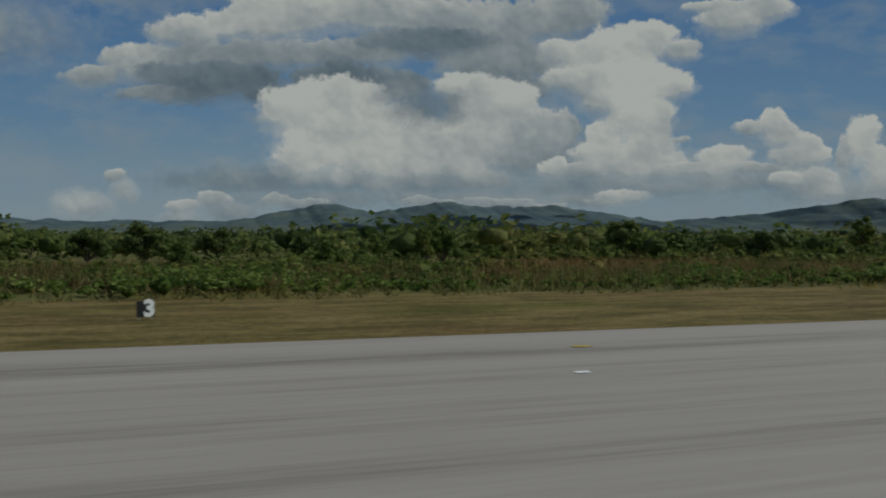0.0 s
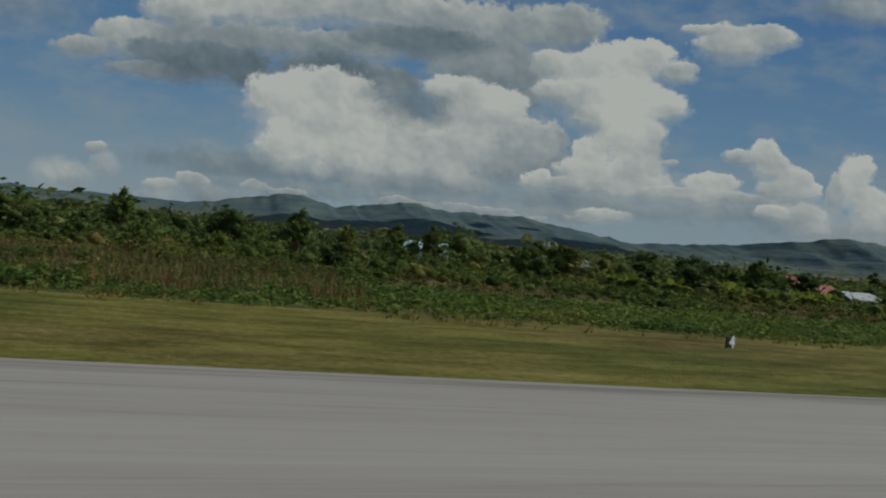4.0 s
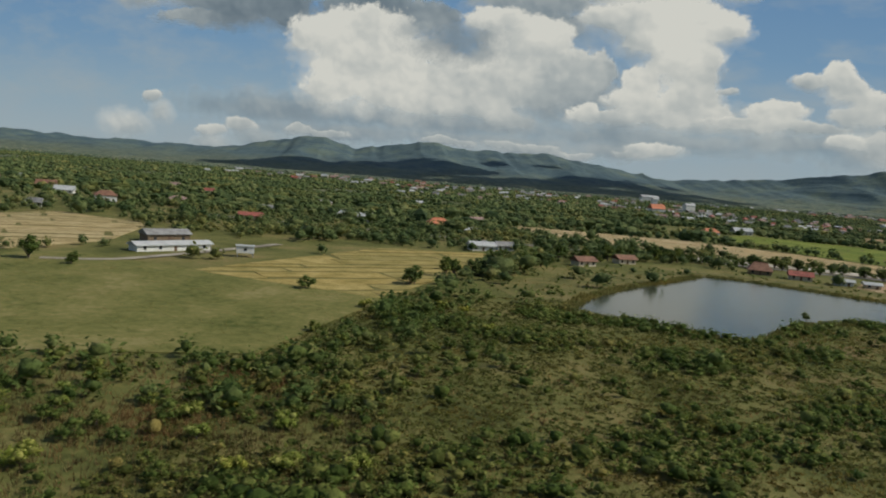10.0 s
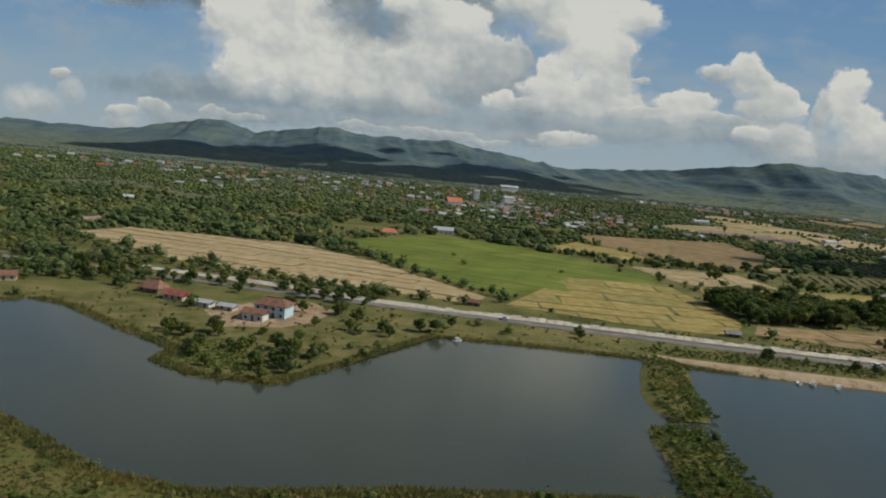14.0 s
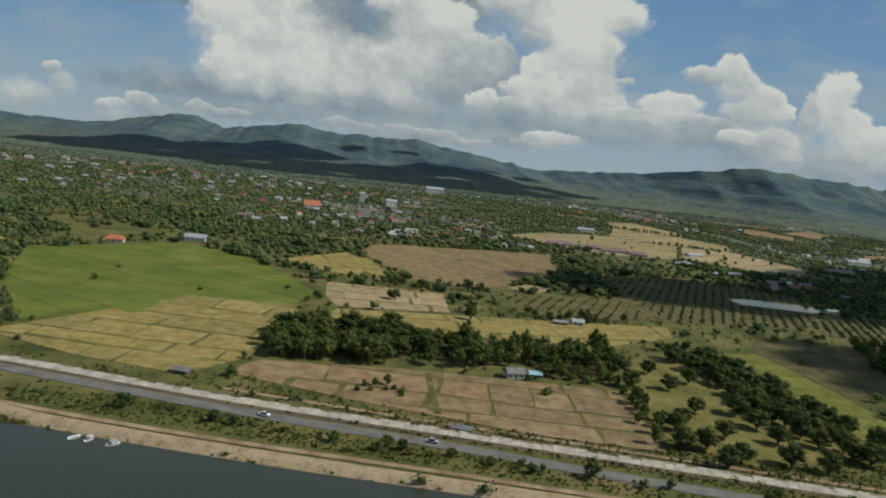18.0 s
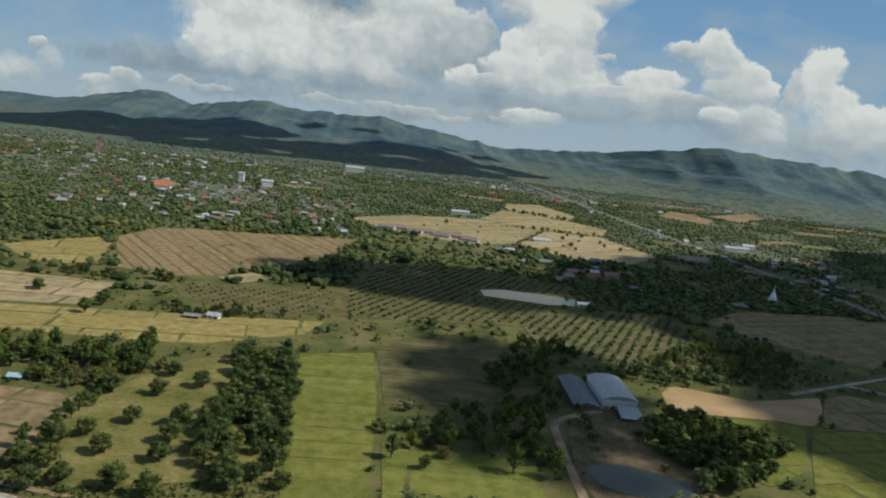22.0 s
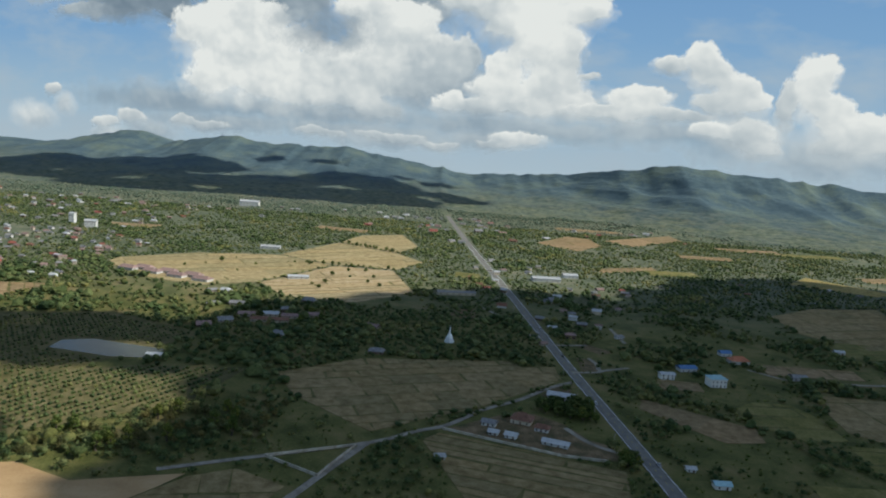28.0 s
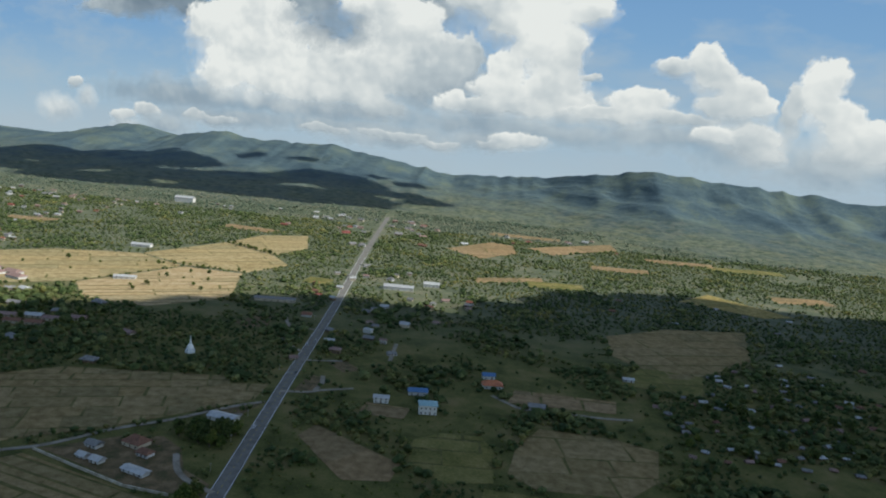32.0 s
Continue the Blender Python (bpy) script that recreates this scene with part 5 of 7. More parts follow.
village(110, 555, 750, 445, 640, 1, "town houses", (3.0, 5.4))
village(100, 380, 720, 560, 900, 2, "town houses", (3.2, 6))
village(24, 150, 420, 215, 420, 3, "village houses by the airfield", (5, 8))
village(60, 180, 640, 700, 930, 4, "far town houses", (4, 8))
village(84, 1222, 1345, 305, 445, 5, "village houses in shade", (2.2, 3.6))
village(14, 1230, 1420, 450, 620, 15, "village houses in shade", (3, 5))
village(20, 1010, 1075, 350, 640, 6, "roadside houses", (3.6, 5.8))
village(16, 1060, 1130, 380, 620, 7, "roadside houses", (3.6, 5.8))
village(20, 900, 1090, 700, 980, 8, "far roadside houses", (5, 9))
village(30, 700, 1300, 820, 960, 9, "far houses in the woods", (4, 8))
village(10, 840, 960, 330, 450, 10, "farm houses in the grove", (5, 8))


def big_barn():
    """The white hall with a rounded roof, its porch, and the dark shed beside it."""
    top = bpy.data.objects.new("barn", None)
    scene.collection.objects.link(top)
    bm = bmesh.new()
    box(bm, -5.1, 5.1, -9.7, 9.7, -0.2, 3.0)
    part("wall", bm, WALL_WHITE, top)

    def shell(y0, y1, r, base, rise, thick):
        bm = bmesh.new()
        rows = []
        for yy in np.linspace(y0, y1, 6):
            arc = [(math.sin(a) / math.sin(1.0) * r, base + rise * (math.cos(a) - math.cos(1.0)) / (1 - math.cos(1.0))) for a in np.linspace(-1.0, 1.0, 15)]
            rows.append([bm.verts.new((x, yy, z)) for x, z in arc] + [bm.verts.new((x, yy, z - thick)) for x, z in arc[::-1]])
        for r0, r1 in zip(rows, rows[1:]):
            for k in range(len(r0)):
                bm.faces.new((r0[k], r0[(k + 1) % len(r0)], r1[(k + 1) % len(r0)], r1[k]))
        for row in (rows[0], rows[-1]):
            for k in range(14):
                bm.faces.new((row[k], row[k + 1], row[28 - k], row[29 - k]))
        bmesh.ops.recalc_face_normals(bm, faces=bm.faces[:])
        return bm
    roof = part("roof", shell(-10.3, 10.1, 5.5, 3.0, 1.35, 0.12), ROOF_TIN, top, "rounded white metal roof")
    for k in range(12):
        bm = bmesh.new()
        yy = -10.0 + 1.75 * k
        arc = [(math.sin(a) / math.sin(1.0) * 5.52, 3.02 + 1.35 * (math.cos(a) - math.cos(1.0)) / (1 - math.cos(1.0))) for a in np.linspace(-1.0, 1.0, 15)]
        for (xa, za), (xb, zb) in zip(arc, arc[1:]):
            limb(bm, (xa, yy, za), (xb, yy, zb), 0.045, 0.045, 4)
        part("seam", bm, ROOF_TIN, roof)
    bm = bmesh.new()
    arc = [(math.sin(a) / math.sin(1.0) * 5.1, 2.95 + 1.25 * (math.cos(a) - math.cos(1.0)) / (1 - math.cos(1.0))) for a in np.linspace(-1.0, 1.0, 15)]
    for yy, back in ((-9.72, -9.6), (9.6, 9.72)):
        lo, hi = [bm.verts.new((x, yy, z)) for x, z in arc], [bm.verts.new((x, back, z)) for x, z in arc]
        bm.faces.new(lo)
        bm.faces.new(hi[::-1])
        for k in range(15):
            bm.faces.new((lo[k], hi[k], hi[(k + 1) % 15], lo[(k + 1) % 15]))
    part("gable_end", bm, WALL_GREY, top, "grey sheet-clad rounded gable end")
    for k in range(5):
        bm = bmesh.new()
        box(bm, -4.5 + 1.85 * k, -3.1 + 1.85 * k, -9.78, -9.6, 0, 1.0)
        part("door", bm, TIMBER if k % 2 else STEEL, top)
    bm = bmesh.new()
    vs = [bm.verts.new(p) for p in ((-2.2, -19.0, 1.35), (2.0, -19.4, 1.35), (4.6, -16.4, 1.7), (4.6, -11.5, 2.1), (-1.6, -11.5, 2.1))]
    low = [bm.verts.new(v.co - Vector((0, 0, 0.12))) for v in vs]
    bm.faces.new(vs)
    bm.faces.new(low[::-1])
    for k in range(5):
        bm.faces.new((vs[k], low[k], low[(k + 1) % 5], vs[(k + 1) % 5]))
    bmesh.ops.recalc_face_normals(bm, faces=bm.faces[:])
    porch = part("porch", bm, ROOF_TIN, top, "white metal porch roof")
    for x, y, h in ((-1.9, -18.6, 1.3), (1.7, -18.9, 1.3), (4.2, -16.2, 1.6), (4.2, -11.9, 2.0), (-1.3, -11.9, 2.0)):
        bm = bmesh.new()
        box(bm, x - 0.08, x + 0.08, y - 0.08, y + 0.08, -0.2, h)
        part("post", bm, STEEL, porch)
    top.matrix_world = pose(839.6, 184.4, 0, 0, 0, -3)
    PLOTS.append((839.6, 186, 11))
    PLOTS.append((838, 171, 7))
    tagged(top, "large white barn with a rounded metal roof", "barn")
    house(829.6, 185, -3, 24.0, 7.2, 1.3, 0.8, ROOF_GREY, WALL_WOOD, "long dark timber shed with a grey sheet roof", "shed", 6, keep=8).rotation_euler.z = radians(87)


big_barn()


def pagoda(x, y):
    """A white bell-shaped shrine with a tall spire."""
    top = bpy.data.objects.new("pagoda", None)
    scene.collection.objects.link(top)

    def lathe(profile, n=14):
        bm = bmesh.new()
        rings = [[bm.verts.new((r * math.cos(2 * math.pi * k / n), r * math.sin(2 * math.pi * k / n), z)) for k in range(n)] for r, z in profile]
        for a, b in zip(rings, rings[1:]):
            for k in range(n):
                bm.faces.new((a[k], a[(k + 1) % n], b[(k + 1) % n], b[k]))
        bm.faces.new(rings[0][::-1])
        bm.faces.new(rings[-1])
        return bm
    part("base", lathe([(2.6, -0.3), (2.6, 0.8), (2.2, 0.8), (2.2, 1.6), (1.8, 1.6), (1.8, 2.2)], 8), WHITE_PAINT, top)
    part("bell", lathe([(1.7, 2.2), (1.5, 3.0), (1.0, 4.0), (0.7, 4.4)]), WHITE_PAINT, top)
    part("spire", lathe([(0.6, 4.4), (0.5, 5.0), (0.28, 6.5), (0.06, 9.0)]), WHITE_PAINT, top)
    top.matrix_world = pose(x, y, float(lie(x, y)))
    PLOTS.append((x, y, 6))
    tagged(top, "white bell-shaped pagoda with a pointed spire", "pagoda")


pagoda(994.5, 364)


def low_wall(line, label):
    one = ribbon("boundary_wall", line, 0.35, CONCRETE, 0.9, 0.95, 8, False)
    tagged(one, label, "wall")


low_wall([(936, 214.5), (954, 203.5), (962.5, 227), (936, 214.5)], "low white boundary wall round a triangular plot")
low_wall([(991, 246.5), (1010, 238.5), (1031, 230), (1046, 228)], "low white wall round the roadside compound")


def water_tower(x, y, h):
    top = bpy.data.objects.new("water_tower", None)
    scene.collection.objects.link(top)
    for sx in (-1, 1):
        for sy in (-1, 1):
            bm = bmesh.new()
            box(bm, sx * 0.7 - 0.06, sx * 0.7 + 0.06, sy * 0.7 - 0.06, sy * 0.7 + 0.06, -0.2, h - 1.1)
            part("leg", bm, STEEL, top)
    for k in (0.35, 0.7):
        bm = bmesh.new()
        box(bm, -0.76, 0.76, -0.74, -0.66, k * (h - 1.1) - 0.05, k * (h - 1.1) + 0.05)
        box(bm, -0.76, 0.76, 0.66, 0.74, k * (h - 1.1) - 0.05, k * (h - 1.1) + 0.05)
        part("brace", bm, STEEL, top)
    bm = bmesh.new()
    box(bm, -0.9, 0.9, -0.9, 0.9, h - 1.1, h - 1.0)
    part("platform", bm, STEEL, top)
    for sx in (-0.42, 0.42):
        bm = bmesh.new()
        bmesh.ops.create_cone(bm, cap_ends=True, segments=14, radius1=0.4, radius2=0.36, depth=1.0, matrix=Matrix.Translation((sx, 0, h - 0.5)))
        part("tank", bm, STEEL, top)
    top.matrix_world = pose(x, y, 0)
    tagged(top, "steel water tower with two tanks", "water tower")


water_tower(184, 112, 4.6)


def hut_on_legs(x, y):
    top = bpy.data.objects.new("hut", None)
    scene.collection.objects.link(top)
    bm = bmesh.new()
    box(bm, -1.6, 1.6, -1.0, 1.0, 0.7, 2.0)
    part("wall", bm, WALL_WHITE, top)
    bm = bmesh.new()
    box(bm, -1.8, 1.8, -1.2, 1.2, 2.0, 2.12)
    part("roof", bm, ROOF_TIN, top)
    for sx in (-1.4, 1.4):
        for sy in (-0.8, 0.8):
            bm = bmesh.new()
            box(bm, sx - 0.08, sx + 0.08, sy - 0.08, sy + 0.08, 0, 0.7)
            part("leg", bm, STEEL, top)
    bm = bmesh.new()
    box(bm, -0.3, 0.3, -1.04, -0.98, 1.2, 1.7)
    part("window", bm, GLASS, top)
    top.matrix_world = pose(x, y, 0.1, 0, 0, 10)
    PLOTS.append((x, y, 4))
    tagged(top, "small white field hut standing on legs", "hut")


hut_on_legs(328.3, 133)


# ---- plants ----
def leafage(name, dark, mid, light, per_object=True, rough=0.75, patch=0.02, brown=(1.35, 1.18, 0.95)):
    """Leaves: every leaf or clump takes its own shade."""
    m, t, b = mat(name, rough, 0, 0.12)
    g = node(t, "ShaderNodeNewGeometry")
    col = ramp(t, g.outputs["Random Per Island"], [(0.0, dark), (0.5, mid), (1.0, light)])
    if per_object:
        info = node(t, "ShaderNodeObjectInfo")
        tone = ramp(t, info.outputs["Random"], [(0.0, (0.70, 0.78, 0.72)), (0.6, (1.0, 0.98, 0.88)), (1.0, (1.25, 1.10, 0.85))])
        col = mixed(t, 1.0, col, tone, "MULTIPLY")
    else:
        big = noise_tex(t, coords(t), patch, 4)
        fine = noise_tex(t, coords(t), 1.3, 5, 0.7)
        tone = ramp(t, big, [(0.3, (0.75, 0.85, 0.75)), (0.55, (1.0, 1.0, 0.9)), (0.72, brown)], 0.6)
        col = mixed(t, 1.0, col, tone, "MULTIPLY")
        speck = ramp(t, fine, [(0.3, (0.55, 0.55, 0.55)), (0.6, (1.1, 1.1, 1.1))])
        col = mixed(t, 1.0, col, speck, "MULTIPLY")
        bump(t, b, fine, 0.9, 0.6)
    link(t, col, b.inputs["Base Color"])
    # light that shines through the leaves
    thin = node(t, "ShaderNodeBsdfTranslucent")
    link(t, col, thin.inputs["Color"])
    both = node(t, "ShaderNodeMixShader")
    both.inputs[0].default_value = 0.4
    link(t, b.outputs[0], both.inputs[1])
    link(t, thin.outputs[0], both.inputs[2])
    link(t, both.outputs[0], t.nodes["Material Output"].inputs["Surface"])
    return m


LEAF = leafage("tree_leaves", (0.052, 0.082, 0.020), (0.104, 0.142, 0.034), (0.195, 0.212, 0.062))
LEAF_DARK = leafage("dark_tree_leaves", (0.040, 0.064, 0.021), (0.080, 0.110, 0.035), (0.155, 0.175, 0.060))
LEAF_BUSH = leafage("bush_leaves", (0.060, 0.090, 0.020), (0.120, 0.160, 0.036), (0.24, 0.25, 0.075), False, patch=0.09, brown=(1.45, 1.05, 1.1))
CREEPER = leafage("creeper_leaves", (0.075, 0.125, 0.025), (0.14, 0.20, 0.042), (0.27, 0.31, 0.10), False, patch=0.12, brown=(1.3, 1.1, 1.0))
WEEDS = leafage("olive_weeds", (0.072, 0.084, 0.020), (0.125, 0.130, 0.032), (0.20, 0.182, 0.062), False, patch=0.1, brown=(1.35, 1.05, 1.0))
LEAF_BANANA = leafage("banana_leaves", (0.12, 0.16, 0.025), (0.23, 0.26, 0.05), (0.42, 0.40, 0.13))
LEAF_OLIVE = leafage("dull_olive_leaves", (0.085, 0.088, 0.034), (0.145, 0.140, 0.054), (0.23, 0.205, 0.09))
WOODS = leafage("woodland_canopy", (0.062, 0.092, 0.040), (0.120, 0.156, 0.058), (0.225, 0.24, 0.10), False, patch=0.03, brown=(1.45, 1.2, 0.95))
WOODS_NEAR = leafage("thicket_leaves", (0.070, 0.102, 0.030), (0.125, 0.168, 0.048), (0.215, 0.235, 0.085), False, patch=0.05, brown=(1.4, 1.1, 1.0))
# paler and bluer than the nearer woods: distance haze put into the leaf colour
WOODS_FAR_HAZE = leafage("hazy_distant_canopy", (0.112, 0.152, 0.120), (0.186, 0.222, 0.168), (0.27, 0.286, 0.205), False, patch=0.009, brown=(1.22, 1.08, 1.02))
DRYGRASS = leafage("dry_tall_grass", (0.12, 0.115, 0.036), (0.20, 0.18, 0.06), (0.30, 0.26, 0.11), False, patch=0.08)
RUSSET = leafage("russet_tall_grass", (0.14, 0.098, 0.042), (0.22, 0.155, 0.066), (0.31, 0.235, 0.115), False, patch=0.07, brown=(1.25, 0.95, 0.9))
REED = leafage("pale_reeds", (0.17, 0.17, 0.05), (0.27, 0.26, 0.085), (0.38, 0.35, 0.15), False, patch=0.1)
BARK = plain("tree_bark", (0.13, 0.10, 0.075), 0.95, wear=0.2, scale=3.0)

ICO0 = bmesh.new()
bmesh.ops.create_icosphere(ICO0, subdivisions=1, radius=1)
ICO0.verts.index_update()
V20, T20 = np.array([v.co[:] for v in ICO0.verts]), np.array([[v.index for v in f.verts] for f in ICO0.faces])
ICO0.free()
ICO1 = bmesh.new()
bmesh.ops.create_icosphere(ICO1, subdivisions=2, radius=1)
ICO1.verts.index_update()
V80, T80 = np.array([v.co[:] for v in ICO1.verts]), np.array([[v.index for v in f.verts] for f in ICO1.faces])
ICO1.free()
V8 = np.array([(1, 0, 0), (0, 1, 0), (-1, 0, 0), (0, -1, 0), (0, 0, 1), (0, 0, -1)], float)
T8 = np.array([(0, 1, 4), (1, 2, 4), (2, 3, 4), (3, 0, 4), (1, 0, 5), (2, 1, 5), (3, 2, 5), (0, 3, 5)])
NP = np.random.RandomState(7)


def lumps(centres, radii, base_v, base_t, jitter=0.22):
    """Many uneven clumps as one pair of arrays."""
    n, m = len(centres), len(base_v)
    r = radii[:, None, :] * (1 + NP.uniform(-jitter, jitter, (n, m, 1)))
    v = centres[:, None, :] + base_v[None] * r
    t = base_t[None] + (np.arange(n) * m)[:, None, None]
    return v.reshape(-1, 3), t.reshape(-1, 3)


def leaves(centres, sizes, up=0.35):
    """Single leaf blades, as small tilted quads split in two."""
    n = len(centres)
    a = NP.normal(size=(n, 3))
    a[:, 2] *= up
    a /= np.linalg.norm(a, axis=1)[:, None]
    b = np.cross(a, NP.normal(size=(n, 3)))
    b /= np.linalg.norm(b, axis=1)[:, None] + 1e-9
    s = sizes[:, None]
    v = np.stack([centres - a * s, centres + b * s * 0.45, centres + a * s, centres - b * s * 0.45], 1)
    base = (np.arange(n) * 4)[:, None]
    t = np.concatenate([base + [0, 1, 2], base + [0, 2, 3]], 1).reshape(-1, 3)
    return v.reshape(-1, 3), t


def merge(*pairs):
    vs, ts, k = [], [], 0
    for v, t in pairs:
        vs.append(v)
        ts.append(t + k)
        k += len(v)
    return np.concatenate(vs), np.concatenate(ts)


def tree_kind(seed, height, spread, trunk, clumps, leaf_count, leaf_size, material, label, flat=0.75):
    """One tree: a tapered trunk with limbs, and a crown of leafy clumps."""
    rng = random.Random(seed)
    top = bpy.data.objects.new("tree", None)
    scene.collection.objects.link(top)
    bm = bmesh.new()
    limb(bm, (0, 0, -0.2), (0.05 * height, 0, trunk), 0.045 * height, 0.028 * height, 7)
    centres, radii = [], []
    for k in range(clumps):
        a, q = 2 * math.pi * (k * 0.618 + rng.uniform(-0.1, 0.1)), math.sqrt((k + 0.5) / clumps)
        h = trunk + (height - trunk) * (0.20 + 0.70 * rng.random() * (1 - 0.55 * q * q))
        c = (spread * q * 0.72 * math.cos(a), spread * q * 0.72 * math.sin(a), h)
        r = spread * rng.uniform(0.30, 0.46)
        centres.append(c)
        radii.append((r, r, r * flat))
        if k % 3 != 1:
            limb(bm, (0.05 * height, 0, trunk * 0.9), c, 0.02 * height, 0.006 * height, 4)
    part("trunk", bm, BARK, top)
    centres, radii = np.array(centres), np.array(radii)
    core = lumps(centres, radii * 0.62, V20, T20, 0.25)
    per = leaf_count // clumps
    d = NP.normal(size=(clumps, per, 3))
    d /= np.linalg.norm(d, axis=2)[..., None]
    pts = centres[:, None] + d * radii[:, None] * NP.uniform(0.5, 1.08, (clumps, per, 1))
    blades = leaves(pts.reshape(-1, 3), NP.uniform(0.6, 1.3, clumps * per) * leaf_size)
    meshed("crown", arrays_mesh("crown", *merge(core, blades), True), material, top)
    return tagged(top, label, "tree")


KINDS = {
    "broad": tree_kind(1, 5.0, 2.8, 0.5, 24, 1700, 0.21, LEAF_DARK, "broad dark green tree with a spreading crown", 0.6),
    "round": tree_kind(2, 4.2, 1.9, 0.4, 16, 1150, 0.18, LEAF, "rounded green tree with a dense crown", 0.85),
    "tall": tree_kind(3, 6.4, 1.8, 1.1, 22, 1300, 0.17, LEAF, "tall slender tree with a loose crown", 1.0),
    "small": tree_kind(4, 2.6, 1.35, 0.25, 11, 700, 0.14, LEAF, "small leafy green tree", 0.85),
    "dark": tree_kind(5, 4.4, 2.2, 0.35, 18, 1250, 0.19, LEAF_DARK, "dense dark green tree", 0.8),
    "bush": tree_kind(6, 1.5, 1.1, 0.2, 8, 420, 0.11, LEAF, "low rounded leafy green bush", 0.8),
}
KINDS["olive"] = tree_kind(9, 3.6, 1.7, 0.3, 15, 1100, 0.17, LEAF_OLIVE, "dull olive-brown tree with a dense crown", 0.9)
KINDS["yellow_bush"] = tree_kind(7, 1.7, 1.2, 0.15, 10, 700, 0.12, LEAF_BANANA, "rounded bush with yellow-green leaves", 0.8)
for key, ob in KINDS.items():
    if "bush" in key:
        ob.name = "bush"
        ob["category"] = "bush"
USED = set()


def plant(kind, x, y, scale=1.0, turn=None, group="", name=""):
    ob = KINDS[kind]
    m = pose(x, y, float(lie(x, y)) + 0.02, 0, 0, random.uniform(0, 360) if turn is None else turn)
    if kind in USED:
        ob = copy_thing(ob, m)
    else:
        USED.add(kind)
        ob.matrix_basis = m
    ob.scale = (scale, scale, scale * random.uniform(0.9, 1.1))
    if group:
        ob["group"] = group
    if name and kind not in ("bush", "yellow_bush", "banana"):
        ob.name = name
    return ob


def inside(x, y, ring):
    """Which points lie in a polygon."""
    hit = np.zeros(np.shape(x), bool)
    for (ax, ay), (bx, by) in zip(ring, ring[1:] + ring[:1]):
        if ay != by:
            hit ^= ((ay > y) != (by > y)) & (x < (bx - ax) * (y - ay) / (by - ay) + ax)
    return hit


ROAD_LINES = [([(300, 232), (431, 191), (481, 171), (535, 152), (601, 129), (646, 116), (690, 102), (760, 84)], 3.6),
              ([(440, 196), (481, 178), (504, 166), (551, 151), (602, 134), (649, 121), (690, 111), (760, 93)], 2.2),
              ([(1075, 90), (1064, 207), (1059, 239), (1050, 345), (1040, 480), (1019, 720), (998, 1000), (980, 1300)], 5.5),
              ([(908, 200), (928, 211), (966, 230), (990, 247), (1020, 275), (1042, 296)], 2.5), ([(966, 230), (958, 212), (944, 180), (922, 148), (905, 110)], 2.5),
              ([(813, 120), (815, 150), (818, 163), (833, 173)], 2.2), ([(559, 126), (585, 118), (612, 111), (645, 103), (690, 92), (740, 80)], 3.0)]
OPEN_RINGS = [LAKE, [(936, 214), (954, 203), (963, 228)], [(252, 33), (256, 43), (286, 46), (288, 33)], [(989, 247), (1003, 231), (1050, 226), (1046, 250), (1020, 262), (1000, 258)]]


def allowed(x, y, margin=1.0):
    """Where wild plants may grow: off fields, water, roads and plots."""
    ok = np.ones(np.shape(x), bool)
    for ring in FIELD_AREAS + OPEN_RINGS:
        ok &= ~inside(x, y, ring)
    for line, wide in ROAD_LINES:
        for a, b in zip(line, line[1:]):
            a, b = np.array(a, float), np.array(b, float)
            d = b - a
            f = np.clip(((x - a[0]) * d[0] + (y - a[1]) * d[1]) / (d @ d), 0, 1)
            ok &= np.hypot(x - a[0] - f * d[0], y - a[1] - f * d[1]) > wide * 0.75 + margin
    for a, b, c in PLOTS:
        ok &= (x - a) ** 2 + (y - b) ** 2 > (c + 0.4 * margin) ** 2
    return ok


def spread_of(n, x0, x1, y0, y1, gap, keep=None):
    """Evenly loose places: one try in each cell of a grid."""
    xs, ys = np.meshgrid(np.arange(x0, x1, gap), np.arange(y0, y1, gap))
    x = (xs + NP.uniform(0, gap, xs.shape)).ravel()
    y = (ys + NP.uniform(0, gap, xs.shape)).ravel()
    return x, y


def woodland_density(x, y):
    d = np.where(y > 480, 0.82, 0.80) + 0.35 * wave(x, y, 60.0, 0.7) + 0.25 * wave(x, y, 23.0, 2.0)
    d = np.where(wave(x, y, 110.0, 5.0) > 0.42, d - 0.5, d)
    d = np.where((x > 930) & (y < 470), np.where(wave(x, y, 34.0, 9.0) + 0.5 * wave(x, y, 13.0, 3.0) > 0.10, 0.95, 0.07), d)
    d = np.where((x < 245) & (y < 62), 0.12, d)
    d = np.where((x > 240) & (x < 420) & (y < 172), 0.05, d)
    d = np.where((x > 262) & (x < 350) & (y > 46) & (y < 60), 0.35, d)
    d = np.where((x > 340) & (x < 385) & (y > 45) & (y < 104) & (np.abs((x - 350) - 0.32 * (y - 60)) < 6), 0.85, d)
    d = np.where((x > 352) & (x < 400) & (y > 112) & (y < 200) & (np.abs((x - 352) - 0.6 * (y - 92)) < 4), 0.8, d)
    d = np.where((x >= 415) & (x < 775) & (y < 172), 0.03, d)
    d = np.where((x >= 600) & (x < 930) & (y >= 120) & (y < 300), 0.16, d)
    d = np.where((x >= 1222) & (x < 1342) & (y > 312) & (y < 448), 0.9, d)
    d = np.where((x >= 900) & (x < 1060) & (y > 330) & (y < 430), 0.95, d)
    d = np.where((x >= 850) & (x < 935) & (y > 205) & (y < 262), 0.85, d)
    return d


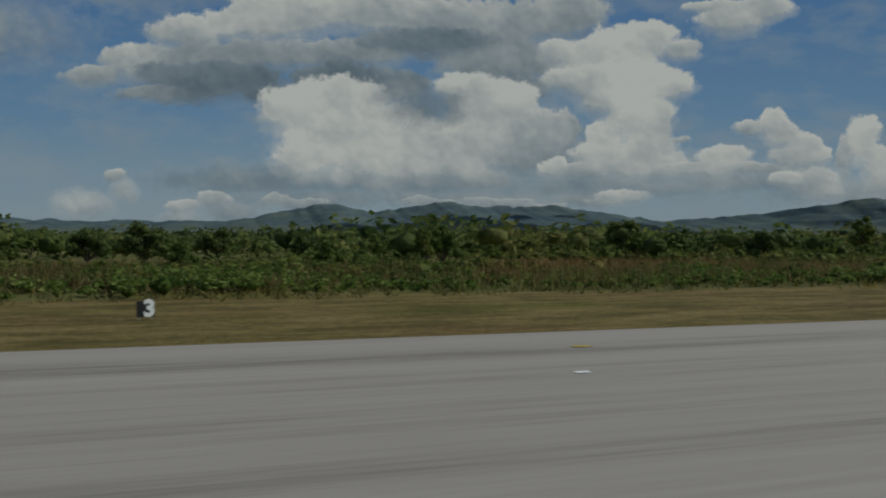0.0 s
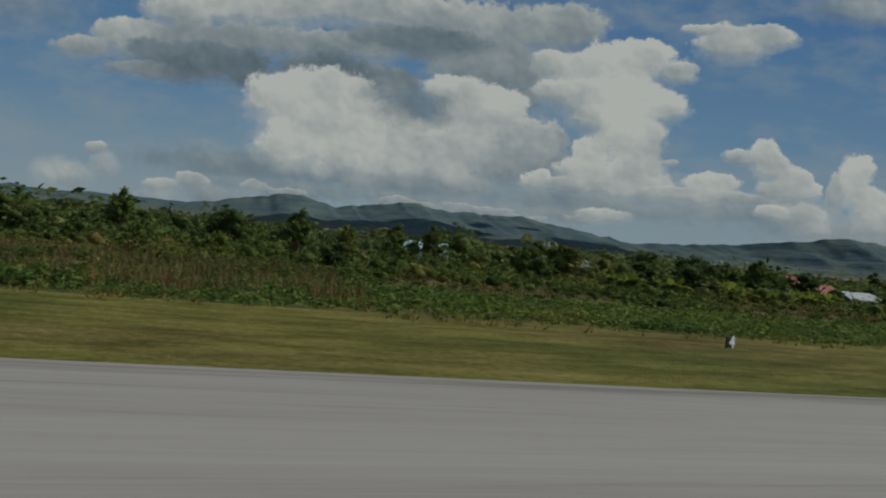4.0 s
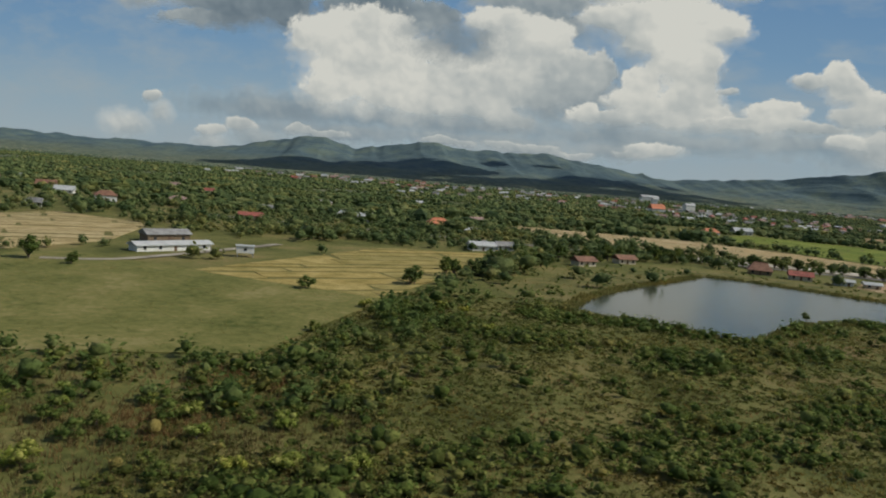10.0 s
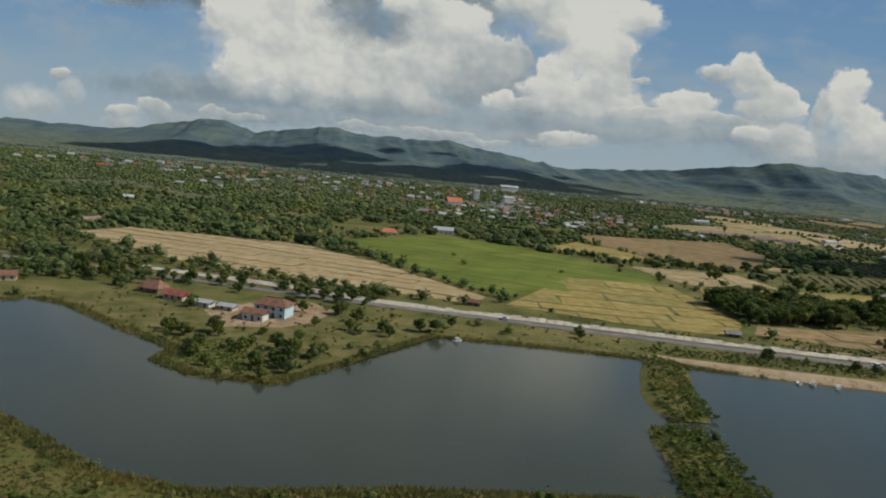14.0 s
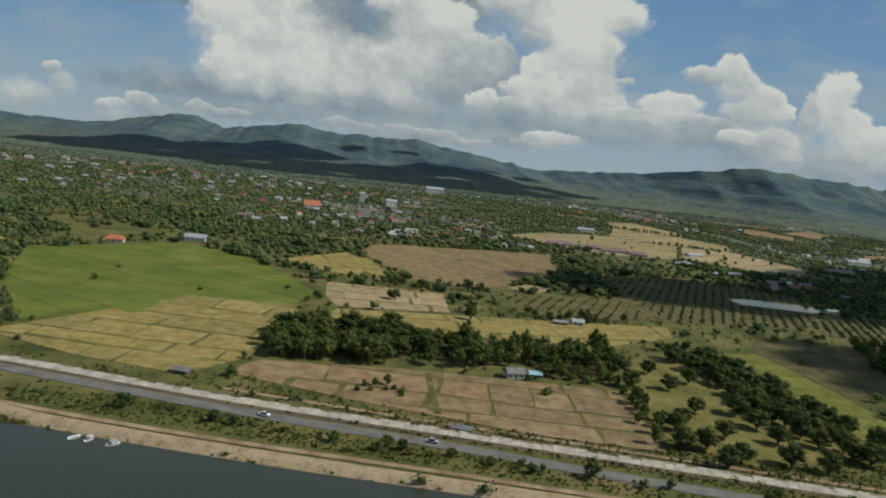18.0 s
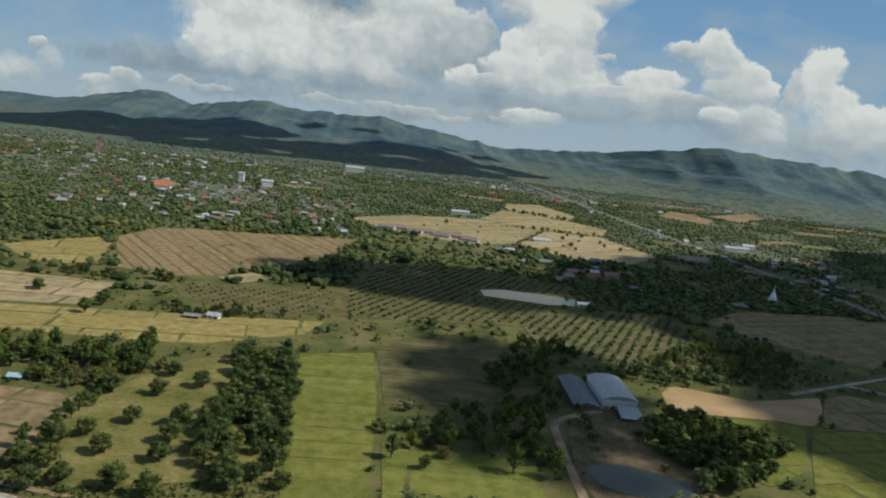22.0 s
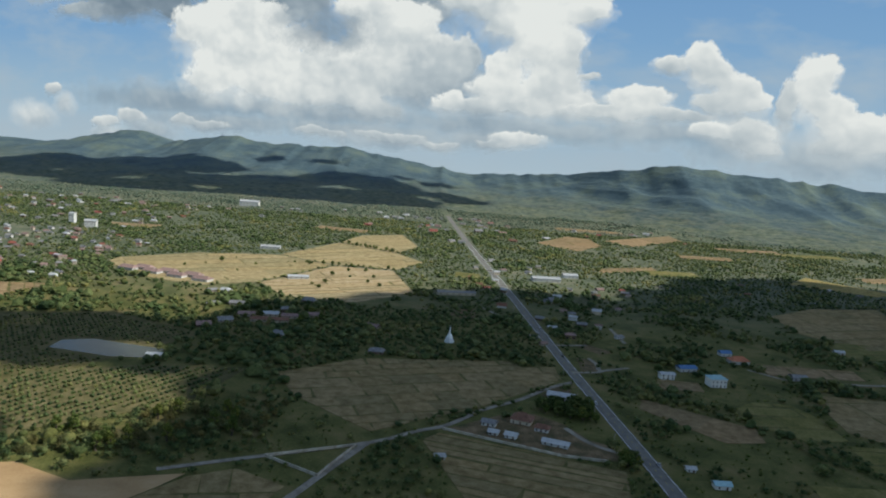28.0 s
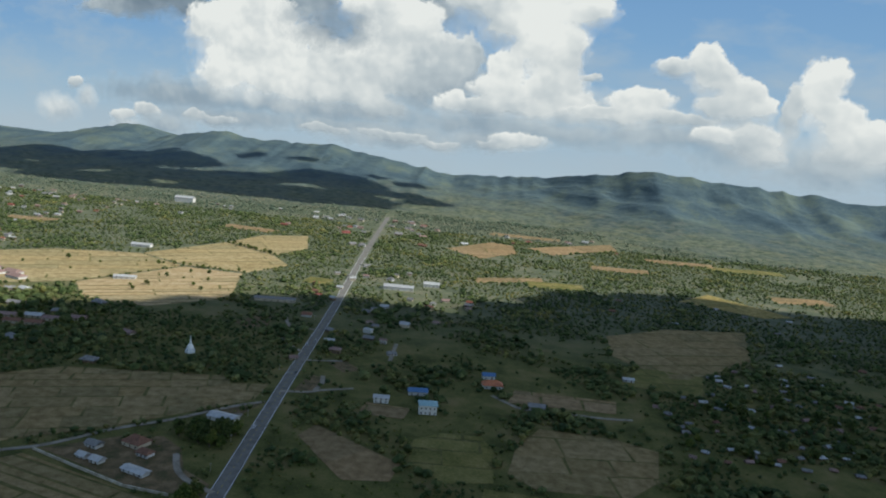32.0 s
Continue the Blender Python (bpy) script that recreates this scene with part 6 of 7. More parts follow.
def in_sight(x, y):
    left = np.minimum(-12 - 0.30 * y, 330 - 0.44 * y)
    left = np.minimum(left, 900 - 0.70 * y)
    right = np.maximum(210 + 1.02 * y, 1160 + 0.62 * y)
    return (x > left - 20) & (x < right + 15)


def build_woodland():
    zones = ((44, 110, 3.1, "near"), (110, 260, 3.5, "leafy"), (260, 480, 3.5, "middle"), (480, 900, 3.1, "far"), (900, 1090, 4.2, "farthest"))
    for y0, y1, gap, word in zones:
        x, y = spread_of(0, -420, 2100, y0, y1, gap)
        ok = in_sight(x, y) & (NP.uniform(0, 1, len(x)) < woodland_density(x, y))
        x, y = x[ok], y[ok]
        ok = allowed(x, y, 1.2)
        x, y = x[ok], y[ok]
        h = np.clip(np.exp(NP.normal(-0.12, 0.34, len(x))), 0.45, 1.8) * np.interp(y, [44, 120, 300, 480, 560, 900, 1400], [2.3, 2.8, 2.5, 2.1, 1.7, 1.75, 2.3]) * np.where(wave(x, y, 40.0, 3.0) > 0.2, 1.15, 0.85)
        h = np.where((x > 930) & (y < 470), h * 0.85, h)
        z = lie(x, y)
        w = h * NP.uniform(0.50, 0.80, len(x))
        c = np.stack([x, y, z + 0.48 * h], 1)
        r = np.stack([w, w, 0.5 * h], 1)
        bits = []
        if word == "near":
            bits.append(lumps(c, r * 0.45, V20, T20, 0.3))
            n = 46
            d = NP.normal(size=(len(x), n, 3))
            d /= np.linalg.norm(d, axis=2)[..., None]
            pts = c[:, None] + d * r[:, None] * NP.uniform(0.5, 1.06, (len(x), n, 1))
            bits.append(leaves(pts.reshape(-1, 3), NP.uniform(0.08, 0.17, len(x) * n) * np.repeat(h, n)))
        elif word == "leafy":
            bits.append(lumps(c, r * 0.62, V20, T20, 0.3))
            n = 34
            d = NP.normal(size=(len(x), n, 3))
            d /= np.linalg.norm(d, axis=2)[..., None]
            pts = c[:, None] + d * r[:, None] * NP.uniform(0.65, 1.02, (len(x), n, 1))
            bits.append(leaves(pts.reshape(-1, 3), NP.uniform(0.11, 0.21, len(x) * n) * np.repeat(h, n)))
        elif word == "middle":
            bits.append(lumps(c, r, V20, T20, 0.35))
            off = NP.normal(size=c.shape) * r * 0.6
            bits.append(lumps(c + off, r * NP.uniform(0.45, 0.7, (len(x), 1)), V8, T8, 0.35))
            n = 7
            d = NP.normal(size=(len(x), n, 3))
            d /= np.linalg.norm(d, axis=2)[..., None]
            pts = c[:, None] + d * r[:, None] * NP.uniform(0.8, 1.1, (len(x), n, 1))
            bits.append(leaves(pts.reshape(-1, 3), NP.uniform(0.16, 0.30, len(x) * n) * np.repeat(h, n)))
        else:
            bits.append(lumps(c, r * (1.15, 1.15, 0.95), V8, T8, 0.3))
        ob = meshed("woodland", arrays_mesh("woodland", *merge(*bits), y0 < 260), WOODS_NEAR if word == "near" else WOODS if y0 < 500 else WOODS_FAR_HAZE)
        tagged(ob, "dense green woodland canopy on the plain", "woodland", kind="stuff")


build_woodland()


def build_scrub():
    """Weeds, bushes and creepers beside the airfield and the reservoir."""
    areas = ((-70, 130, 22.5, 30.5, 0.85, 0.85, (0.18, 0.5)), (-70, 130, 30.5, 46, 1.2, 0.6, (0.3, 0.8)), (130, 250, 22.5, 34, 0.62, 0.85, (0.12, 0.42)), (130, 250, 34, 40, 1.0, 0.62, (0.25, 0.6)),
             (184, 250, 40, 47, 1.1, 0.62, (0.35, 0.8)), (130, 192, 40, 50, 1.2, 0.75, (0.5, 1.1)), (458, 476, 104, 122, 0.8, 0.9, (0.15, 0.4)), (20, 245, 46, 74, 1.7, 0.7, (0.5, 1.3)), (245, 352, 28, 36, 1.0, 0.62, (0.4, 1.0)), (250, 352, 46, 60, 1.3, 0.55, (0.4, 1.4)), 
             (336, 600, 20, 103, 0.95, 0.8, (0.12, 0.42)), (336.5, 600, 20, 103, 1.15, 0.42, (0.5, 1.35)), (372, 560, 90, 160, 2.2, 0.28, (0.25, 0.8)), (530, 562, 60, 124, 0.9, 0.8, (0.25, 0.7)),
             (558, 760, 84, 132, 1.15, 0.85, (0.14, 0.43)), (560, 760, 84, 150, 1.9, 0.45, (0.35, 0.95)), (600, 930, 112, 260, 3.2, 0.22, (0.5, 1.3)), (930, 1240, 150, 330, 3.6, 0.45, (0.5, 1.3)))
    bands = ([(338, 92), (350, 94), (362, 78), (374, 75), (387, 66), (402, 74)], [(428, 99), (434, 80), (440, 72), (448, 62), (456, 51), (462, 44)], [(345, 34), (372, 40), (400, 52)], [(470, 52), (520, 50), (570, 44)], [(376, 90), (402, 84), (418, 97)])
    for x0, x1, y0, y1, gap, share, (lo, hi) in areas:
        x, y = spread_of(0, x0, x1, y0, y1, gap)
        dens = share + 0.45 * wave(x, y, 9.0, x0) + 0.2 * wave(x, y, 3.5, 2.0)
        if x0 == -70:
            dens = dens + 0.7 * wave(x, y, 15.0, 2.2)
        if x0 == 336.5:
            # thickets that run in bands, open weeds between them
            away = np.full(len(x), 99.0)
            for line in bands:
                for (ax, ay), (bx, by) in zip(line, line[1:]):
                    f = np.clip(((x - ax) * (bx - ax) + (y - ay) * (by - ay)) / ((bx - ax) ** 2 + (by - ay) ** 2), 0, 1)
                    away = np.minimum(away, np.hypot(x - ax - f * (bx - ax), y - ay - f * (by - ay)))
            dens = 1.05 - 0.15 * away + 0.55 * wave(x, y, 9.0, 1.3)
            dens = np.maximum(dens, 0.07)
        ok = (NP.uniform(0, 1, len(x)) < dens) & in_sight(x, y)
        x, y = x[ok], y[ok]
        dykes = inside(x, y, [(556, 125), (561, 120), (553, 97), (551, 87), (542, 86), (546, 101)]) | inside(x, y, [(537, 83), (547, 83), (541.5, 58), (531, 58)])
        ok = allowed(x, y, 0.2) | dykes
        x, y, dykes = x[ok], y[ok], dykes[ok]
        size = (1.0 if x0 != -70 else np.clip(1.0 + 0.7 * wave(x, y, 15.0, 2.2), 0.5, 1.7)) * NP.uniform(lo, hi, len(x)) * np.clip(1.0 + 0.55 * wave(x, y, 8.0, 1.0) + 0.35 * wave(x, y, 3.0, 4.0), 0.4, 1.9)
        c = np.stack([x, y, lie(x, y) + 0.38 * size + np.where(dykes, 0.6, 0)], 1)
        r = np.stack([size * 0.8, size * 0.8, size * 0.55], 1)
        if x0 == 336 or (x0 == 130 and y0 < 30):
            # a low carpet: wide and flat
            r = np.stack([size * 2.0, size * 2.0, size * (0.5 if x0 == 336 else 0.75)], 1)
            c[:, 2] -= 0.36 * size
        core = lumps(c, r * (0.5 if x0 != 336 and not (x0 == 130 and y0 < 30) else 0.15), *((V20, T20) if hi > 0.5 else (V8, T8)), 0.35)
        n = 24 if x0 == 336 else 38 if y0 < 45 and x0 < 330 else 16
        d = NP.normal(size=(len(x), n, 3))
        d /= np.linalg.norm(d, axis=2)[..., None]
        d[..., 2] = np.abs(d[..., 2])
        pts = c[:, None] + d * r[:, None] * NP.uniform(0.5, 1.18, (len(x), n, 1))
        blades = leaves(pts.reshape(-1, 3), NP.uniform(0.05, 0.14, len(x) * n) * (1.15 if n > 24 else 1.5 if n > 16 else 2.0))
        ob = meshed("scrub", arrays_mesh("scrub", *merge(core, blades), True), CREEPER if (x0 <= 130 and y0 < 30) or x0 == 458 else WEEDS if hi < 0.44 else LEAF_BUSH)
        tagged(ob, "tangled green weeds, creepers and low bushes", "scrub", kind="stuff")


build_scrub()


def build_tall_grass():
    for x0, x1, y0, y1, gap, share, hi, stuff in ((-70, 250, 20.5, 25, 0.7, 0.6, 0.45, DRYGRASS), (-70, 140, 24.5, 44, 0.62, 0.65, 1.1, RUSSET), (-70, 140, 22.5, 36, 0.7, 0.4, 0.9, DRYGRASS), (140, 250, 34, 44, 0.7, 0.4, 0.7, RUSSET), (236, 420, 20, 33, 0.55, 0.6, 0.42, DRYGRASS),
                                                  (236, 420, 8, 24, 0.7, 0.5, 0.17, DRYGRASS), (238, 400, 16, 31, 0.7, 0.35, 0.36, RUSSET), (250, 345, 40, 58, 0.6, 0.6, 0.8, RUSSET), (285, 352, 28, 46, 0.6, 0.7, 0.9, RUSSET),
                                                  (288, 334, 26.5, 30.8, 0.48, 0.9, 1.5, REED), (241, 352, 58, 124, 1.0, 0.5, 0.42, DRYGRASS), (242, 352, 58, 124, 1.6, 0.3, 0.4, RUSSET), (336, 396, 24, 98, 0.75, 0.5, 0.5, DRYGRASS), (336, 396, 24, 60, 0.9, 0.5, 0.5, RUSSET), (394, 560, 20, 100, 0.85, 0.5, 0.45, DRYGRASS), (395, 560, 20, 90, 1.2, 0.4, 0.5, RUSSET), (372, 560, 100, 155, 1.6, 0.5, 0.5, DRYGRASS), (560, 740, 78, 140, 1.7, 0.4, 0.5, DRYGRASS)):
        x, y = spread_of(0, x0, x1, y0, y1, gap)
        ok = NP.uniform(0, 1, len(x)) < share + 0.5 * wave(x, y, 6.0, 4.0) - (0.6 * wave(x, y, 15.0, 2.2) if x0 == -70 and y0 > 22 else 0)
        x, y = x[ok], y[ok]
        meadow = [(240, 64), (262, 97), (280, 103), (300, 125), (323, 113), (354, 97), (340, 62), (300, 57)]
        ok = inside(x, y, meadow) if y0 == 58 else allowed(x, y, 0.0)
        x, y = x[ok], y[ok]
        n = 9
        base = np.stack([x, y, lie(x, y)], 1)[:, None] + np.concatenate([NP.normal(0, 0.14, (len(x), n, 2)), np.zeros((len(x), n, 1))], 2)
        tip = base + np.concatenate([NP.normal(0, 0.16, (len(x), n, 2)), NP.uniform(0.3, 0.75, (len(x), n, 1)) * hi], 2)
        side = np.concatenate([NP.normal(0, 0.022, (len(x), n, 2)), np.zeros((len(x), n, 1))], 2)
        v = np.stack([base - side, base + side, tip], 2).reshape(-1, 3)
        ob = meshed("tall_grass", arrays_mesh("tall_grass", v, np.arange(len(v)).reshape(-1, 3)), stuff)
        tagged(ob, "russet tufts of tall seeding grass" if stuff is RUSSET else "dry yellowish tufts of tall grass", "grass", kind="stuff")


build_tall_grass()


def build_reeds():
    """Tall dry grass along the rim of the reservoir."""
    xs, ys = [], []
    for (ax, ay), (bx, by) in zip(LAKE, LAKE[1:] + LAKE[:1]):
        length = math.hypot(bx - ax, by - ay)
        n = int(length * 14)
        f, off = NP.uniform(0, 1, n), NP.uniform(-0.2, 2.6, n) ** 1.0
        xs.append(ax + (bx - ax) * f + (by - ay) / length * off * -1)
        ys.append(ay + (by - ay) * f - (bx - ax) / length * off * -1)
    x, y = np.concatenate(xs), np.concatenate(ys)
    ok = ~inside(x, y, LAKE) & (x < 700) & ~((x > 572) & (y > 84))
    x, y = x[ok], y[ok]
    n = 7
    base = np.stack([x, y, lie(x, y)], 1)[:, None] + np.concatenate([NP.normal(0, 0.2, (len(x), n, 2)), np.zeros((len(x), n, 1))], 2)
    tip = base + np.concatenate([NP.normal(0, 0.2, (len(x), n, 2)), NP.uniform(0.25, 0.8, (len(x), n, 1))], 2)
    side = np.concatenate([NP.normal(0, 0.05, (len(x), n, 2)), np.zeros((len(x), n, 1))], 2)
    v = np.stack([base - side, base + side, tip], 2).reshape(-1, 3)
    tagged(meshed("reeds", arrays_mesh("reeds", v, np.arange(len(v)).reshape(-1, 3)), DRYGRASS), "tall straw-coloured grass along the water's edge", "reeds", kind="stuff")


build_reeds()


def build_orchards():
    for ring, angle, gu, gv, size in (([(829, 272), (864, 290), (906, 297), (897, 257), (855, 219), (831, 224)], 62, 2.3, 4.0, 1.15),
                                      ([(770, 355), (815, 372), (870, 344), (829, 262), (757, 252), (758, 292)], 62, 2.4, 4.2, 0.95),
                                      ([(686, 281), (712, 284), (750, 289), (750, 253), (719, 247), (696, 258)], 62, 3.2, 4.6, 0.75)):
        c, s = math.cos(radians(angle)), math.sin(radians(angle))
        u, v = np.meshgrid(np.arange(-120, 120, gu), np.arange(-120, 120, gv))
        u, v = u.ravel() + NP.normal(0, 0.25, u.size), v.ravel() + NP.normal(0, 0.2, u.size)
        cx, cy = np.mean(ring, 0)
        x, y = cx + u * c - v * s, cy + u * s + v * c
        ok = inside(x, y, ring) & (NP.uniform(0, 1, len(x)) < 0.93)
        ok &= ~inside(x, y, [(817, 323), (831, 327), (868, 319), (868, 300), (849, 297), (817, 305)])
        x, y = x[ok], y[ok]
        h = NP.uniform(0.75, 1.2, len(x)) * size
        cc, r = np.stack([x, y, lie(x, y) + 0.55 * h], 1), np.stack([0.75 * h, 0.75 * h, 0.6 * h], 1)
        ob = meshed("orchard_rows", arrays_mesh("orchard_rows", *lumps(cc, r, V20, T20, 0.3)), WOODS)
        tagged(ob, "young orchard trees planted in straight rows", "orchard", kind="stuff")


build_orchards()

# ---- single trees ----
for kind, x, y, s in (("round", 249, 82, 1.6), ("dark", 246.5, 84, 1.2), ("dark", 257, 85, 1.15), ("broad", 259.5, 86, 0.85), ("round", 298, 114, 1.05), ("small", 305.5, 111, 0.9), ("bush", 342, 101, 1.5),
                      ("round", 234, 63, 1.0), ("dark", 226, 64, 1.25), ("dark", 229, 68, 1.3), ("tall", 240.5, 60, 0.7), ("round", 436, 78, 0.8), ("small", 420, 99, 0.6),
                      ("small", 541, 244, 1.0), ("bush", 541.5, 268, 1.0), ("small", 606, 254, 0.9), ("bush", 577, 240, 1.1), ("round", 644, 253, 0.85), ("bush", 677, 150, 1.3),
                      ("small", 614, 236, 0.9), ("round", 617, 243, 0.8), ("bush", 779, 200, 1.1), ("dark", 510, 137, 0.75), ("round", 503, 131, 0.65), ("dark", 497, 143, 0.8),
                      ("round", 488, 137, 0.6), ("small", 478, 128, 0.8), ("small", 484, 112, 0.8), ("bush", 500, 122, 1.1), ("dark", 482, 152, 0.9), ("round", 494, 150, 0.9),
                      ("yellow_bush", 331, 35.5, 1.0), ("yellow_bush", 327, 37.5, 0.7), ("yellow_bush", 173, 25, 0.7), ("bush", 172, 24.4, 0.9), ("bush", 174.2, 24.6, 0.8), ("tall", 676, 181, 1.35), ("round", 703, 174, 1.0), ("dark", 603, 121, 0.6)):
    plant(kind, x, y, s)


for kind, x, y, sc in (("round", 469, 168, 0.75), ("small", 455, 176, 1.0), ("dark", 493, 149, 0.8), ("round", 485, 150, 0.7), ("round", 475, 115, 0.55), ("small", 484, 120, 0.9), ("round", 495, 135, 0.7), ("dark", 502, 135, 0.75),
                       ("dark", 518, 143, 0.6), ("small", 530, 139, 0.8), ("small", 548, 143, 0.9), ("dark", 434, 79, 0.85), ("round", 359, 112, 0.75), ("dark", 358, 110.5, 0.7), ("round", 367, 133, 0.6),
                       ("broad", 100, 45, 0.62), ("broad", 104, 50, 0.5), ("dark", 109, 49, 0.55), ("dark", 121, 56, 0.62), ("round", 66, 55, 0.55), ("dark", 69, 57, 0.45), ("round", 78.6, 60, 0.5),
                       ("dark", 190, 60, 0.7), ("broad", 186, 62, 0.7), ("tall", 184, 60, 0.6), ("dark", 163, 96, 0.8), ("dark", 45, 46, 0.55), ("tall", 11, 41, 0.38), ("round", 11, 55, 0.5), ("dark", 6, 60, 0.55),
                       ("dark", 585, 125.5, 0.85), ("dark", 547, 138.5, 0.62), ("dark", 607, 120, 0.5), ("small", 626, 114.5, 0.9), ("olive", 640, 110.5, 0.5), ("olive", 655, 107.5, 0.6), ("dark", 662, 105, 0.5), ("bush", 172.4, 25.8, 0.85), ("bush", 174.6, 25.6, 0.8)):
    plant(kind, x, y, sc)


NAMES = {"trees of the grove": "grove_tree", "scattered orchard trees": "orchard_tree", "trees round the farm": "farm_tree", "row of plantation trees": "plantation_tree",
         "hedge trees below the meadow": "hedge_tree", "trees between field and reservoir": "hedge_tree", "trees along the road": "roadside_tree", "roadside bushes": "roadside_tree",
         "trees on the field edge": "field_tree", "trees beside the compound": "compound_tree", "trees round the farm houses": "farmyard_tree", "trees among the village houses": "village_tree"}


def plant_many(n, ring, kinds, scale, group, gap=2.0, seed=1, free=True):
    rng = random.Random(seed)
    xs, ys = [p[0] for p in ring], [p[1] for p in ring]
    done, tries = [], 0
    while len(done) < n and tries < 60 * n:
        tries += 1
        x, y = rng.uniform(min(xs), max(xs)), rng.uniform(min(ys), max(ys))
        if not bool(inside(np.array(x), np.array(y), ring)) or any((x - a) ** 2 + (y - b) ** 2 < gap * gap for a, b in done):
            continue
        if any((x - a) ** 2 + (y - b) ** 2 < (c + 1) ** 2 for a, b, c in PLOTS):
            continue
        done.append((x, y))
        plant(rng.choice(kinds), x, y, rng.uniform(*scale), rng.uniform(0, 360), group, NAMES.get(group, ""))


plant_many(9, [(630, 143), (632, 150), (641, 150), (641, 142)], ("round", "small", "olive"), (0.45, 0.7), "bushes in the paddies", 1.6, 72)
plant_many(70, [(604, 166), (608, 196), (640, 201), (662, 186), (660, 168), (640, 166)], ("dark", "round", "round", "broad"), (1.05, 1.6), "trees of the grove", 2.8, 1)
plant_many(30, [(680, 164.5), (682, 174), (699, 172), (700, 163)], ("olive", "olive", "round"), (0.75, 1.05), "trees of the grove", 2.2, 71)
plant_many(44, [(660, 168), (662, 186), (700, 190), (712, 178), (704, 172), (680, 176)], ("round", "tall", "dark", "olive"), (0.9, 1.45), "trees of the grove", 3.0, 2)
ORCHARD = ((713, 144), (724, 144), (712, 128), (724, 126), (719, 114), (714, 161), (714, 175), (724, 135), (723, 168), (706, 136), (703, 161), (704, 175), (709, 115), (704, 121), (704, 112), (702, 131), (699, 121), (726, 112))
for k, (x, y) in enumerate(ORCHARD):
    plant(("broad", "broad", "dark")[k % 3], x, y, (0.95, 1.1, 1.25)[(k * 7) % 3], None, "scattered orchard trees", "orchard_tree")
plant_many(62, [(727, 196), (746, 192), (749, 124), (752, 117), (733, 117), (729, 146), (732, 170)], ("broad", "dark", "dark"), (0.95, 1.45), "scattered orchard trees", 3.3, 4)
plant_many(36, [(453, 133), (465, 117), (464, 110), (470, 102), (481, 99), (489, 107), (497, 119), (490, 126), (474, 124), (462, 136)], ("round", "small", "broad"), (0.35, 0.7), "bushes on the lakeside point", 1.7, 43)
plant_many(16, [(692, 122), (699, 118), (703, 160), (699, 162)], ("tall", "round"), (0.5, 0.8), "scattered orchard trees", 2.4, 41)
for kind, x, y, sc in (("tall", 662, 184, 1.6), ("tall", 703, 191, 1.4), ("round", 671, 227, 1.3), ("dark", 673, 238, 1.2), ("dark", 646, 251, 1.1), ("dark", 679, 283, 1.3), ("dark", 684, 281, 1.1), ("bush", 678, 151, 1.4)):
    plant(kind, x, y, sc)
plant_many(34, [(770, 130), (775, 158), (795, 168), (812, 160), (811, 128)], ("round", "tall", "olive"), (0.8, 1.25), "trees round the farm", 2.6, 5)
plant_many(52, [(842, 134), (838, 143), (838, 152), (845, 168), (855, 173), (863, 165), (873, 161), (877, 150), (865, 136), (852, 128)], ("round", "dark", "tall", "broad"), (0.9, 1.35), "trees round the farm", 2.6, 6)
plant_many(46, [(806, 150), (803, 200), (822, 235), (842, 236), (838, 214), (826, 196), (822, 176), (816, 166)], ("dark", "round"), (0.85, 1.25), "trees round the farm", 2.6, 7)
plant_many(60, [(850, 203), (866, 203), (905, 215), (930, 232), (934, 262), (905, 250)], ("tall", "olive", "olive"), (0.85, 1.25), "row of plantation trees", 2.6, 8)
plant_many(90, [(20, 46), (60, 90), (110, 110), (210, 115), (240, 62), (215, 47), (150, 48)], ("round", "dark", "tall", "small", "broad"), (0.5, 0.85), "trees behind the airfield", 3.2, 9)
plant_many(40, [(-60, 38), (-60, 80), (20, 70), (20, 40)], ("round", "dark", "small"), (0.5, 0.8), "trees behind the airfield", 3.0, 10)
plant_many(80, [(262, 52), (300, 55), (340, 60), (354, 98), (364, 92), (372, 72), (345, 42), (280, 47)], ("small", "bush", "bush", "yellow_bush"), (0.5, 0.9), "hedge trees below the meadow", 1.9, 11)
plant_many(34, [(296, 31), (352, 33), (350, 47), (300, 43)], ("bush", "small", "bush", "yellow_bush"), (0.55, 1.05), "bushes beside the airfield", 1.9, 51)
plant_many(26, [(-40, 25), (130, 25), (130, 38), (-40, 38)], ("bush", "bush", "yellow_bush"), (0.4, 0.75), "bushes beside the airfield", 2.2, 52)
plant_many(22, [(186, 34), (246, 34), (246, 46), (186, 46)], ("bush", "small", "round"), (0.5, 0.9), "bushes beside the airfield", 2.2, 53)
plant_many(60, [(362, 118), (378, 150), (400, 172), (440, 190), (446, 183), (406, 163), (385, 143), (368, 122)], ("round", "dark", "small", "tall"), (0.5, 0.85), "trees between field and reservoir", 2.3, 12)
plant_many(24, [(198, 47.5), (200, 52), (222, 54), (246, 58), (246, 50), (215, 46)], ("small", "round", "dark", "bush"), (0.45, 0.8), "trees behind the airfield", 2.2, 31)
plant_many(36, [(580, 131), (600, 120.5), (660, 106), (720, 90), (722, 92.5), (660, 109), (602, 124)], ("small", "bush", "dark", "bush"), (0.3, 1.1), "roadside bushes", 1.6, 13)
plant_many(40, [(425, 196), (470, 180), (505, 168), (500, 160), (470, 172), (425, 186)], ("dark", "round", "small"), (0.6, 0.95), "trees along the road", 2.6, 14)
plant_many(20, [(416, 34), (416, 70), (470, 60), (520, 52), (520, 40)], ("bush", "bush", "small"), (0.5, 0.9), "bushes on the reservoir bank", 4.0, 15)
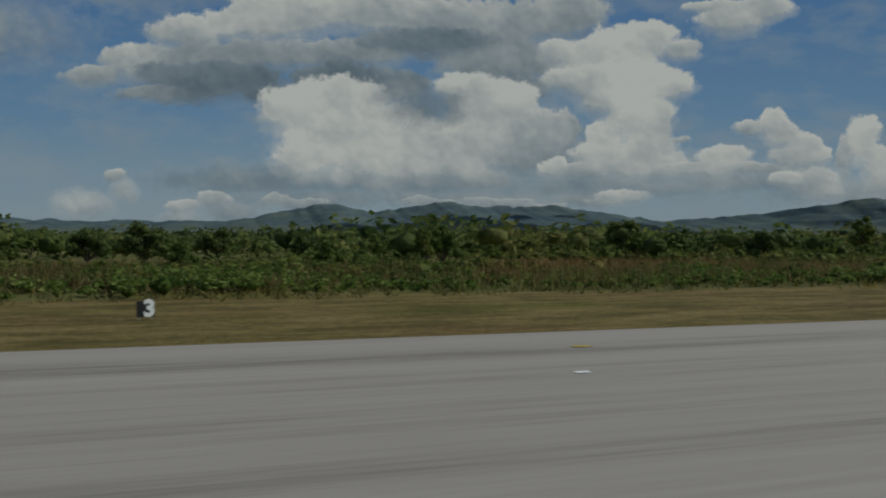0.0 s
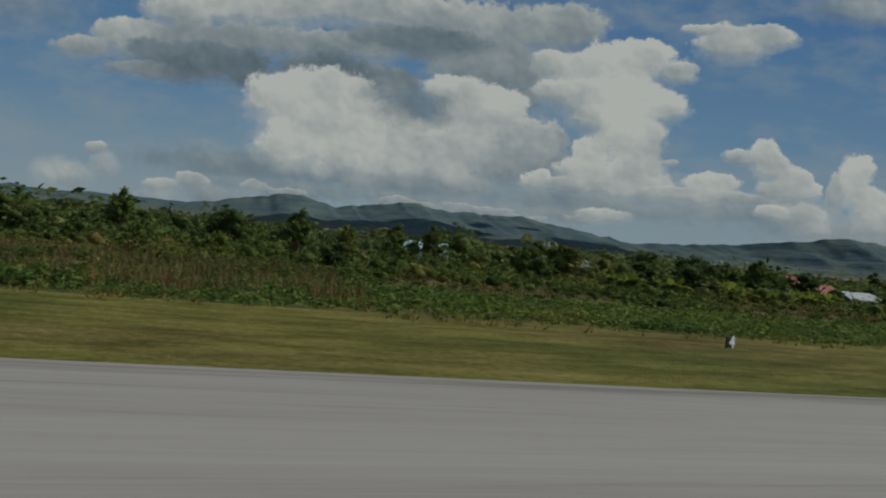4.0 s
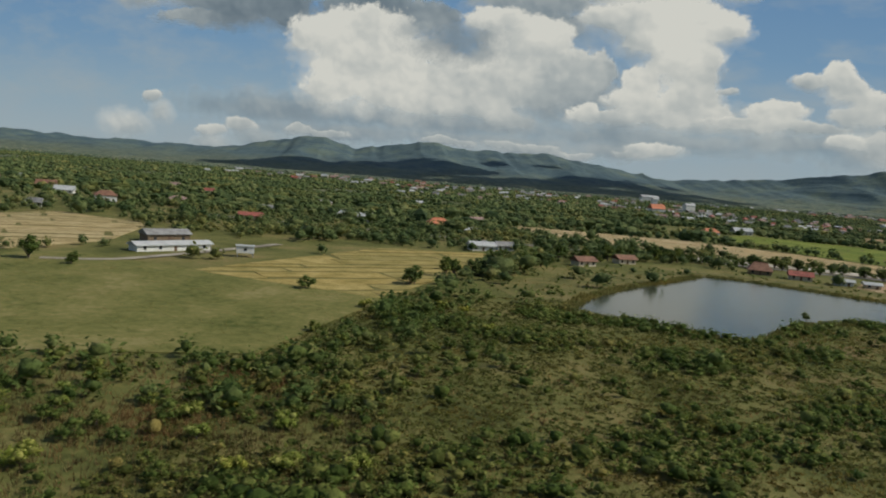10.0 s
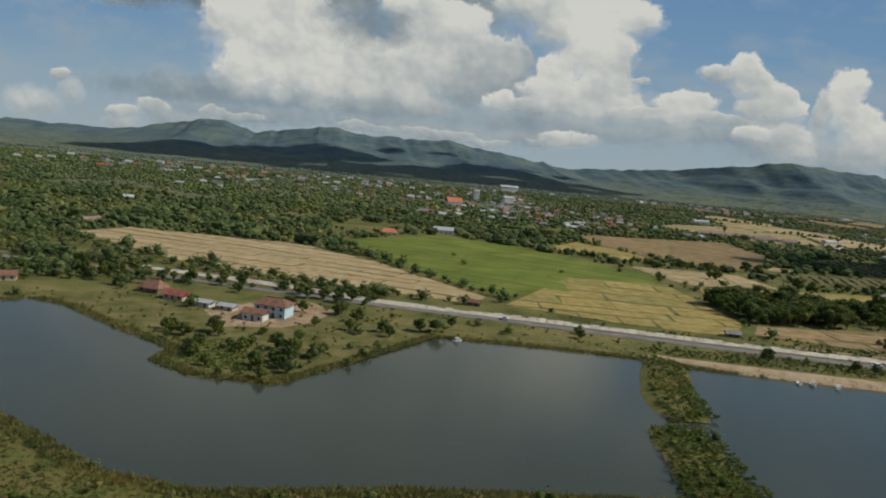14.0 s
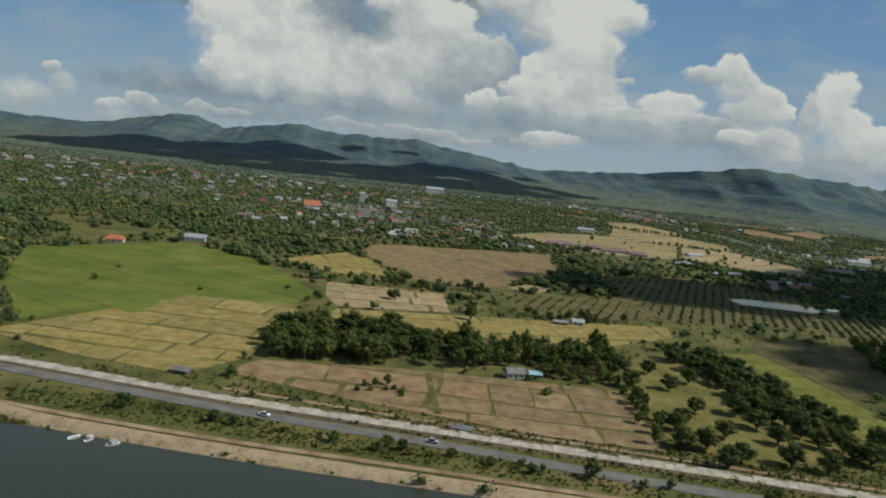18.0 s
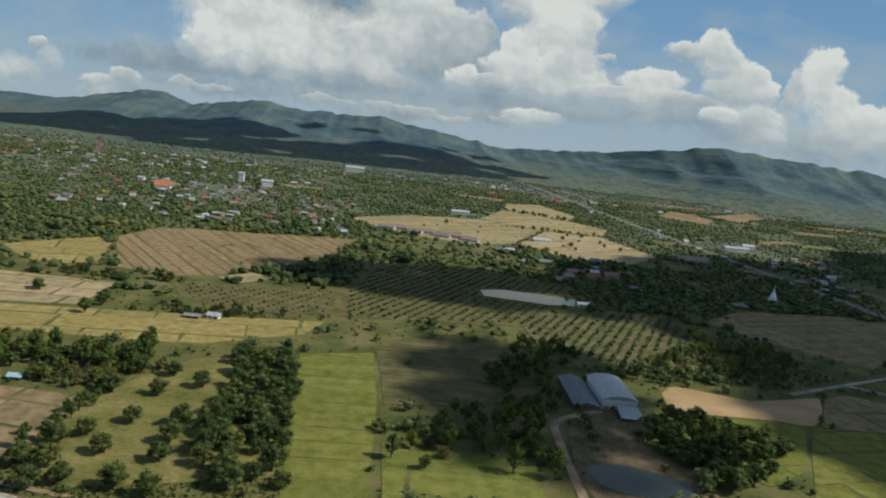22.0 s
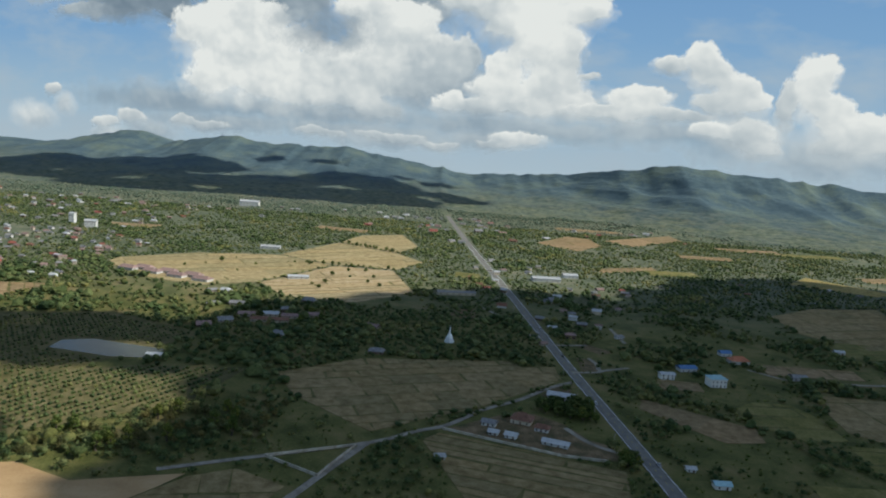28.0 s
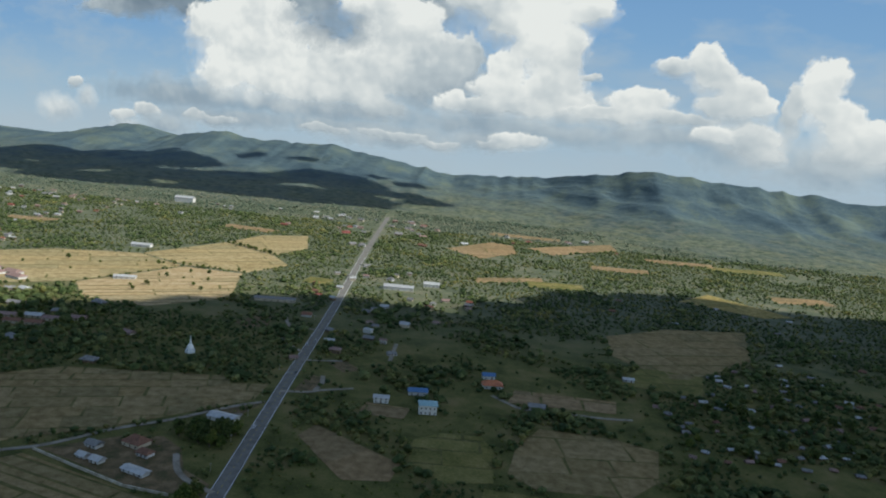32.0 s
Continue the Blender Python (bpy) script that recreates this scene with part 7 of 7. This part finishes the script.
plant_many(30, [(612, 232), (625, 300), (640, 300), (668, 280), (668, 273), (622, 278)], ("dark", "small", "round"), (0.6, 0.9), "trees on the field edge", 2.8, 16)
plant_many(22, [(680, 236), (705, 245), (735, 246), (730, 236)], ("dark", "small"), (0.6, 0.9), "trees on the field edge", 2.8, 17)


plant_many(14, [(870, 560), (905, 565), (950, 562), (950, 557), (905, 558)], ("small", "round"), (0.6, 0.95), "trees on the field edge", 4.0, 61)
plant_many(18, [(895, 682), (950, 645), (952, 641), (893, 678)], ("small", "round", "dark"), (0.7, 1.1), "trees on the field edge", 3.0, 62)
plant_many(10, [(800, 480), (860, 500), (900, 560), (850, 585), (800, 560)], ("round", "small", "bush"), (0.6, 1.0), "trees on the field edge", 12.0, 63)
plant_many(10, [(900, 470), (950, 480), (950, 545), (915, 545)], ("round", "small", "dark"), (0.7, 1.0), "trees on the field edge", 10.0, 64)


plant_many(24, [(1027, 271), (1040, 283), (1050, 279), (1050, 262), (1038, 263)], ("dark", "round", "broad"), (0.8, 1.2), "trees beside the compound", 2.6, 81)
plant_many(7, [(1050, 231), (1055, 233), (1056, 226), (1050, 224)], ("dark", "round"), (0.8, 1.1), "trees beside the compound", 1.8, 82)
plant_many(30, [(872, 378), (872, 418), (925, 418), (925, 374)], ("round", "dark", "small"), (0.7, 1.1), "trees round the farm houses", 3.4, 83)
plant_many(40, [(1212, 318), (1216, 345), (1290, 400), (1330, 410), (1330, 340), (1260, 305)], ("dark", "round", "broad"), (0.7, 1.1), "trees among the village houses", 4.5, 84)


def banana_kind():
    top = bpy.data.objects.new("banana_plant", None)
    scene.collection.objects.link(top)
    bm = bmesh.new()
    limb(bm, (0, 0, -0.1), (0.05, 0, 0.75), 0.12, 0.08, 7)
    part("stem", bm, LEAF_BANANA, top)
    rng = random.Random(3)
    for k in range(11):
        a, lean = 2 * math.pi * k / 11 + rng.uniform(-0.2, 0.2), rng.uniform(0.35, 1.0)
        bm = bmesh.new()
        rows = []
        for q in np.linspace(0, 1, 6):
            reach, up = lean * q * 1.3, 0.45 + 1.5 * q - 1.5 * lean * q * q
            wide = 0.26 * math.sin(math.pi * min(1, 0.12 + 0.88 * q)) + 0.02
            c = Vector((math.cos(a) * reach, math.sin(a) * reach, up))
            s = Vector((-math.sin(a), math.cos(a), 0)) * wide
            rows.append((bm.verts.new(c - s - Vector((0, 0, 0.06))), bm.verts.new(c), bm.verts.new(c + s - Vector((0, 0, 0.06)))))
        for r, q in zip(rows, rows[1:]):
            for j in range(2):
                bm.faces.new((r[j], r[j + 1], q[j + 1], q[j]))
        part("leaf", bm, LEAF_BANANA, top)
    return tagged(top, "yellow-green banana plant with long arching leaves", "banana plant", "banana plants by the houses")


KINDS["banana"] = banana_kind()
plant_many(34, [(162, 48), (163, 54), (172, 56), (182, 54), (180, 46), (170, 46)], ("banana",), (0.8, 1.3), "banana plants by the houses", 1.1, 20)
plant_many(16, [(78, 52), (98, 50), (98, 45), (80, 45)], ("banana",), (0.7, 1.1), "banana plants by the houses", 1.6, 21)


# ---- airfield equipment ----
def lathe_part(name, profile, material, parent, n=12, label=""):
    bm = bmesh.new()
    rings = [[bm.verts.new((r * math.cos(2 * math.pi * k / n), r * math.sin(2 * math.pi * k / n), z)) for k in range(n)] for r, z in profile]
    for a, b in zip(rings, rings[1:]):
        for k in range(n):
            bm.faces.new((a[k], a[(k + 1) % n], b[(k + 1) % n], b[k]))
    bm.faces.new(rings[0][::-1])
    bm.faces.new(rings[-1])
    return part(name, bm, material, parent, label)


def distance_board(x, y, digit):
    """A runway distance board: half black, half white, with a big figure."""
    top = bpy.data.objects.new("distance_sign", None)
    scene.collection.objects.link(top)
    bm = bmesh.new()
    box(bm, -0.42, 0.42, -0.06, 0.06, 0.12, 0.92)
    bmesh.ops.bevel(bm, geom=bm.edges[:], offset=0.02, segments=1, affect="EDGES")
    part("board", bm, BLACK_PAINT, top)
    for s in (-0.3, 0.3):
        bm = bmesh.new()
        box(bm, s - 0.03, s + 0.03, -0.03, 0.03, -0.1, 0.14)
        part("leg", bm, STEEL, top)
    curve = bpy.data.curves.new("figure", "FONT")
    curve.body, curve.size, curve.extrude, curve.align_x, curve.align_y, curve.offset = digit, 1.12, 0.012, "CENTER", "CENTER", 0.05
    glyph = new("figure_curve", curve)
    glyph.matrix_world = pose(0.16, -0.075, 0.52, 90, 0, 0)
    bpy.context.view_layer.update()
    me = bpy.data.meshes.new_from_object(glyph.evaluated_get(bpy.context.evaluated_depsgraph_get()))
    me.transform(glyph.matrix_world)
    bpy.data.objects.remove(glyph)
    meshed("figure", me, WHITE_PAINT, top, "white figure " + digit)
    top.matrix_world = pose(x, y, 0.04, 0, 0, 18) @ Matrix.Scale(0.42, 4)
    tagged(top, "black runway distance board with a white figure", "sign")


distance_board(-1.65, 16.2, "3")
distance_board(150, 18.6, "4")


def mast(x, y, h, bands, dish=False):
    """A lattice-like antenna mast in red and white bands."""
    top = bpy.data.objects.new("antenna_mast", None)
    scene.collection.objects.link(top)
    step = h / bands
    for k in range(bands):
        bm = bmesh.new()
        for sx, sy in ((-0.08, -0.08), (0.08, -0.08), (0, 0.1)):
            limb(bm, (sx, sy, k * step), (sx, sy, (k + 1) * step), 0.03, 0.03, 4)
        limb(bm, (-0.1, -0.1, k * step), (0.1, -0.1, (k + 1) * step), 0.016, 0.016, 4)
        limb(bm, (0.1, -0.1, k * step), (0, 0.12, (k + 1) * step), 0.016, 0.016, 4)
        limb(bm, (0, 0.12, k * step), (-0.1, -0.1, (k + 1) * step), 0.016, 0.016, 4)
        part("mast_section", bm, (RED_PAINT, WHITE_PAINT)[k % 2], top)
    for z in (0.28, 0.97):
        bm = bmesh.new()
        box(bm, -0.15, 0.15, -0.17, -0.09, z * h - 0.09, z * h + 0.09)
        part("antenna_panel", bm, WHITE_PAINT, top)
    bm = bmesh.new()
    box(bm, -0.3, 0.3, -0.3, 0.3, -0.05, 0.08)
    part("base_slab", bm, CONCRETE, top)
    lathe_part("obstruction_light", [(0.05, h), (0.07, h + 0.08), (0.03, h + 0.16)], RED_PAINT, top, 8)
    top.matrix_world = pose(x, y, 0.06)
    tagged(top, "red and white banded antenna mast", "antenna mast", "red and white masts")


def cabinet_stand(x, y, h):
    top = bpy.data.objects.new("transmitter_stand", None)
    scene.collection.objects.link(top)
    for sx in (-0.2, 0.2):
        for sy in (-0.2, 0.2):
            for k in range(3):
                bm = bmesh.new()
                limb(bm, (sx, sy, k * h / 3), (sx, sy, (k + 1) * h / 3), 0.035, 0.035, 5)
                part("leg_section", bm, (RED_PAINT, WHITE_PAINT)[k % 2], top)
    bm = bmesh.new()
    box(bm, -0.24, 0.24, -0.24, 0.24, h, h + 0.05)
    part("platform", bm, WHITE_PAINT, top)
    bm = bmesh.new()
    box(bm, -0.14, 0.14, -0.27, -0.21, 0.5 * h, 0.75 * h)
    part("cabinet", bm, WHITE_PAINT, top)
    lathe_part("lamp_head", [(0.08, h + 0.06), (0.10, h + 0.16), (0.24, h + 0.18), (0.24, h + 0.24), (0.1, h + 0.27)], WHITE_PAINT, top)
    bm = bmesh.new()
    box(bm, -0.6, 0.6, -0.5, 0.5, -0.04, 0.07)
    part("base_slab", bm, CONCRETE, top)
    top.matrix_world = pose(x, y, 0.06)
    tagged(top, "red and white steel stand with a white cabinet", "transmitter stand", "transmitter stands")


mast(273, 42, 4.3, 9)
mast(276.3, 42, 4.2, 9)
cabinet_stand(264, 39, 1.9)
cabinet_stand(279, 38, 1.9)
mast(279.2, 42, 1.1, 3)
pad = sheet("gravel_pad", [(256, 36), (261, 43), (284, 46), (288, 39), (282, 35.5), (268, 34.5)], DULL, 0.05, 5)
tagged(pad, "mown green pad round the antenna masts", "pad", kind="structure")
slab = ribbon("concrete_slab", [(272.2, 38.6), (274.4, 38.6)], 1.0, CONCRETE, 0.12, 0.1)
tagged(slab, "pale concrete slab on the pad", "slab")
service = ribbon("dirt_track", [(276.4, 35), (275.4, 29), (274.2, 23), (273.2, 17), (272.8, 11), (272.6, 4)], 1.5, EARTHY, 0.055, 0.0, 3.0)
tagged(service, "worn earth service track to the antenna pad", "track", kind="structure")
rut = ribbon("track_rut", [(277.2, 35), (276.2, 29), (275.0, 23), (274.0, 17), (273.6, 11), (273.4, 4)], 0.35, BUND, 0.06, 0.0, 3.0)
tagged(rut, "dark wheel rut beside the service track", "track", kind="structure")

for x, y, w, l in ((4.27, 8.2, 0.10, 0.12), (5.3, 10.2, 0.16, 0.16), (54, 8.0, 0.12, 0.12), (66.5, 9.7, 0.14, 0.16), (86, 9.2, 0.12, 0.12), (151, 8.6, 0.14, 0.12), (155, 8.1, 0.14, 0.12), (152.5, 9.9, 0.12, 0.16)):
    one = ribbon("runway_mark", [(x - w, y), (x + w, y)], l, WHITE_PAINT if l < 0.15 else YELLOW_PAINT, 0.06)
    tagged(one, "worn painted mark on the runway", "runway mark", "worn runway marks")


# ---- vehicles, boats, poles ----
def vehicle(x, y, turn, paint, label, name="car", pickup=False):
    top = bpy.data.objects.new(name, None)
    scene.collection.objects.link(top)
    bm = bmesh.new()
    box(bm, -1.2, 1.2, -0.5, 0.5, 0.16, 0.52)
    bmesh.ops.bevel(bm, geom=bm.edges[:], offset=0.08, segments=2, affect="EDGES")
    part("body", bm, paint, top)
    bm = bmesh.new()
    vs = box(bm, -0.75 if not pickup else -0.2, 0.55, -0.46, 0.46, 0.5, 0.86)
    for v in vs[4:]:
        v.co.x *= 0.72
        v.co.y *= 0.85
    part("cabin", bm, GLASS, top, "dark glazed cabin")
    bm = bmesh.new()
    box(bm, -0.5 if not pickup else -0.12, 0.36, -0.38, 0.38, 0.85, 0.89)
    part("roof", bm, paint, top)
    for sx in (-0.75, 0.75):
        for sy in (-0.47, 0.47):
            bm = bmesh.new()
            bmesh.ops.create_cone(bm, cap_ends=True, segments=12, radius1=0.19, radius2=0.19, depth=0.14, matrix=Matrix.Translation((sx, sy, 0.19)) @ Matrix.Rotation(radians(90), 4, "X"))
            part("wheel", bm, TYRE, top)
    top.matrix_world = pose(x, y, float(lie(x, y)) + 0.13, 0, 0, turn)
    tagged(top, label, "car", "vehicles on the roads")


CAR_WHITE, CAR_SILVER, CAR_DARK, CAR_RED = (plain("car_paint_" + n, c, 0.3, 0.1, wear=0.03, spec=0.5) for n, c in
                                            (("white", (0.75, 0.75, 0.75)), ("silver", (0.42, 0.43, 0.45)), ("dark", (0.04, 0.045, 0.06)), ("red", (0.40, 0.03, 0.03))))
vehicle(612, 125.3, -17, CAR_WHITE, "white car driving on the road")
vehicle(645, 116.4, -15, CAR_SILVER, "silver car on the road")
vehicle(533, 153.5, -20, CAR_WHITE, "white pickup parked at the roadside", pickup=True)
for k, (y, paint, word) in enumerate(((228, CAR_SILVER, "silver"), (285, CAR_WHITE, "white"), (352, CAR_DARK, "dark"), (398, CAR_WHITE, "white"), (405, CAR_WHITE, "white"), (520, CAR_SILVER, "silver"), (640, CAR_WHITE, "white"))):
    x = float(np.interp(y, [207, 239, 345, 480, 720, 1000], [1064, 1059, 1050, 1040, 1019, 998]))
    vehicle(x + (1.6, -1.6)[k % 2], y, 95, paint, word + " car driving on the highway")


def raft(x, y, turn, cover):
    """A small pale punt with benches, some under a sheet."""
    top = bpy.data.objects.new("fishing_boat", None)
    scene.collection.objects.link(top)
    bm = bmesh.new()
    rows = []
    for q in np.linspace(-1, 1, 9):
        half = 0.42 * (1 - abs(q) ** 2.6) + 0.10
        rise = 0.10 * q * q
        rows.append([bm.verts.new((1.25 * q, w, z + rise)) for w, z in ((-half, 0.30), (-half * 0.7, 0.0), (half * 0.7, 0.0), (half, 0.30), (half * 0.86, 0.28), (half * 0.6, 0.07), (-half * 0.6, 0.07), (-half * 0.86, 0.28))])
    for r, q in zip(rows, rows[1:]):
        for k in range(8):
            bm.faces.new((r[k], r[(k + 1) % 8], q[(k + 1) % 8], q[k]))
    bm.faces.new(rows[0][::-1])
    bm.faces.new(rows[-1])
    bmesh.ops.recalc_face_normals(bm, faces=bm.faces[:])
    part("hull", bm, WHITE_PAINT, top)
    for x0 in (-0.55, 0.0, 0.55):
        bm = bmesh.new()
        box(bm, x0 - 0.09, x0 + 0.09, -0.36, 0.36, 0.20, 0.24)
        part("bench", bm, WALL_WOOD, top)
    if cover:
        bm = bmesh.new()
        box(bm, -0.6, 0.6, -0.45, 0.45, 0.78, 0.82)
        canopy = part("canopy", bm, ROOF_TIN, top, "pale sheet canopy")
        for sx in (-0.52, 0.52):
            for sy in (-0.36, 0.36):
                bm = bmesh.new()
                box(bm, sx - 0.025, sx + 0.025, sy - 0.025, sy + 0.025, 0.2, 0.78)
                part("post", bm, WALL_WOOD, canopy)
    top.matrix_world = pose(x, y, 0.02, 0, 0, turn)
    tagged(top, "small white fishing boat moored at the bank", "boat", "fishing boats")


raft(581.6, 110.0, 55, False)
raft(584.2, 109.6, 70, True)
raft(588.6, 108.0, 40, True)
raft(517, 130.0, 30, True)


def utility_pole(m):
    top = bpy.data.objects.new("utility_pole", None)
    scene.collection.objects.link(top)
    bm = bmesh.new()
    limb(bm, (0, 0, -0.3), (0, 0, 5.0), 0.1, 0.07, 6)
    part("pole", bm, CONCRETE, top)
    for z in (4.7, 4.2):
        bm = bmesh.new()
        box(bm, -0.6, 0.6, -0.05, 0.05, z, z + 0.1)
        part("crossarm", bm, STEEL, top)
    top.matrix_world = m
    return tagged(top, "concrete utility pole with two crossarms", "utility pole", "utility poles")


first = None
for line, side, gap, tall in (([(1064, 207), (1059, 239), (1050, 345), (1040, 480), (1019, 720)], -6.5, 24, 0.62), ([(431, 191), (481, 171), (535, 152), (601, 129), (646, 116), (690, 102)], 3.4, 31, 0.36)):
    for a, b in zip(line, line[1:]):
        a, b = Vector(a), Vector(b)
        d = (b - a).normalized()
        for k in range(int((b - a).length / gap)):
            p = a + d * (gap * k + 8) + Vector((-d.y, d.x)) * -side
            m = pose(p.x, p.y, float(lie(p.x, p.y)), 0, 0, math.degrees(math.atan2(d.y, d.x)) + 90)
            if first is None:
                first = utility_pole(m)
                first.scale = (tall,) * 3
            else:
                copy_thing(first, m).scale = (tall,) * 3


# ---- shading clouds overhead ----
CLOUD_WHITE = plain("cloud_vapour", (0.85, 0.86, 0.88), 1.0, wear=0.02, spec=0.0)


def overhead_cloud(x, y, rx, ry, height, seed, n=60):
    """A flat-based cumulus that stands between the sun and a piece of land."""
    rng = np.random.RandomState(seed)
    reach = height / SUN_WAY.z
    cx, cy = x + SUN_WAY.x * reach, y + SUN_WAY.y * reach
    a, q = rng.uniform(0, 2 * math.pi, 2 * n), np.r_[np.sqrt(rng.uniform(0, 0.8, n)), rng.uniform(0.8, 1.06, n)]
    c = np.stack([cx + rx * q * np.cos(a), cy + ry * q * np.sin(a), height + rng.uniform(0, 30, 2 * n)], 1)
    s = np.r_[rng.uniform(0.22, 0.42, n), rng.uniform(0.05, 0.17, n)] * min(rx, ry)
    v, t = lumps(c, np.stack([s * 1.3, s, s * 0.5], 1), V80, T80, 0.15)
    tagged(meshed("cloud", arrays_mesh("cloud", v, t, True), CLOUD_WHITE), "flat-based white cumulus cloud overhead", "cloud", "clouds overhead")


for spec in ((1158, 300, 234, 190, 620, 1), (1064, 415, 96, 84, 620, 2), (856, 326, 114, 42, 600, 3), (832, 180, 26, 58, 560, 4), (970, 160, 50, 62, 600, 9), (1350, 470, 190, 150, 620, 5), (590, 1300, 470, 225, 1250, 6, 25), (2050, 1150, 330, 110, 1250, 8)):
    overhead_cloud(*spec)


# ---- gate and fence behind the weeds ----
def field_gate(x, y):
    top = bpy.data.objects.new("field_gate", None)
    scene.collection.objects.link(top)
    for s in (-0.75, 0.75):
        bm = bmesh.new()
        box(bm, s - 0.06, s + 0.06, -0.06, 0.06, -0.1, 1.0)
        part("gate_post", bm, WHITE_PAINT, top)
    for z in (0.3, 0.55, 0.8):
        bm = bmesh.new()
        box(bm, -0.69, 0.69, -0.015, 0.015, z, z + 0.03)
        part("rail", bm, STEEL, top)
    bm = bmesh.new()
    limb(bm, (-0.68, 0, 0.3), (0.68, 0, 0.82), 0.014, 0.014, 4)
    part("brace", bm, STEEL, top)
    top.matrix_world = pose(x, y, 0.04) @ Matrix.Scale(0.7, 4)
    tagged(top, "steel field gate between two white posts", "gate")


field_gate(182.5, 34)


def fence(x0, x1, y):
    top = bpy.data.objects.new("wire_fence", None)
    scene.collection.objects.link(top)
    for k in range(int((x1 - x0) / 2.0) + 1):
        bm = bmesh.new()
        box(bm, x0 + 2 * k - 0.04, x0 + 2 * k + 0.04, y - 0.04, y + 0.04, -0.1, 0.85)
        part("fence_post", bm, CONCRETE, top)
    for z in (0.35, 0.6, 0.8):
        bm = bmesh.new()
        limb(bm, (x0, y, z), (x1, y, z), 0.008, 0.008, 4)
        part("wire", bm, STEEL, top)
    tagged(top, "wire fence on pale concrete posts", "fence")


fence(183.8, 203.8, 36)


# ---- markings of the highway ----
HIGHWAY = [(1061.5, 207), (1059, 239), (1050, 345), (1040, 480), (1019, 720)]
for side in (-2.6, 2.6):
    edge = ribbon("edge_line", [(x + side, y) for x, y in HIGHWAY], 0.16, WHITE_PAINT, 0.135)
    tagged(edge, "white painted edge line of the highway", "road line", "highway lines")
for k in range(60):
    y = 210 + 4.5 * k
    x = float(np.interp(y, [p[1] for p in HIGHWAY], [p[0] for p in HIGHWAY]))
    dash = ribbon("centre_line", [(x, y), (x - 0.16, y + 1.8)], 0.16, YELLOW_PAINT, 0.135)
    tagged(dash, "yellow centre dash on the highway", "road line", "highway centre dashes")
